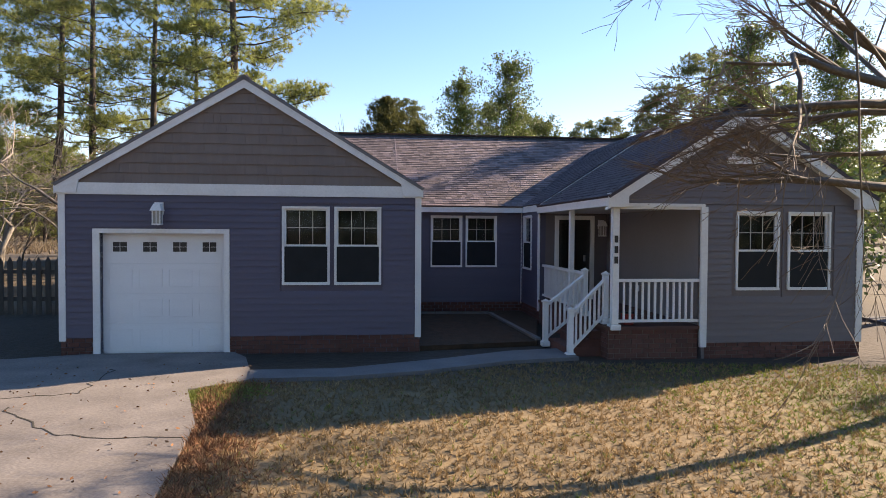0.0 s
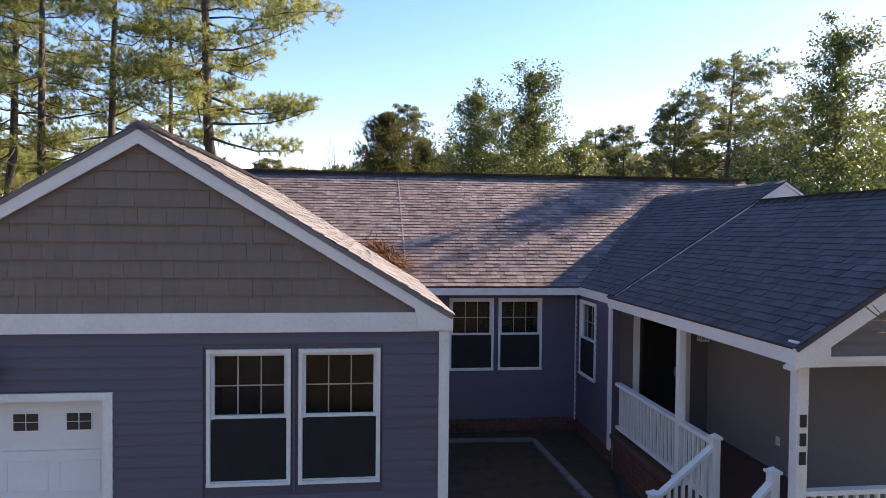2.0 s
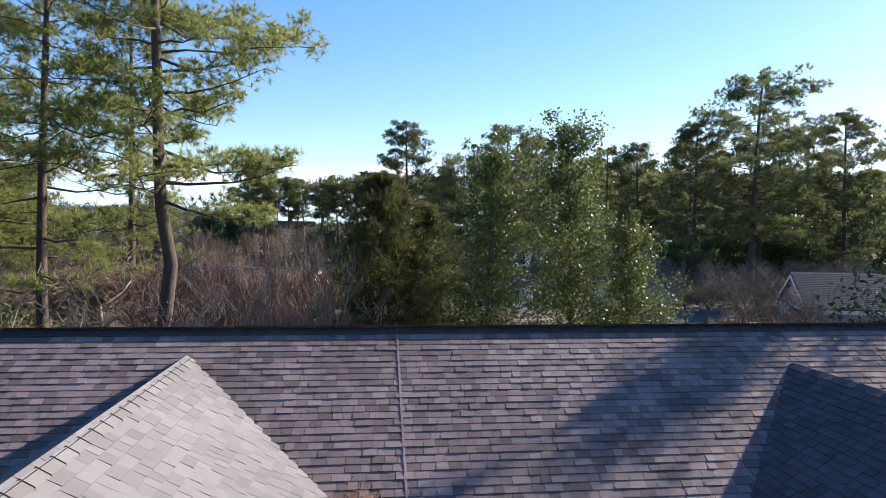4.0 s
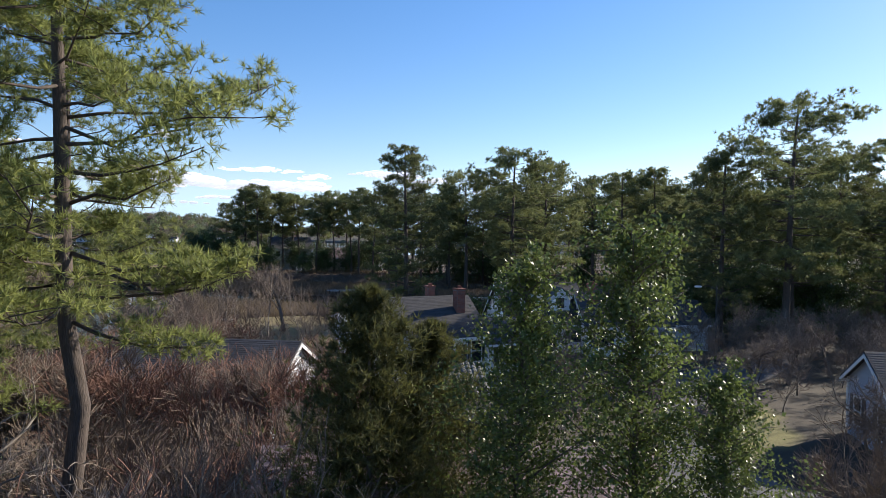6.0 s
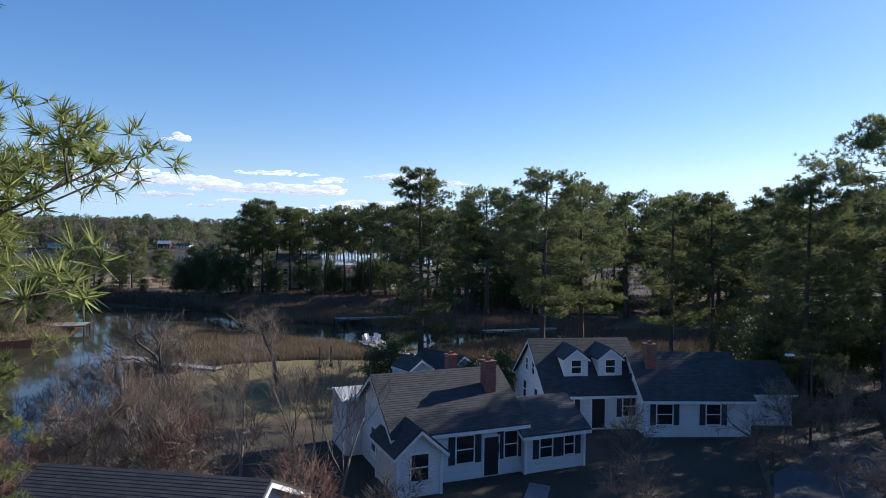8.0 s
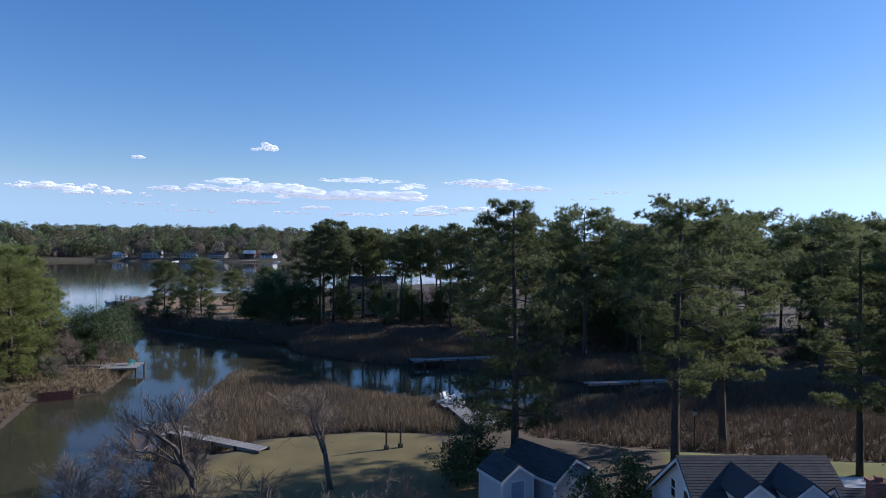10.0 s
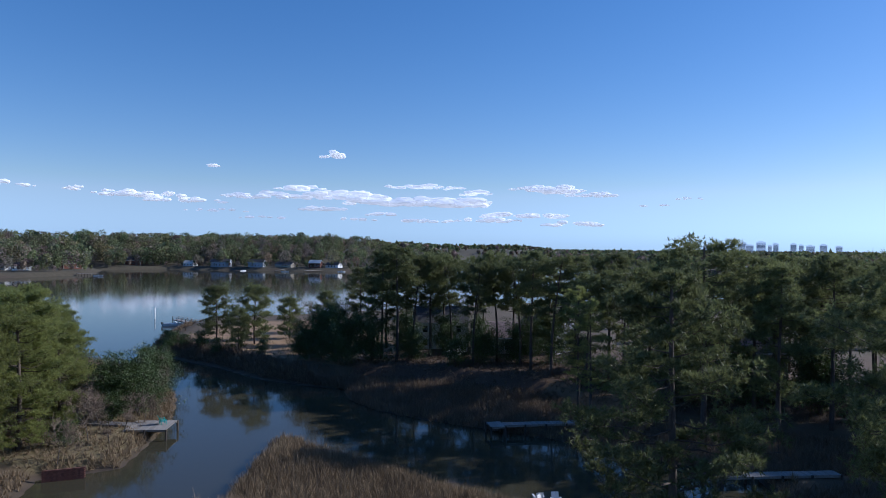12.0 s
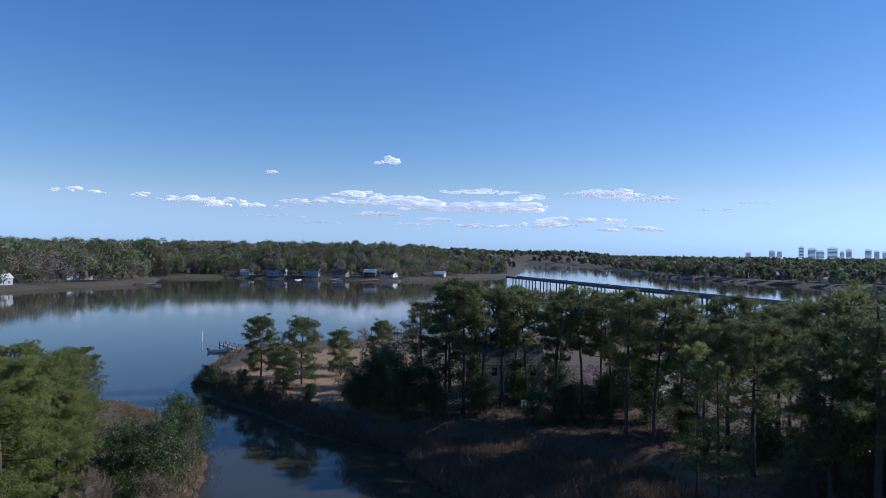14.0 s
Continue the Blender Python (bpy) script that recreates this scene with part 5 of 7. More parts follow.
for i, (x, y, top) in enumerate(((-62.0, 107.5, 15.4), (-60.8, 101.0, 15.6), (-67.5, 113.0, 15.4), (-68.5, 104.0, 16.0), (-64.0, 114.5, 11.5), (-67.5, 118.5, 10.8), (-74.0, 121.0, 12.0), (-60.5, 95.0, 14.5), (-79.0, 128.0, 12.0), (-86.0, 137.0, 11.0))):
    pine_to(x, y, top, bank_pine, 17.0, 83 * i, "pines on the creek bank", "full green pine on the bank of the creek")
for i, (x, y, top) in enumerate(((-18.8, 25.0, 11.0), (-23.5, 31.0, 12.5), (-28.0, 26.0, 11.5))):
    pine_to(x, y, top, slim_pine, 20.0, 97 * i, "young pines beside the fence", "young slender pine with low green boughs")
# unseen pines behind the viewpoint, added to cut sky light on drive and facade
for i, (x, y, top) in enumerate(((-16, -10, 19), (-6, -15, 20), (8, -14, 20), (16, -10, 19), (-22, -4, 18))):
    pine_to(x, y, top, mid_a if i % 2 else mid_b, 19.0, 59 * i, "pines behind the lawn", "tall dark pine added out of view to block sky light")
# evergreens behind the house
holly = leafy_meshes("holly", 10.9, 2.7, 170, 215, 0.125, LEAF, BARK_GREY, low=0.06, trunk=0.12)
tree("holly_tree", "upright glossy-leaved evergreen holly tree", "holly tree", holly, at(3.1, 31.0, 0, 0.93), "hollies behind the house")
tree("holly_tree", "upright glossy-leaved evergreen holly tree", "holly tree", holly, at(0.7, 31.2, 130, 0.86), "hollies behind the house")
tree("holly_tree", "small glossy-leaved evergreen holly tree", "holly tree", holly, at(4.6, 29.6, 250, 0.66), "hollies behind the house")
tree("holly_tree", "broad glossy-leaved evergreen holly beside the house", "holly tree", holly, at(11.9, 26.0, 60, 0.95), "hollies behind the house")
tree("holly_tree", "tall glossy-leaved evergreen holly tree at the drive", "holly tree", holly, at(19.5, 33, 60, 1.12), "hollies behind the house")
cedar = conifer_meshes("cedar", 9.6, 3.5, 190, 34, 9, 0.30, 0.014, CEDAR)
tree("cedar_tree", "dark pointed red cedar with dense foliage", "cedar tree", cedar, at(-2.8, 32.2, 0, 0.90), "cedars behind the house")
tree("cedar_tree", "smaller dark red cedar with dense foliage", "cedar tree", cedar, at(-1.3, 33.4, 100, 0.80), "cedars behind the house")
# bare trees
elm = bare_meshes("bare_elm", 10.0, 0.55, 5, BARK_GREY, TWIG, trunk=0.17)
crape = bare_meshes("bare_spreading", 8.0, 0.75, 5, BARK_GREY, TWIG, trunk=0.16, up=0.2, first=0.24)
upright = bare_meshes("bare_upright", 10.5, 0.35, 4, BARK_PALE, TWIG, trunk=0.10, up=0.9)
pale = bare_meshes("bare_pale", 10.5, 0.5, 5, BARK_PALE, TWIG_PALE, trunk=0.15, up=0.4, fork=2, crook=0.17)
BARE = "leafless tree with fine grey-brown twigs"
for x, y, s, r, key in ((-16.38, 82, 1.25, 0, elm), (-24.6, 79.8, 1.25, 70, elm), (-3.0, 26.5, 0.85, 40, upright), (-5.0, 28.5, 0.72, 140, upright), (-7.0, 30, 0.8, 260, upright),
                        (13.6, 58, 1.0, 30, crape), (17.5, 56, 0.9, 200, crape), (22, 60, 1.0, 300, crape), (26, 62, 0.9, 100, crape), (9.5, 30.5, 0.75, 50, crape), (13.5, 33.5, 0.85, 160, crape),
                        (-20.5, 30.5, 1.0, 20, pale), (-14, 28.5, 0.95, 200, pale), (-9.5, 28.0, 0.85, 310, pale), (-17, 25, 0.85, 100, pale), (-12.5, 32, 1.0, 40, pale), (-12.5, 60, 0.95, 10, upright), (-10, 62, 0.9, 90, upright), (-8.5, 60.5, 0.85, 170, upright), (-14.5, 58.5, 0.9, 30, upright), (-17.5, 61, 0.85, 130, upright), (-20.5, 58, 0.85, 230, crape), (-7.0, 58.0, 0.8, 310, upright),
                        (-8.2, 28.8, 0.80, 75, pale), (-6.0, 30.4, 0.78, 190, pale), (-4.6, 29.6, 0.70, 330, pale), (-14.6, 18.6, 0.95, 25, pale), (-12.4, 22.5, 0.9, 150, pale), (-16.8, 21.5, 0.85, 260, pale), (-10.5, 25.5, 0.8, 60, upright),
                        (24.5, 66.5, 0.85, 10, crape), (27.5, 69, 0.9, 110, crape), (23.0, 71.5, 0.85, 210, elm), (31, 68, 0.85, 320, crape), (34, 72, 0.9, 60, crape), (37.5, 77, 0.95, 150, elm), (29, 64.5, 0.8, 250, crape), (33, 64, 0.85, 20, elm), (15, 12.2, 0.9, 40, elm), (18.5, 10.8, 1.0, 130, elm), (21.5, 13.4, 1.0, 220, elm), (16.5, 8.0, 0.95, 310, elm), (25, 11.5, 1.05, 80, elm), (22.5, 8.0, 1.0, 10, elm), (-57, 116, 0.55, 0, crape), (-60, 122, 0.5, 90, crape), (-62, 128, 0.55, 30, elm), (-55.5, 112, 0.4, 200, crape), (-79, 212, 0.9, 20, elm), (-70, 218, 0.9, 120, elm), (-36, 70, 0.55, 200, crape), (-30, 72, 0.5, 20, crape), (15, 40.5, 0.9, 0, crape), (17.2, 41.5, 0.95, 80, crape), (14.5, 37, 0.85, 150, crape), (11.5, 36, 0.8, 220, crape), (19.5, 38.5, 0.9, 20, crape)):
    tree("bare_tree", BARE, "tree", key, at(x, y, r, s), "bare trees")
yard_tree = bare_meshes("bare_yard_tree", 9.0, 0.42, 5, BARK_GREY, TWIG, trunk=0.105, up=0.12, first=0.6, fork=3, thin=0.0035, sub=0.86, crook=0.10, tilt=(-0.15, 0.0, 1.0),
                        starts=[((-0.62, 0, 4.2), (-1, 0.0, 0.28), 1.9, 0.07), ((-0.60, 0, 4.0), (-1, 0.1, 0.05), 1.7, 0.065), ((-0.45, 0, 2.9), (-1, -0.05, 0.02), 1.7, 0.07), ((-0.58, 0, 3.9), (-0.9, 0.35, 0.0), 1.5, 0.05),
                                ((-0.68, 0, 4.5), (-1, -0.2, 0.45), 1.7, 0.06), ((-0.50, 0, 3.4), (-0.8, 0.3, -0.15), 1.3, 0.04)])
tree("bare_tree", "dark leafless spreading tree at the edge of the lawn", "tree", yard_tree, at(6.6, 8.6, 0, 1.0), "bare trees")
rust = bare_meshes("rust_tree", 9.0, 0.5, 4, BARK_RUST, TWIG, trunk=0.22, up=0.5)
tree("bare_tree", "leafless tree with smooth rust-coloured bark", "tree", rust, at(13.5, 18.0, 0, 1.0), "bare trees")
# thickets
thicket = bare_meshes("thicket", 8.0, 0.6, 4, TWIG, TWIG_RED, trunk=0.06, up=0.5, first=0.3, fork=4, thin=0.010)
brush = bare_meshes("brush", 7.5, 0.6, 4, BARK_GREY, TWIG, trunk=0.06, up=0.6, first=0.3, fork=4, thin=0.010)
for i in range(64):
    x, y = rng.uniform(-25, -3.5), rng.uniform(37, 60)
    if i > 50:
        x, y = rng.uniform(-10, -4), rng.uniform(29, 38)
    if abs(x + 12.4) < 5.2 and 45.5 < y < 54.5 or abs(x + 3) < 4 and y > 55:
        continue
    tree("bare_shrub", "tangled leafless shrub with russet twigs" if i % 3 == 1 else "tangled leafless shrub with brown twigs", "shrub", thicket if i % 3 == 1 else brush, at(x, y, 57 * i, rng.uniform(0.6, 1.05)), "thicket shrubs")
for i in range(30):
    tree("bare_shrub", "tangled leafless shrub with russet twigs" if i % 2 else "tangled leafless shrub with brown twigs", "shrub", thicket if i % 2 else brush, at(-19.5 + i * 0.5, 41.0 + 3.5 * rng.random(), 77 * i, rng.uniform(0.8, 1.08)), "thicket shrubs")
for i, (x, y) in enumerate(((-30, 66), (-28, 72), (-33, 60), (-36, 56), (-31, 78), (-33, 84), (-28, 86), (-24, 66), (-22, 71), (-19, 66), (-26, 62), (-16, 64), (20, 60), (24, 66), (28, 63), (19, 66), (31, 68), (12, 38), (16, 36), (10, 35), (-30, 90), (-32, 93), (17, 58), (21, 57), (25, 59), (29, 60), (33, 62), (20, 63), (26, 66), (31, 66), (36, 66), (23, 70), (29, 72), (35, 71), (39, 62), (27, 56), (33, 57), (18, 53), (22, 52), (8, 41), (9, 47), (6.5, 52), (7.5, 57), (5, 45), (7, 62), (19, 68), (-56, 106), (-58, 112), (-60, 116), (-59, 121), (-62, 125), (-64, 130), (-57, 119), (-68, 136), (-61, 108), (-27, 77), (-23, 74), (-20, 70), (-31, 70), (-34, 66), (-25, 81), (-29, 82), (-21, 62), (-17, 60), (-29, 60), (-12, 70), (-9, 72), (-26, 68), (-28, 64), (-31, 74), (-22, 66), (-18, 73), (-33, 71), (-24, 71), (-14, 66))):
    tree("bare_shrub", "tangled leafless shrub with brown twigs", "shrub", brush, at(x, y, 57 * i, rng.uniform(0.6, 0.95)), "waterside shrubs")
for i in range(30):
    tree("bare_shrub", "tangled leafless shrub with brown twigs", "shrub", brush if i % 3 else thicket, at(rng.uniform(-15, -3.8), rng.uniform(33, 40), 41 * i, rng.uniform(0.6, 0.82)), "thicket shrubs")
big_bush = leafy_meshes("big_bush", 5.2, 2.9, 110, 190, 0.17, IVY, BARK_GREY, low=0.04, tip=0.45)
bush = leafy_meshes("bush", 2.6, 1.5, 46, 90, 0.16, IVY, BARK_GREY, low=0.05, tip=0.4)
for i, (x, y, s) in enumerate(((-16, 37, 1.0), (-19, 38, 1.2), (-14.5, 40, 0.8), (-21, 40, 1.1), (-8.4, 84, 1.1), (-7.2, 86.5, 1.2), (2.5, 80, 1.3), (0, 78.5, 1.1), (8.5, 23, 1.7), (10.5, 25, 1.8), (12.5, 24, 1.6), (11.5, 21, 1.5), (-12, 24.5, 0.9), (26, 46, 0.8), (24, 80, 2.2), (28, 82, 2.4), (32, 85, 2.4), (36, 82, 2.5), (40, 84, 2.6), (45, 86, 2.6), (50, 84, 2.6), (22, 84, 1.8), (34, 90, 2.4), (42, 93, 2.6), (26.5, 88, 2.0), (-61.6, 123, 2.3), (-63.8, 121.5, 2.2),
                               (-7.8, 98, 0.9), (-90, 168, 1.1), (-87.5, 166.5, 1.1), (-84, 165, 0.9), (-66.5, 134, 1.8), (-70, 139, 1.9), (-63, 128, 1.4), (-61, 119, 1.0), (-64, 124, 1.3), (-59, 110, 0.9), (-67, 132, 1.6), (-75, 143, 1.6), (-50, 156, 3.0), (-47, 154, 2.6), (-53, 158, 2.8), (-30, 157, 1.5), (-55, 156, 2.0), (-44, 157, 2.4), (-38, 160, 1.8), (-26, 160, 1.9), (-21, 163, 2.2), (-15, 164, 2.4), (-11, 158, 1.8), (-34, 168, 2.4), (-29, 171, 2.2), (-19, 169, 2.4), (-9, 150, 1.4), (-3, 152, 2.0), (3, 146, 2.4), (10, 145, 2.6), (18, 144, 2.6), (26, 140, 2.4), (35, 138, 2.6), (45, 136, 2.6), (55, 134, 2.6), (7, 152, 2.8), (20, 152, 2.8), (-42, 170, 2.2), (-58, 160, 1.2), (-64, 158, 1.0), (-74, 160, 1.0), (-79, 163, 1.1))):
    tree("evergreen_bush", "dense dark-green evergreen bush", "shrub", big_bush if s > 1.65 else bush, at(x, y, 57 * i, s / 2 if s > 1.65 else s), "evergreen bushes")

# reeds, grass and far woods
for i, (poly, n, mat, ln) in enumerate(((MARSHES[0], 6500, REED, 1.15), (MARSHES[1], 6500, REED_DARK, 1.2), (MARSHES[2], 7500, REED_DARK, 1.2))):
    xs, ys = in_poly(poly, n)
    scatter("reed_bed", "dry tan marsh reeds standing in the mud" if i == 0 else "dense brown marsh reeds", "reeds", xs, ys, 0, 7, ln, 0.03, mat, lift=2.2, spread=0.8)
shore_pts = []
for (x0, y0), (x1, y1) in zip(SHORE, SHORE[1:]):
    ln = math.hypot(x1 - x0, y1 - y0)
    if ln < 30 and -130 < x0 < 10:
        m = int(ln * 9)
        t = rng.random(m)
        nxv, nyv = (y1 - y0) / ln, -(x1 - x0) / ln
        o = rng.uniform(0.4, 2.4, m)
        shore_pts.append(np.stack([x0 + (x1 - x0) * t + nxv * o, y0 + (y1 - y0) * t + nyv * o]))
shore_pts = np.concatenate(shore_pts, 1)
brush_pts = []
for a, b in zip(SHORE, SHORE[1:]):
    if -100 < a[0] < -36 and 134 < a[1] < 180 and b[0] < a[0]:
        m = int(math.hypot(b[0] - a[0], b[1] - a[1]) * 34)
        t, o = rng.random(m), np.abs(rng.normal(size=m)) * 1.8 + 0.3
        brush_pts.append(np.stack([a[0] + (b[0] - a[0]) * t + o * 0.35, a[1] + (b[1] - a[1]) * t + o]))
brush_pts = np.concatenate(brush_pts, 1)
scatter("shore_brush", "dark tangled brush along the shore of the point", "undergrowth", brush_pts[0], brush_pts[1], 0, 8, 1.3, 0.035, REED_DARK, lift=1.0, spread=0.9)
scatter("shore_grass", "straw-coloured fringe of grass along the shore", "grass", shore_pts[0], shore_pts[1], 0, 7, 0.9, 0.035, REED, lift=2.0, spread=0.7)
xs, ys = rng.uniform(-3.3, 10.5, 26000), rng.uniform(3.6, 11.0, 26000)
drive_edge = np.interp(ys, [3.0, 5.2, 7.3, 8.9, 9.5, 10.2, 11.3], [-1.9, -2.3, -2.75, -3.4, -2.8, -2.9, -3.3])
walk_low = np.interp(xs, [-2.8, -1.5, -0.3, 1.1, 2.4, 11], [9.45, 9.6, 10.05, 10.85, 11.2, 11.2])
keep = (xs > drive_edge + 0.03) & (ys < walk_low - 0.05) & ~inside([H(4.7, -1.2), H(8.0, -1.2), H(8.0, 3), H(4.7, 3)], xs, ys)
green = rng.random(len(xs)) < np.clip((xs - 1.5) / 7, 0.06, 0.75) + 0.6 * (np.hypot(xs + 3.0, ys - 8.9) < 0.7)
scatter("lawn_grass", "short dormant straw-brown lawn grass", "grass", xs[keep & ~green], ys[keep & ~green], 0, 5, 0.075, 0.006, STRAW, lift=0.9, spread=0.8)
scatter("lawn_grass_green", "short green winter lawn grass", "grass", xs[keep & green], ys[keep & green], 0, 5, 0.07, 0.006, GREEN_GRASS, lift=0.9, spread=0.8)
xs, ys = rng.normal(-3.05, 0.20, 2600), rng.normal(8.9, 0.28, 2600)
scatter("moss_patch", "bright green grass patch between drive and walk", "grass", xs, ys, 0, 6, 0.06, 0.006, GREEN_GRASS, lift=0.9, spread=0.8)
xs, ys = rng.uniform(-6.5, -2.4, 260), rng.uniform(5.0, 10.6, 260)
v, f = leaves(np.stack([xs, ys, np.full(260, 0.006)], 1), 0.05)
v[:, 2] = np.clip(v[:, 2], 0.0, 0.02)
tagged(new("fallen_leaves", mesh_of("fallen_leaves", v, f, PINE_STRAW)), "scattered brown fallen leaves on the driveway", "leaves", kind="stuff")
t = rng.random(2600)
yy = 4.2 + 5.2 * t
straw_x = np.interp(yy, [3.0, 5.2, 7.3, 8.9, 9.5], [-1.9, -2.3, -2.75, -3.3, -2.8]) + np.abs(rng.normal(size=2600)) * 0.35
scatter("straw_litter", "rust-brown pine straw along the drive's edge", "pine straw", straw_x, yy, 0, 4, 0.12, 0.005, PINE_STRAW, top=0.01, lift=0.12, spread=1.0)


xs, ys = in_poly([(-95, 152), (-76, 147), (-65, 136), (-57, 124), (-53, 114), (-51.5, 108), (-57, 104), (-66, 104), (-80, 125)], 5000)
scatter("bank_grass", "rough straw-coloured grass on the creek bank", "grass", xs, ys, 0, 6, 0.55, 0.03, REED, lift=1.2, spread=0.9)
xs, ys = in_poly([(-46, 152), (-10, 141), (30, 139), (60, 130), (70, 145), (20, 160), (-30, 168), (-48, 160)], 6000)
scatter("wood_litter", "brown undergrowth and litter below the pines", "undergrowth", xs, ys, 0, 6, 0.6, 0.035, REED_DARK, lift=1.0, spread=1.0)


def woods(name, label, points, hts, mat, per, size):
    """Far trees: each a domed mass of ragged leaf clumps in a tone of its own."""
    n = len(points)
    z = height(points[:, 0], points[:, 1])
    u = unit(rng.normal(size=(n, per, 3)) + (0, 0, 0.25)) * rng.uniform(0.6, 1.0, (n, per, 1))
    h, broad = hts[:, None], rng.uniform(0.24, 0.40, (n, 1))
    c = np.empty((n, per, 3))
    c[..., 0] = points[:, None, 0] + u[..., 0] * h * broad
    c[..., 1] = points[:, None, 1] + u[..., 1] * h * broad
    c[..., 2] = z[:, None] + h * 0.60 + u[..., 2] * h * np.where(u[..., 2] > 0, 0.38, 0.52)
    v, f = leaves(c.reshape(-1, 3), size, out=u.reshape(-1, 3))
    me = mesh_of(name, v, f, mat)
    tone = np.ones((n, 4))
    tone[:, :3] = rng.uniform(0.5, 1.45, (n, 1)) * (1 + rng.normal(size=(n, 3)) * (0.10, 0.04, 0.06))
    me.color_attributes.new("tone", "FLOAT_COLOR", "POINT").data.foreach_set("color", np.repeat(np.clip(tone, 0.2, 1.8), per * 4, 0).reshape(-1).astype(np.float32))
    return tagged(new(name, me), label, "trees", kind="stuff")


def belt(n, x0, x1, y0, y1, clear=4.0):
    out = []
    while sum(map(len, out)) < n:
        p = np.stack([rng.uniform(x0, x1, 4 * n), rng.uniform(y0, y1, 4 * n)], 1)
        d = gap(SHORE, p[:, 0], p[:, 1])
        out.append(p[(~inside(SHORE, p[:, 0], p[:, 1])) & (d > clear)])
    return np.concatenate(out)[:n]


# the belt at y -60 to -16 is unseen, added to darken window reflections
for (x0, x1, y0, y1, n, lo, hi, per, size) in ((-700, -330, 300, 640, 850, 8, 20, 190, 1.6), (-520, -110, 540, 840, 850, 8, 19, 190, 1.6), (-430, -330, 300, 580, 200, 3, 8, 90, 1.1), (-420, -150, 555, 640, 210, 3, 7, 90, 1.1), (-1600, -400, 300, 1800, 900, 12, 20, 40, 6.0),
                                                (-900, 1300, 1000, 2800, 2400, 10, 17, 20, 11.0), (-160, 420, 560, 1250, 1300, 8, 15, 46, 4.5), (100, 900, 420, 1100, 900, 8, 14, 46, 5.0), (60, 420, 180, 380, 420, 6, 11, 110, 2.0), (-180, -100, 20, 130, 160, 10, 17, 120, 2.2), (-70, 70, -60, -16, 130, 7, 15, 140, 0.9), (-80, -32, -10, 30, 60, 10, 18, 140, 1.2), (36, 90, 20, 70, 60, 8, 12, 140, 1.2), (-130, 330, 600, 1100, 520, 6, 9, 40, 3.5)):
    p = belt(n, x0, x1, y0, y1, 7.0 if hi > 9 else 2.0)
    hts = rng.uniform(lo, hi, n)
    bare_share = rng.random(n) < (0.42 if y1 > 90 else 0.0)
    woods("far_woods", "evergreen woods along the shore, and unseen behind the lawn", p[~bare_share], hts[~bare_share], WOODS_GREEN, per, size)
    if bare_share.any():
        woods("far_woods_bare", "distant leafless grey-brown woods", p[bare_share], hts[bare_share] * 0.85, WOODS_BROWN, per, size * 0.8)

# ---- neighbouring houses, docks and the distance ----


def side_place(face, w, d):
    """Maps along, up, out onto a face of a house whose ridge runs along x."""
    if face == "front":
        return lambda s, z, o=0.0: Vector((s, -d / 2 - o, z))
    if face == "back":
        return lambda s, z, o=0.0: Vector((-s, d / 2 + o, z))
    if face == "left":
        return lambda s, z, o=0.0: Vector((-w / 2 - o, -s, z))
    return lambda s, z, o=0.0: Vector((w / 2 + o, s, z))


def plain_window(ob, place, s, z, w, h, shutters=None, bars=True):
    win = new("window")
    win.parent = ob
    g = Geo()
    for a, b, c, d in ((s - w / 2 - 0.07, s + w / 2 + 0.07, z + h, z + h + 0.08), (s - w / 2 - 0.07, s + w / 2 + 0.07, z - 0.07, z), (s - w / 2 - 0.07, s - w / 2, z, z + h), (s + w / 2, s + w / 2 + 0.07, z, z + h)):
        block(place, a, b, c, d, 0.0, 0.06, g)
    if bars:
        block(place, s - w / 2, s + w / 2, z + h / 2 - 0.03, z + h / 2 + 0.03, 0.01, 0.045, g)
    part("window_frame", g, WHITE, win)
    part("pane", block(place, s - w / 2, s + w / 2, z, z + h, 0.004, 0.02), NAVY_GLASS, win, "dark glass")
    if shutters:
        for e in (-1, 1):
            c = s + e * (w / 2 + 0.27)
            sh = part("shutter", block(place, c - 0.18, c + 0.18, z - 0.05, z + h + 0.05, 0.0, 0.05), NAVY, win, "dark louvred shutter")
    return win


NAVY_GLASS = material("dim_glass", (0.020, 0.024, 0.028), rough=0.05, bump=0)


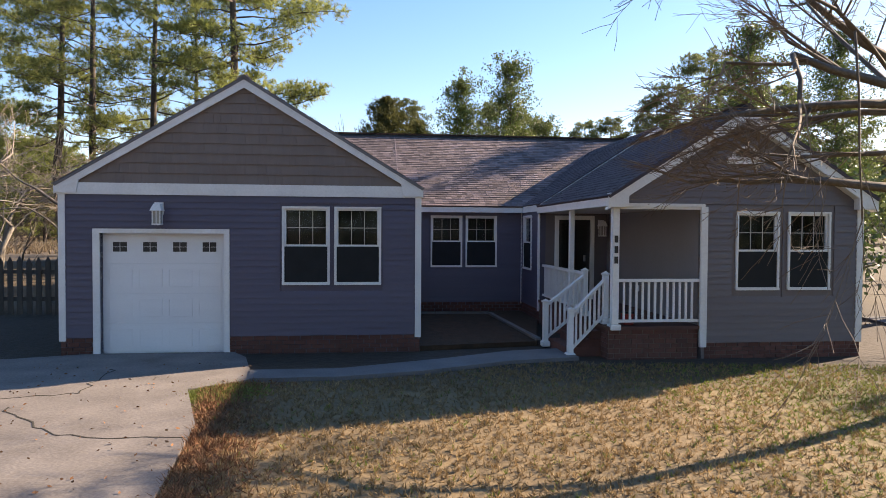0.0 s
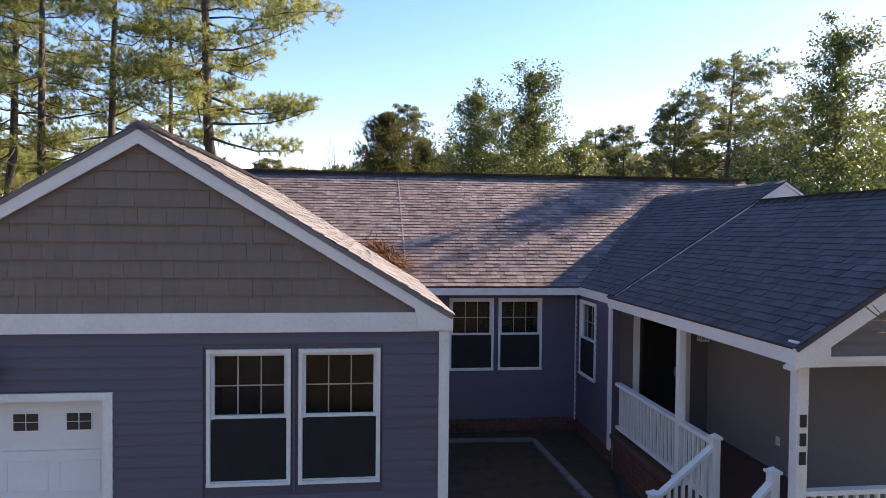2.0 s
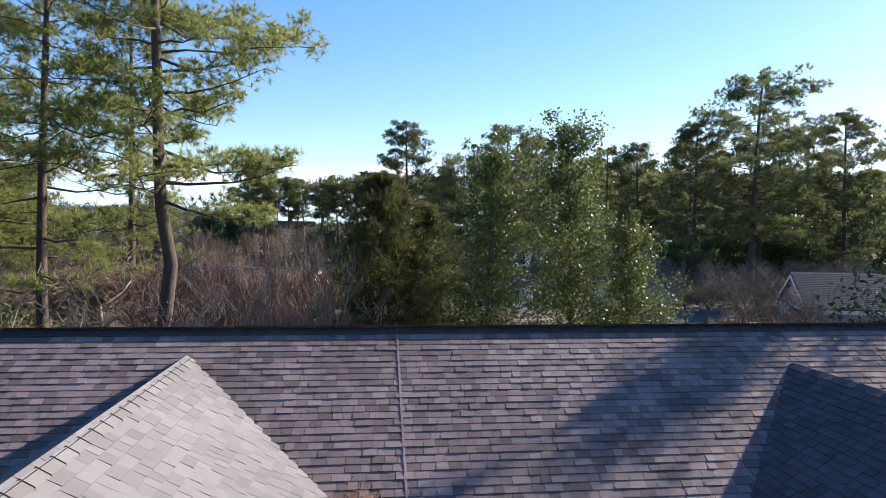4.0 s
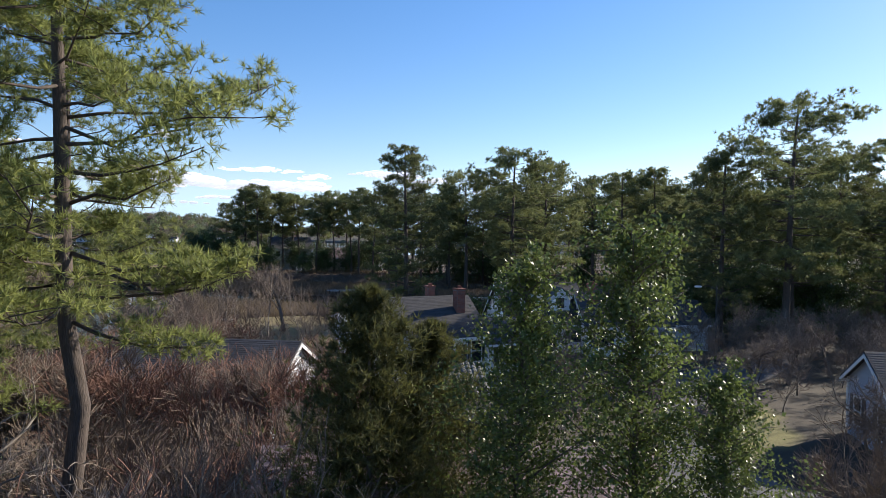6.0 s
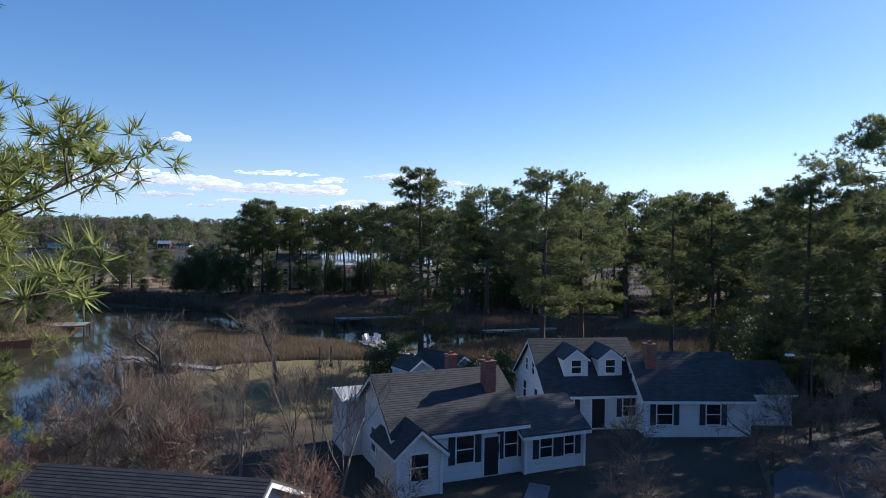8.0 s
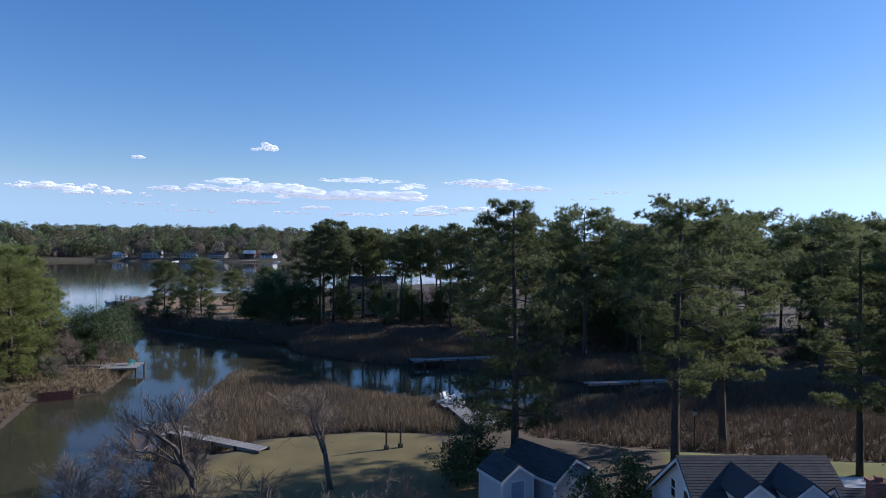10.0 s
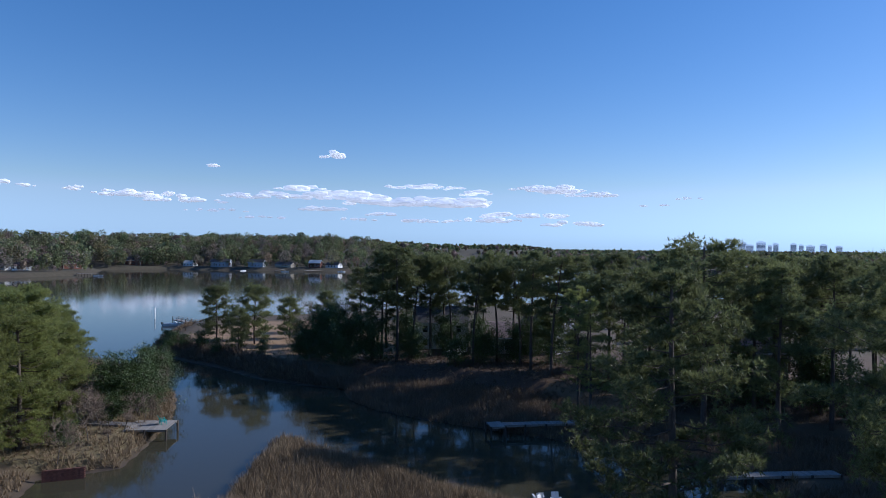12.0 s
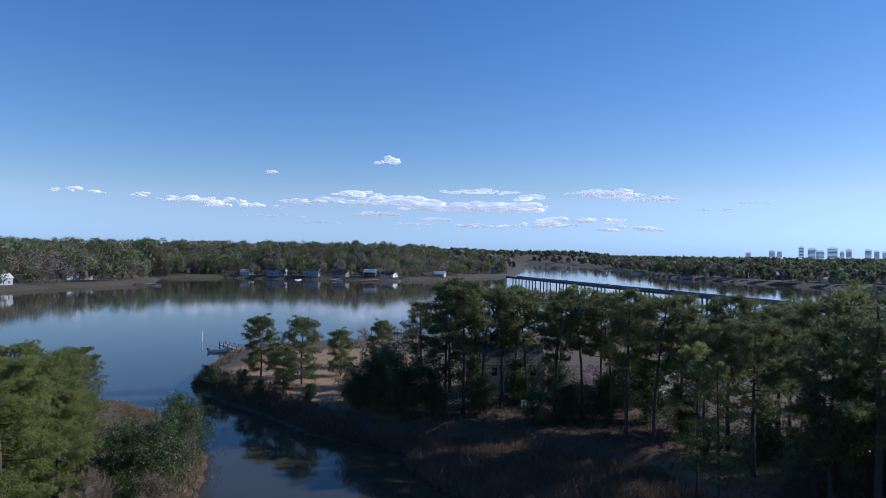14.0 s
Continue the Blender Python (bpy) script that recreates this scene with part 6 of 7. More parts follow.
def gable_house(name, label, m, w, d, hw, rise, wallmat, roofmat, category="house", over=0.3, windows=(), doors=(), chimneys=(), dormers=(), trim=True, floor=-0.4, boards_step=0.0, tiles=False):
    ob = thing(name, label, category, m)
    g = Geo().box(-w / 2, w / 2, -d / 2, d / 2, floor, hw)
    part("wall", g, wallmat, ob)
    for s in (-1, 1):
        part("gable_wall", Geo().prism([(s * w / 2, -d / 2, hw), (s * w / 2, d / 2, hw), (s * w / 2, 0, hw + rise)], (-s * 0.15, 0, 0)), wallmat, ob)
    k = rise / (d / 2)
    for s in (-1, 1):
        e = s * (d / 2 + over)
        ze = hw - over * k
        sl = part("roof_slope", Geo().prism([(-w / 2 - over, e, ze + 0.02), (w / 2 + over, e, ze + 0.02), (w / 2 + over, 0, hw + rise + 0.02), (-w / 2 - over, 0, hw + rise + 0.02)], (0, 0, 0.12)), roofmat, ob)
        ln = math.hypot(d / 2 + over, rise + over * k)
        n = int(ln / (0.3 if tiles else 0.16))
        rows = Geo()
        for i in range(n):
            t0, t1 = i / n, (i + 1) / n
            y0, y1 = e * (1 - t0), e * (1 - t1)
            z0, z1 = ze + (hw + rise - ze) * t0 + 0.14, ze + (hw + rise - ze) * t1 + 0.14
            if tiles:
                x = -w / 2 - over
                while x < w / 2 + over - 0.1:
                    rows.add([(x, y0, z0 + 0.01), (x + 0.07, y0, z0 + 0.07), (x + 0.17, y0, z0 + 0.07), (x + 0.24, y0, z0 + 0.01), (x, y1, z1), (x + 0.07, y1, z1 + 0.04), (x + 0.17, y1, z1 + 0.04), (x + 0.24, y1, z1)],
                             [(0, 1, 5, 4), (1, 2, 6, 5), (2, 3, 7, 6), (0, 3, 2, 1)])
                    x += 0.27
            else:
                x = -w / 2 - over - random.random() * 0.5
                while x < w / 2 + over:
                    x0, x1 = max(x, -w / 2 - over), min(x + 0.44, w / 2 + over)
                    rows.add([(x0, y0, z0 + 0.003), (x1, y0, z0 + 0.003), (x1, y0, z0 + 0.013), (x0, y0, z0 + 0.013), (x0, y1, z1 + 0.003), (x1, y1, z1 + 0.003)], [(0, 1, 2, 3), (3, 2, 5, 4)])
                    x += 0.45
        part("shingling", rows, roofmat, sl, kind="stuff")
        if trim:
            for q in (-1, 1):
                x = q * (w / 2 + over)
                part("rake_board", Geo().prism([(x, e, ze + 0.02), (x, 0, hw + rise + 0.02), (x, 0, hw + rise - 0.16), (x, e, ze - 0.16)], (q * 0.03, 0, 0)), WHITE, ob)
            part("fascia", Geo().box(-w / 2 - over, w / 2 + over, min(e, e + s * 0.03), max(e, e + s * 0.03), ze - 0.12, ze + 0.06), WHITE, ob)
            for q in (-1, 1):
                part("corner_board", Geo().box(q * w / 2 - 0.07, q * w / 2 + 0.07, s * d / 2 - 0.07, s * d / 2 + 0.07, floor, hw - 0.02), WHITE, ob)
    if boards_step:
        for face, ln in (("front", w), ("left", d), ("right", d)):
            pl = side_place(face, w, d)
            rows = Geo()
            z = 0.1
            while z < hw:
                block(pl, -ln / 2 + 0.08, ln / 2 - 0.08, z, z + boards_step * 0.2, 0.0, 0.018, rows)
                z += boards_step
            part("lap_siding", rows, wallmat, ob, kind="stuff")
    for face, s, z, ww, hh, sh in windows:
        plain_window(ob, side_place(face, w, d), s, z, ww, hh, sh)
    for face, s, ww, hh, mat in doors:
        pl = side_place(face, w, d)
        dr = part("door", block(pl, s - ww / 2, s + ww / 2, 0.05, hh, 0.0, 0.04), mat, ob)
        part("door_casing", block(pl, s - ww / 2 - 0.1, s - ww / 2, 0.05, hh + 0.1, 0.0, 0.05, block(pl, s + ww / 2, s + ww / 2 + 0.1, 0.05, hh + 0.1, 0.0, 0.05, block(pl, s - ww / 2, s + ww / 2, hh, hh + 0.1, 0.0, 0.05))), WHITE, dr)
    for x, y, z0, z1, cw in chimneys:
        c = part("chimney", Geo().box(x - cw / 2, x + cw / 2, y - cw / 2, y + cw / 2, z0, z1), MORTAR, ob, "red brick chimney")
        n = int((z1 - z0) / 0.085)
        for i in range(n):
            z = z0 + i * 0.085
            for s in (-1, 1):
                for j in range(2):
                    o = (j - 1) * cw / 2 + (0.04 if i % 2 else 0)
                    a, b = x + o, min(x + o + cw / 2 - 0.012, x + cw / 2)
                    part("brick", Geo().box(a, b, y + s * cw / 2 - 0.008, y + s * cw / 2 + 0.012, z, z + 0.072), CHIMNEY_BRICK, c)
                    a, b = y + o, min(y + o + cw / 2 - 0.012, y + cw / 2)
                    part("brick", Geo().box(x + s * cw / 2 - 0.008, x + s * cw / 2 + 0.012, a, b, z, z + 0.072), CHIMNEY_BRICK, c)
        part("chimney_cap", Geo().box(x - cw / 2 - 0.05, x + cw / 2 + 0.05, y - cw / 2 - 0.05, y + cw / 2 + 0.05, z1, z1 + 0.12).box(x - 0.12, x + 0.12, y - 0.12, y + 0.12, z1 + 0.12, z1 + 0.3), CHIMNEY_BRICK, c)
    for x, y, dw, zf, zt in dormers:
        zb = hw + rise - k * abs(y)
        dm = part("dormer", Geo().prism([(x - dw / 2, y, zb - 0.3), (x + dw / 2, y, zb - 0.3), (x + dw / 2, y, zf), (x, y, zt), (x - dw / 2, y, zf)], (0, abs(y) * 0.9, 0)), wallmat, ob, "white gabled dormer")
        for s in (-1, 1):
            part("dormer_roof", Geo().prism([(x + s * (dw / 2 + 0.12), y - 0.15, zf - 0.06), (x, y - 0.15, zt + 0.04), (x, 0.0, zt + 0.04), (x + s * (dw / 2 + 0.12), 0.0, zf - 0.06)], (0, 0, 0.1)), roofmat, dm)
            part("dormer_rake", Geo().prism([(x + s * (dw / 2 + 0.12), y - 0.17, zf - 0.06), (x, y - 0.17, zt + 0.04), (x, y - 0.17, zt - 0.1), (x + s * (dw / 2 + 0.12), y - 0.17, zf - 0.2)], (0, 0.02, 0)), WHITE, dm)
        pl = lambda s_, z_, o_=0.0, yy=y: Vector((s_, yy - o_, z_))
        plain_window(ob, pl, x, zb + 0.35, 0.66, zf - zb - 0.45)
    return ob


SH = True
# low grey building right behind the house
gable_house("garden_house", "low grey outbuilding with a brown tiled roof behind the trees", pose(-0.6, 34.9, 0, 0, 0, 1), 10.2, 5.0, 2.75, 1.1, HOUSE_BEIGE, SHINGLE_BROWN,
            windows=[("front", -3.3, 1.2, 0.8, 1.2, False), ("front", 0.4, 1.2, 0.8, 1.2, False), ("front", 3.4, 1.2, 0.8, 1.2, False)])
# dark-roofed house with a white gable
gable_house("dark_roof_house", "house with a dark shingle roof and white gable among bare shrubs", pose(-12.4, 50.1, 0.2, 0, 0, -8), 8.4, 7.0, 2.5, 1.7, HOUSE_WHITE, ROOF_DARK, boards_step=0.16,
            windows=[("right", -1.2, 0.9, 0.8, 1.2, False)])
# small tiled outbuilding
gable_house("tiled_shed", "small shed under grey barrel-tile roof", pose(-0.6, 49.9, 0.2, 0, 0, 8), 2.9, 5.6, 2.1, 1.0, HOUSE_BEIGE, TILE, category="shed", tiles=True, trim=False, over=0.2)
gable_house("tiled_porch", "low tiled lean-to before the shed", pose(0.1, 46.2, 0.2, 0, 0, 8), 1.5, 1.8, 1.3, 0.35, HOUSE_BEIGE, TILE, category="shed", tiles=True, trim=False, over=0.15)
# white cottage
gable_house("white_cottage", "white clapboard cottage with charcoal roof and dark shutters", pose(-2.6, 64.6, 0.25, 0, 0, 24), 7.4, 7.0, 2.75, 2.3, HOUSE_WHITE, ROOF_DARK, boards_step=0.16,
            windows=[("front", 0.2, 0.9, 1.0, 1.4, SH), ("front", 2.95, 0.9, 0.75, 1.4, SH), ("right", 0.5, 0.9, 0.9, 1.3, False), ("left", 0.0, 0.9, 0.9, 1.3, False)],
            doors=[("front", 1.75, 0.85, 2.1, BLACK)], chimneys=[(1.26, 0.86, 4.0, 5.75, 0.55), (2.6, -1.4, 3.6, 5.7, 0.65)])
gable_house("cottage_wing", "lower white side wing of the cottage with shuttered windows", pose(3.1, 65.3, 0.25, 0, 0, 24), 3.8, 4.6, 2.2, 1.3, HOUSE_WHITE, ROOF_DARK, boards_step=0.16,
            windows=[("front", -0.6, 0.8, 0.75, 1.1, SH), ("front", 0.9, 0.8, 0.6, 1.1, SH)])
gable_house("cottage_entry", "small white gabled entry of the cottage", pose(-3.95, 60.6, 0.25, 0, 0, 114), 3.4, 2.3, 2.3, 1.0, HOUSE_WHITE, ROOF_DARK, boards_step=0.16,
            windows=[("left", 0.0, 0.8, 0.9, 1.3, False), ("front", 0.6, 0.8, 0.7, 1.2, False)])
# low block added behind the cottage to carry a pale, nearly flat roof
gable_house("sun_porch", "low flat block with a pale roof behind the cottage", pose(-5.6, 67.6, 0.25, 0, 0, 24), 6.4, 3.2, 3.2, 0.35, HOUSE_WHITE, ROOF_PALE, category="porch", trim=False)
# cape house with two dormers, and its neighbour
gable_house("cape_house", "white cape house with a dark roof and two dormers", pose(7.5, 75.4, 0.3, 0, 0, 9), 7.0, 8.4, 2.4, 2.95, HOUSE_WHITE, ROOF_DARK, boards_step=0.2,
            windows=[("left", -1.1, 3.0, 0.6, 0.9, False), ("left", 0.6, 3.0, 0.6, 0.9, False), ("left", -1.6, 0.8, 0.8, 1.3, False), ("left", 1.4, 0.8, 0.8, 1.3, False), ("front", -2.2, 0.8, 0.9, 1.3, SH), ("front", 2.2, 0.8, 0.9, 1.3, SH)],
            doors=[("front", 0.0, 0.9, 2.1, BLACK)], dormers=[(-1.2, -3.1, 1.7, 4.5, 5.15), (1.25, -3.1, 1.7, 4.5, 5.15)])
gable_house("white_house", "white house with a dark roof and pinkish brick chimney", pose(14.1, 73.2, 0.3, 0, 0, 3), 6.8, 7.0, 2.5, 2.3, HOUSE_WHITE, ROOF_DARK, boards_step=0.2,
            windows=[("left", 0.4, 2.7, 0.5, 0.8, False), ("front", -2.2, 0.8, 1.0, 1.3, SH), ("front", 1.0, 0.8, 0.9, 1.3, SH)], chimneys=[(-2.4, -1.1, 3.6, 5.55, 0.7)])
gable_house("white_annex", "white annex with a pale roof beside the house", pose(19.4, 75.2, 0.3, 0, 0, 3), 4.6, 5.0, 2.3, 1.6, HOUSE_WHITE, ROOF_DARK, boards_step=0.2)
gable_house("garage_shed", "pale flat-roofed carport behind the houses", pose(15.2, 80.0, 0.3, 0, 0, 2), 5.2, 3.4, 2.4, 0.25, HOUSE_WHITE, ROOF_PALE, category="shed", trim=False)
gable_house("garden_shed", "small white shed with a dark gable roof", pose(-5.0, 81.2, 0.2, 0, 0, -55), 2.5, 2.2, 2.15, 0.75, HOUSE_WHITE, ROOF_DARK, category="shed", over=0.15, doors=[("right", 0.0, 0.9, 1.9, HOUSE_GREY)])
gable_house("workshop", "grey clapboard workshop with a dark gable roof", pose(-2.5, 83.2, 0.2, 0, 0, -45), 4.6, 3.4, 2.0, 1.0, HOUSE_GREY, ROOF_DARK, category="shed", over=0.2, boards_step=0.16)
# grey house by the side road
gable_house("grey_house", "pale grey house with shuttered windows beside the road", pose(22.6, 45.8, 0.2, 0, 0, -12), 8.0, 5.0, 2.9, 1.5, HOUSE_GREY, ROOF_DARK, boards_step=0.16,
            windows=[("left", -1.3, 0.8, 0.8, 1.3, SH), ("left", 1.3, 0.8, 0.8, 1.3, SH), ("front", -2.0, 0.8, 0.9, 1.3, SH), ("front", 1.6, 0.8, 0.9, 1.3, SH)])
# houses on the far bank
gable_house("bank_house", "two-storey white house among the bank's pines", pose(-37.5, 177.5, 1.5, 0, 0, 20), 9.5, 8.0, 5.0, 2.6, HOUSE_WHITE, ROOF_DARK,
            windows=[("front", s, z, 0.9, 1.2, False) for s in (-3.2, 0.0, 3.0) for z in (0.8, 3.2)] + [("right", 0.0, 3.2, 0.9, 1.2, False)], chimneys=[(-1, 0, 6.5, 8.9, 0.8)])
gable_house("bank_house", "tan low house with a brown roof among pines", pose(-23.5, 176, 1.5, 0, 0, 10), 12.0, 8.0, 3.0, 2.2, HOUSE_BEIGE, SHINGLE_BROWN, windows=[("front", s, 0.8, 1.1, 1.3, False) for s in (-4, -1, 2, 4.5)])
gable_house("bank_house", "cream house with a sunlit gable among pines", pose(-17.5, 178.0, 1.5, 0, 0, -30), 8.5, 7.0, 4.2, 2.2, HOUSE_WHITE, ROOF_DARK, windows=[("right", 0, 3.2, 0.8, 1.0, False), ("front", -2, 0.9, 1, 1.2, False), ("front", 2, 0.9, 1, 1.2, False)])
gable_house("bank_house", "brown-roofed house in the wood", pose(12.0, 160, 1.5, 0, 0, 15), 10.0, 8.0, 4.5, 2.6, HOUSE_BEIGE, SHINGLE_BROWN, windows=[("front", s, 1.0, 1.0, 1.3, False) for s in (-3, 0, 3)])
gable_house("bank_house", "pale-roofed house on the point", pose(-50, 224, 1.5, 0, 0, 5), 11.0, 8.0, 3.0, 2.4, HOUSE_WHITE, ROOF_PALE, windows=[("front", s, 0.9, 1.1, 1.3, False) for s in (-3, 0, 3)])
lone("retaining_wall", Geo().prism([(-33.2, 165.2, 1.0), (-31.6, 166.6, 1.0), (-31.2, 172.5, 1.0), (-31.6, 172.6, 1.0), (-32.0, 166.9, 1.0), (-33.4, 165.6, 1.0)], (0, 0, 1.7)), HOUSE_WHITE, "low white garden wall among the pines", "wall")
bank_wall = thing("brick_bank_wall", "low weathered brick retaining wall on the creek bank", "wall", pose(-55.2, 103.4, -0.7, 0, 0, 35))
for r in range(12):
    for i in range(16):
        o = i * 0.21 + (0.1 if r % 2 else 0.0)
        part("brick", Geo().box(o, o + 0.198, -0.1 + 0.01 * (i % 2), 0.1, r * 0.085, r * 0.085 + 0.075), BRICK, bank_wall)
far_house_at = [(-363, 574, 0), (-300, 578, 10), (-277, 586, -8), (-251, 592, 5), (-236, 597, -12), (-333, 575, 14), (-203, 636, 0), (-392, 470, 60), (-385, 415, 70), (-375, 352, 80),
                (13, 806, 10), (63, 800, -15), (122, 700, 20), (138, 713, 0), (166, 690, 12), (95, 760, 5), (-40, 960, 0), (-180, 770, 30), (190, 640, -10), (-410, 560, 25)]
for i, (x, y, r) in enumerate(far_house_at):
    z = float(height(np.array([x]), np.array([y]))[0])
    w = 10 + 3 * (i % 3)
    gable_house("shore_house", "distant waterfront house" + (" with a dark roof" if i % 3 else " with a pale roof"), pose(x, y, z, 0, 0, r), w, 7, 2.6 + 1.8 * (i % 2), 2.2, (HOUSE_WHITE, HOUSE_GREY, HOUSE_BEIGE, BRICK)[i % 4], (ROOF_PALE, ROOF_DARK, ROOF_DARK)[i % 3],
                windows=[("front", s, 0.9, 1.2, 1.3, False) for s in (-3, 0, 3)], over=0.5)


# docks
def dock(name, label, a, b, width, z, rail=False, every=2.4):
    a, b = Vector((*a, z)), Vector((*b, z))
    d = (b - a)
    ln = d.length
    f = d.normalized()
    s = Vector((-f.y, f.x, 0)) * width / 2
    ob = thing(name, label, "dock")
    n = min(90, int(ln / 0.24))
    for i in range(n):
        p, q = a + f * (i * ln / n + 0.012), a + f * ((i + 1) * ln / n - 0.012)
        e = random.uniform(-0.03, 0.03)
        part("plank", Geo().prism([p - s * (1 + e), q - s * (1 + e), q + s * (1 - e), p + s * (1 - e)], (0, 0, 0.05)), WOOD_GREY, ob)
    for k in (-1, 1):
        part("stringer", Geo().prism([a + s * k * 0.8, b + s * k * 0.8, b + s * k * 0.9, a + s * k * 0.9], (0, 0, -0.2)), WOOD_GREY, ob)
        m = max(2, int(ln / every) + 1)
        for i in range(m):
            p = a + f * (ln * i / (m - 1)) + s * k
            part("piling", Geo().tube([(p.x, p.y, -2.4), (p.x, p.y, z + (0.9 if rail else 0.06))], [0.12, 0.11], 8), WOOD_DARK, ob)
    if rail:
        for k in (-1, 1):
            part("hand_rail", Geo().prism([a + s * k * 1.0 + Vector((0, 0, 0.85)), b + s * k + Vector((0, 0, 0.85)), b + s * k * 1.12 + Vector((0, 0, 0.85)), a + s * k * 1.12 + Vector((0, 0, 0.85))], (0, 0, 0.06)), WOOD_GREY, ob)
    return ob


dock("dock", "weathered grey plank walkway to the creek platform", (-62.5, 117.6), (-57.6, 118.2), 1.3, 0.40)
dock("dock", "weathered grey plank platform over the creek", (-57.6, 117.6), (-53.4, 119.0), 4.0, 0.42, every=2.0)
dock("dock", "sun-bleached plank walkway from lawn to boat lift", (-23.9, 88.8), (-33.0, 92.1), 1.15, 0.40)
dock("dock", "small weathered platform at the walkway's end", (-33.0, 92.2), (-36.2, 93.2), 3.0, 0.42, every=1.6)
dock("dock", "grey plank dock with boats among the reeds", (-7.9, 97.8), (-11.0, 104.9), 1.7, 0.38)
dock("dock", "square float at the end of the dock", (-10.6, 104.6), (-12.0, 107.6), 3.0, 0.36, every=1.6)
dock("dock", "narrow plank footbridge across the marsh", (-18.4, 129.4), (-9.4, 133.0), 1.3, 0.40)
dock("dock", "dark platform of the marsh footbridge", (-19.9, 128.6), (-18.4, 129.3), 2.2, 0.42, every=1.6)
dock("dock", "plank dock in shade among the marsh reeds", (2.5, 118.0), (13.0, 121.5), 1.2, 0.3)
dock("dock", "long dock with railings off the point", (-104, 201), (-117.5, 209.5), 1.6, 0.5, rail=True)
dock("dock", "long dock with pilings off the point's far side", (-70, 246), (-97, 255), 1.8, 0.5, rail=True)
dock("dock", "low dock off the point's far side", (-72, 228), (-91, 233), 1.5, 0.4, rail=True)
dock("dock", "distant dock on the far shore", (-352, 432), (-330, 430), 2.2, 0.6)
dock("dock", "distant dock on the far shore", (-272, 574), (-268, 552), 2.5, 0.6)
dock("dock", "distant dock on the far shore", (-240, 582), (-246, 560), 2.5, 0.6)


def lounge_chair(m, mat, label):
    ob = thing("garden_chair", label, "chair", m)
    for i in range(5):
        part("back_slat", Geo().prism([(-0.28 + i * 0.115, 0.22, 0.30), (-0.18 + i * 0.115, 0.22, 0.30), (-0.18 + i * 0.115, 0.48, 0.95), (-0.28 + i * 0.115, 0.48, 0.95)], (0, -0.03, 0.01)), mat, ob)
    for i in range(4):
        part("seat_slat", Geo().box(-0.29, 0.29, -0.32 + i * 0.14, -0.20 + i * 0.14, 0.36 - i * 0.025, 0.39 - i * 0.025), mat, ob)
    for s in (-1, 1):
        part("arm", Geo().box(s * 0.36 - 0.07, s * 0.36 + 0.07, -0.36, 0.30, 0.56, 0.59), mat, ob)
        part("leg", Geo().box(s * 0.33 - 0.025, s * 0.33 + 0.025, -0.34, -0.26, 0, 0.56), mat, ob)
        part("leg", Geo().box(s * 0.33 - 0.025, s * 0.33 + 0.025, 0.18, 0.26, 0, 0.56), mat, ob)
    return ob


lounge_chair(pose(-54.6, 119.0, 0.47, 0, 0, 140), TEAL, "bright teal plastic chair on the creek platform")
white_chair = lounge_chair(pose(-11.0, 106.9, 0.41, 0, 0, 20), BOAT_WHITE, "white plastic deck chair on the float")
for x, y, r in ((-11.9, 106.2, 70), (-12.4, 107.2, 200), (-10.9, 105.8, 320)):
    tagged(copy_thing(white_chair, pose(x, y, 0.41, 0, 0, r)), group="deck chairs on the float")
tagged(white_chair, group="deck chairs on the float")


def boat(m, ln, label, console=True):
    ob = thing("motor_boat", label, "boat", m)
    g, n = Geo(), 9
    sec = []
    for i in range(n):
        t = i / (n - 1)
        w = 0.9 * (1 - max(0, (t - 0.45) / 0.55) ** 2.2) + 0.02
        x = (t - 0.5) * ln
        rise = 0.25 * t ** 3
        sec.append([(x, -w, 0.75 + rise), (x, -w * 0.8, 0.15 + rise), (x, 0, rise * 1.2), (x, w * 0.8, 0.15 + rise), (x, w, 0.75 + rise), (x, w * 0.86, 0.75 + rise), (x, w * 0.75, 0.35 + rise), (x, -w * 0.75, 0.35 + rise), (x, -w * 0.86, 0.75 + rise)])
    k = 9
    fs = [(i * k + j, i * k + (j + 1) % k, (i + 1) * k + (j + 1) % k, (i + 1) * k + j) for i in range(n - 1) for j in range(k)]
    g.add([p for s in sec for p in s], fs + [tuple(range(k))[::-1]])
    part("hull", g, BOAT_WHITE, ob)
    if console:
        part("console", Geo().box(-0.4, 0.2, -0.35, 0.35, 0.35, 1.25, bevel=0.05), BOAT_WHITE, ob)
        part("windscreen", Geo().prism([(0.2, -0.33, 1.2), (0.2, 0.33, 1.2), (0.02, 0.3, 1.6), (0.02, -0.3, 1.6)], (0.015, 0, 0.01)), GLASS, ob)
        part("seat", Geo().box(-1.3, -0.8, -0.5, 0.5, 0.35, 0.8, bevel=0.05), BOAT_WHITE, ob)
    part("outboard", Geo().box(-ln / 2 - 0.4, -ln / 2 + 0.05, -0.2, 0.2, 0.5, 1.15, bevel=0.08).box(-ln / 2 - 0.2, -ln / 2 - 0.05, -0.08, 0.08, -0.4, 0.5), BLACK, ob)
    return ob


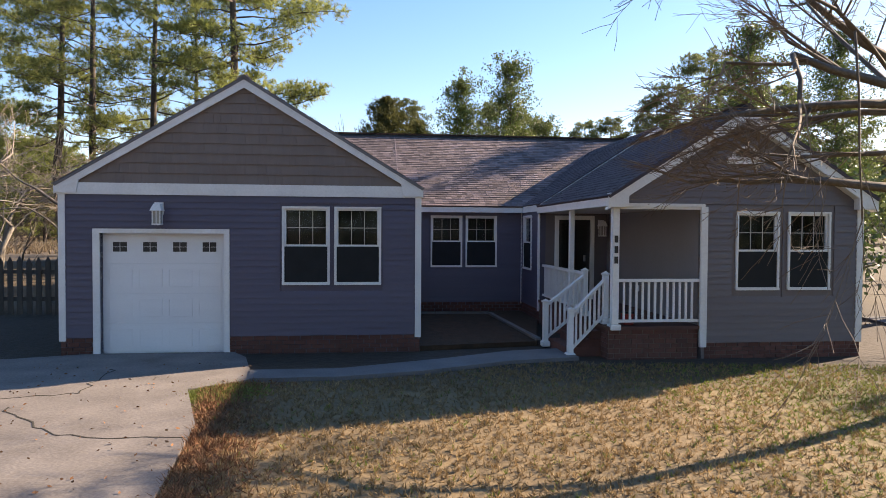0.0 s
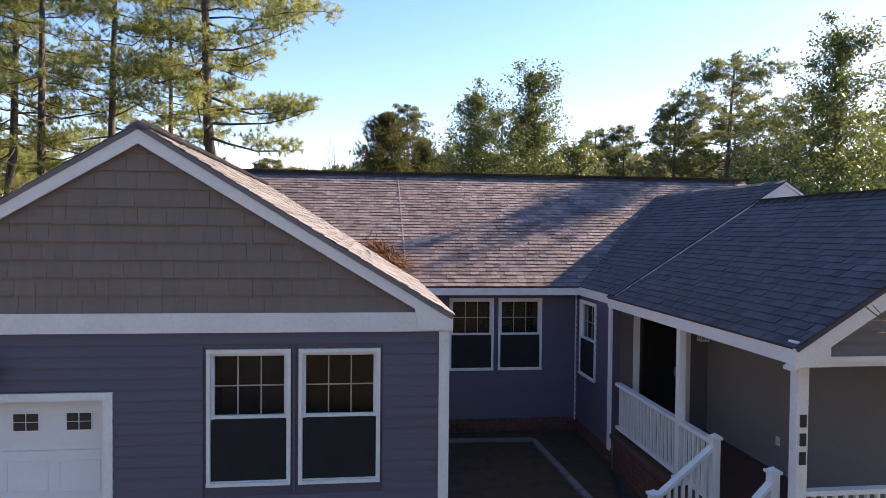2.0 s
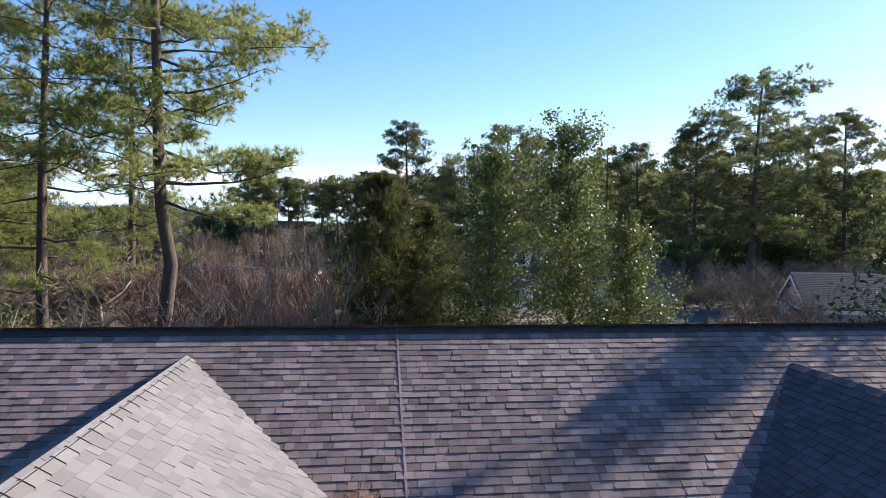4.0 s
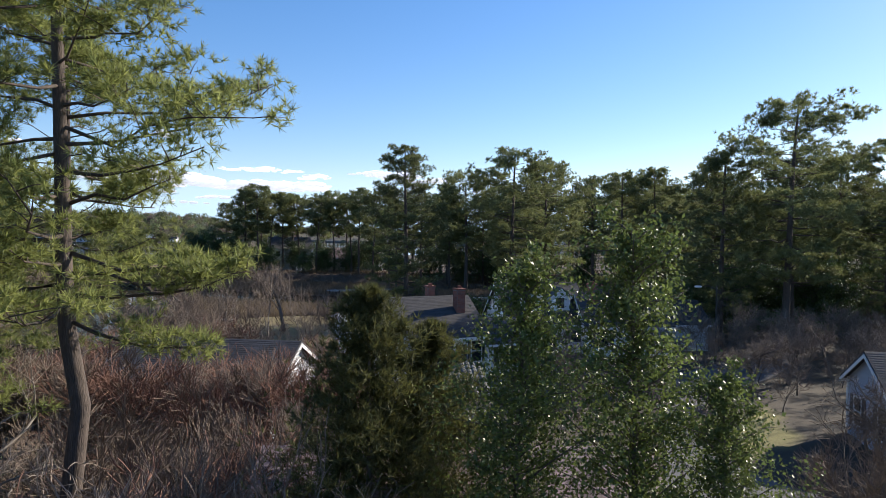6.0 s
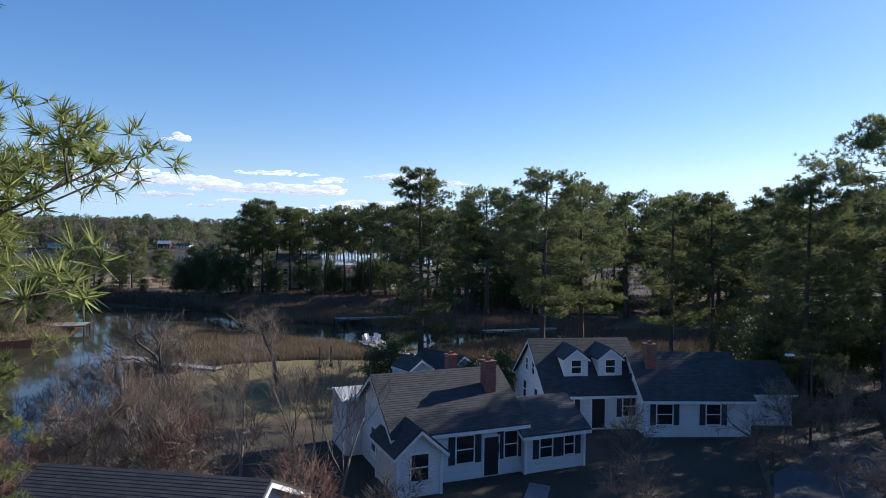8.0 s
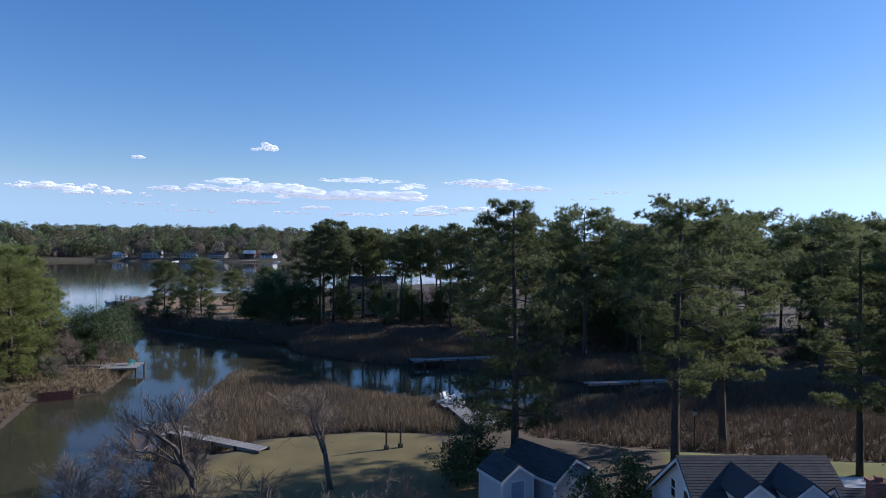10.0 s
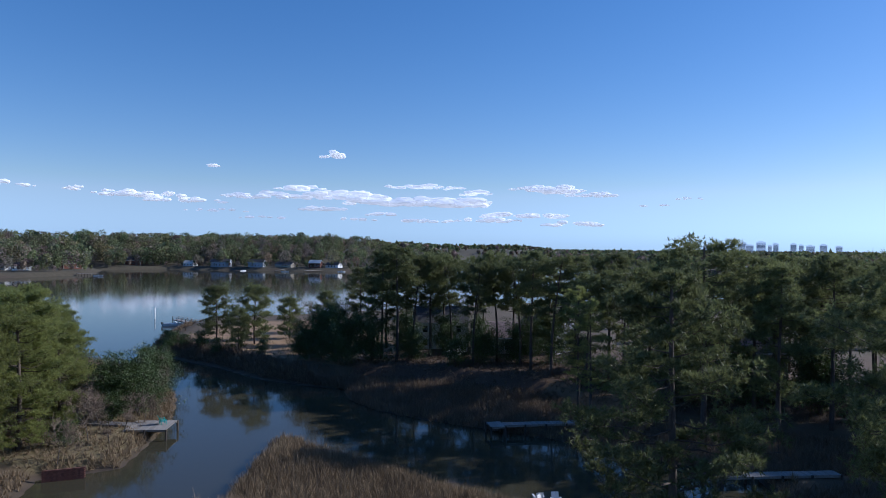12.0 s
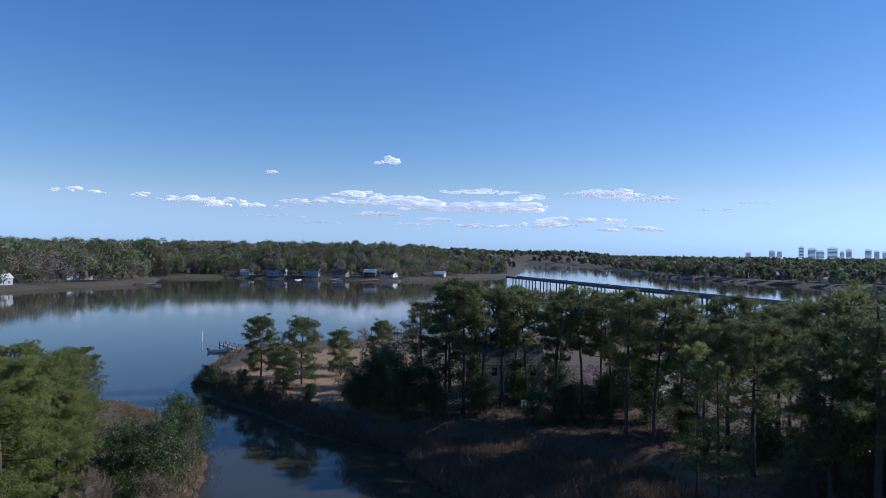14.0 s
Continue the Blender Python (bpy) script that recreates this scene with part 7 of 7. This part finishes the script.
boat(pose(-7.6, 102.2, -0.85, 0, 0, 118), 5.4, "white open motor boat moored beside the dock")
for x, y, r in ((-115, 206, 20), (-92, 258, 10), (-262, 556, 0), (-222, 580, 30), (-300, 556, 80), (-330, 426, 10)):
    boat(pose(x, y, -0.85, 0, 0, r), 6.5, "white motor boat moored on the lake")
swing = thing("swing_posts", "pair of dark wooden swing posts on the lawn", "post", pose(-14.2, 91.1, 0.2, 0, 0, 35))
for x in (-0.6, 0.6):
    part("post", Geo().box(x - 0.06, x + 0.06, -0.06, 0.06, -0.1, 2.1, bevel=0.01), WOOD_DARK, swing)
    part("base_block", Geo().box(x - 0.16, x + 0.16, -0.16, 0.16, -0.05, 0.35, bevel=0.02), WOOD_DARK, swing)
lone("channel_marker", Geo().tube([(-131, 219, -2.2), (-131, 219, 1.6), (-131, 219, 2.4)], [0.13, 0.13, 0.1], 8), BOAT_WHITE, "white channel marker pole standing in the lake", "pole")
road_lamp = thing("street_lamp", "grey street lamp on a slim pole beside the side road", "street lamp", pose(20.4, 67.6, 0.2))
part("pole", Geo().tube([(0, 0, -0.2), (0, 0, 3.0), (0, 0, 6.0)], [0.09, 0.075, 0.06], 8), WOOD_DARK, road_lamp)
part("arm", Geo().tube([(0, 0, 5.7), (-0.8, -0.35, 6.0), (-1.6, -0.75, 6.0)], [0.035, 0.03, 0.03], 6), WOOD_DARK, road_lamp)
part("lamp_head", Geo().box(-2.0, -1.5, -0.92, -0.62, 5.9, 6.05, bevel=0.05), BOAT_WHITE, road_lamp, "white lamp head")
lamp = thing("street_lamp", "black lantern post lamp behind the cape house", "street lamp", pose(9.4, 95.5, 0.1))
part("post", Geo().tube([(0, 0, 0), (0, 0, 0.4), (0, 0, 2.6)], [0.1, 0.05, 0.04], 8), BLACK, lamp)
part("lantern", Geo().box(-0.13, 0.13, -0.13, 0.13, 2.6, 2.95, bevel=0.03), BLIND, lamp, "frosted lantern glass")
part("cap", Geo().add([(-0.2, -0.2, 2.95), (0.2, -0.2, 2.95), (0.2, 0.2, 2.95), (-0.2, 0.2, 2.95), (0, 0, 3.15)], [(3, 2, 1, 0), (0, 1, 4), (1, 2, 4), (2, 3, 4), (3, 0, 4)]), BLACK, lamp)

# side road and court
slab("road", [(6.0, 36), (6.4, 38), (8.6, 44.6), (10.5, 50.5), (13.5, 58), (16, 63), (24, 70), (27, 68), (22.5, 62.5), (18.6, 58.6), (14.5, 54.6), (11.9, 51), (11.2, 45.6), (12.2, 42), (16, 38), (16, 34), (10, 33)], -0.1, 0.33, ASPHALT, "pale worn asphalt side road", "road")
slab("court_path", [(-1.5, 44.5), (1.0, 44.6), (1.8, 54), (3.4, 60.5), (2.4, 61), (0.6, 54)], 0.0, 0.34, CONCRETE_OLD, "grey garden path by the shed", "path")
slab("side_street", [(10.5, 13.8), (60, 22), (60, 26), (10.8, 17.0)], -0.3, 0.015, ASPHALT, "grey asphalt lane beside the lawn", "road")

# road bridge far over the lake
bridge = thing("road_bridge", "long low concrete road bridge over the lake", "bridge")
A0, B0 = Vector((-131.4, 610, 3.6)), Vector((75, 322, 3.6))
f = (B0 - A0).normalized()
s = Vector((-f.y, f.x, 0)) * 5
part("deck", Geo().prism([A0 - s, B0 - s, B0 + s, A0 + s], (0, 0, 0.9)), CONCRETE_OLD, bridge)
for k in (-1, 1):
    part("parapet", Geo().prism([A0 + s * k, B0 + s * k, B0 + s * k * 0.93, A0 + s * k * 0.93], (0, 0, 1.7)), CONCRETE_OLD, bridge)
for i in range(14):
    p = A0.lerp(B0, (i + 0.5) / 14)
    g = Geo()
    for e in (-0.8, -0.27, 0.27, 0.8):
        q = p + s * e
        g.tube([(q.x, q.y, -3), (q.x, q.y, 3.6)], [0.45, 0.45], 8)
    part("pier", g, CONCRETE_OLD, bridge)
for i, t in enumerate((0.15, 0.27, 0.42, 0.6)):
    p = A0.lerp(B0, t) + Vector((0, 0, 0.9))
    car = thing("car", "distant dark car crossing the bridge", "car", Matrix.Translation(p) @ pose(0, 0, 0, 0, 0, math.degrees(math.atan2(f.y, f.x))))
    part("body", Geo().box(-2.2, 2.2, -0.9, 0.9, 0.3, 0.95, bevel=0.12), BLACK if i % 2 else FLASHING, car)
    part("cabin", Geo().box(-1.2, 0.9, -0.8, 0.8, 0.95, 1.5, bevel=0.2), NAVY_GLASS, car)
    for x in (-1.4, 1.4):
        for y in (-0.85, 0.85):
            part("wheel", Geo().tube([(x, y - 0.1, 0.33), (x, y + 0.1, 0.33)], [0.33, 0.33], 10), BLACK, car)

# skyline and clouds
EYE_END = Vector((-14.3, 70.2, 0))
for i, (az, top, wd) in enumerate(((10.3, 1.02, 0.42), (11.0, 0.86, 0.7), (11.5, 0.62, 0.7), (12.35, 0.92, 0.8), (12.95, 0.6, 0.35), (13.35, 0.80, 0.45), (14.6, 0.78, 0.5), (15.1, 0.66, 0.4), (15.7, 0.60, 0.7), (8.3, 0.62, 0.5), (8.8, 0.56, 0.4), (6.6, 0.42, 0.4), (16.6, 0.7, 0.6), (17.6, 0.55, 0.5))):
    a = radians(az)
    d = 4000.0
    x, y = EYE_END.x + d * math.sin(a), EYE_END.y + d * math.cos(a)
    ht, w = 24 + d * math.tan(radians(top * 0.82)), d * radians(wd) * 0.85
    ob = thing("office_tower", "distant office tower with haze painted as a pale blue glow", "building", pose(x, y, 0, 0, 0, -az + 6 * (i % 3)))
    part("tower_wall", Geo().box(-w / 2, w / 2, -15, 15, -2, ht * 0.93).box(-w * 0.3, w * 0.3, -9, 9, ht * 0.93, ht), CITY_HAZE, ob)
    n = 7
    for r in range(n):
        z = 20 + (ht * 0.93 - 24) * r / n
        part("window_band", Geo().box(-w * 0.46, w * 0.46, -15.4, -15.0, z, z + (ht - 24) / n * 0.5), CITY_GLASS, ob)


def cloud(az, el, wide, high, k):
    """A low heap of many flattened puffs with a level base, far off."""
    a, d = radians(az), 4300.0
    c = Vector((d * math.sin(a), d * math.cos(a), d * math.tan(radians(el))))
    bm = bmesh.new()
    for _ in range(k):
        t = random.uniform(-1, 1)
        r = high * random.uniform(0.22, 0.62) * (1 - 0.5 * t * t)
        m_ = Matrix.Translation((t * wide, random.uniform(-1, 1) * high, high * random.uniform(0.0, 0.65) * (1 - 0.7 * t * t))) @ Matrix.Diagonal((r * random.uniform(1.5, 3.4), r * 1.2, r * 0.62, 1))
        bmesh.ops.create_icosphere(bm, subdivisions=3, radius=1, matrix=m_)
    for v in bm.verts:
        q = v.co * (3.0 / high)
        v.co += v.normal * high * 0.14 * (noise.noise(q) + 0.7 * noise.noise(q * 2.7) + 0.4 * noise.noise(q * 6.1))
        v.co.z = max(v.co.z, -0.12 * high + 0.16 * high * noise.noise(q * 0.7))
    me = bpy.data.meshes.new("cloud")
    bm.to_mesh(me)
    bm.free()
    me.materials.append(CLOUD_GLOW)
    me.polygons.foreach_set("use_smooth", np.ones(len(me.polygons), dtype=bool))
    ob = tagged(new("cloud", me), "small flat-based white fair-weather cloud low in the sky", "cloud", "clouds", kind="stuff")
    ob.matrix_world = Matrix.Translation(c) @ pose(0, 0, 0, 0, 0, -az)


for az, el, wd, hi, k in ((-37.7, 4.0, 230, 42, 20), (-34.5, 3.7, 200, 36, 16), (-41.3, 4.3, 110, 36, 9), (-22.8, 7.7, 70, 44, 9), (-32.5, 6.6, 28, 20, 5), (-28.2, 4.2, 240, 46, 22), (-25.3, 4.9, 150, 40, 13), (-21.6, 4.3, 230, 60, 26), (-18.6, 3.9, 230, 62, 28), (-15.2, 3.8, 240, 58, 28),
                          (-12.6, 3.8, 190, 66, 24), (-10.4, 4.7, 110, 36, 10), (-15.9, 5.3, 160, 36, 14), (-12.2, 5.2, 80, 26, 8), (-3.9, 5.0, 150, 56, 18), (-5.8, 5.2, 130, 34, 10), (-1.0, 4.6, 140, 36, 12), (3.9, 3.8, 90, 16, 6), (6.4, 4.3, 90, 20, 6), (-6.5, 2.9, 260, 42, 22), (-10, 2.5, 220, 36, 16), (-2.4, 2.2, 210, 34, 14),
                          (-23.8, 3.3, 130, 38, 11), (-20.8, 2.5, 110, 26, 8), (-15.0, 2.4, 170, 28, 12), (-28.5, 2.5, 130, 24, 9), (-46.5, 4.4, 150, 30, 9), (-18.5, 2.9, 120, 26, 9), (-32.0, 3.0, 180, 22, 9)):
    cloud(az, el + 0.1, wd * 1.1, hi * 1.0, k)
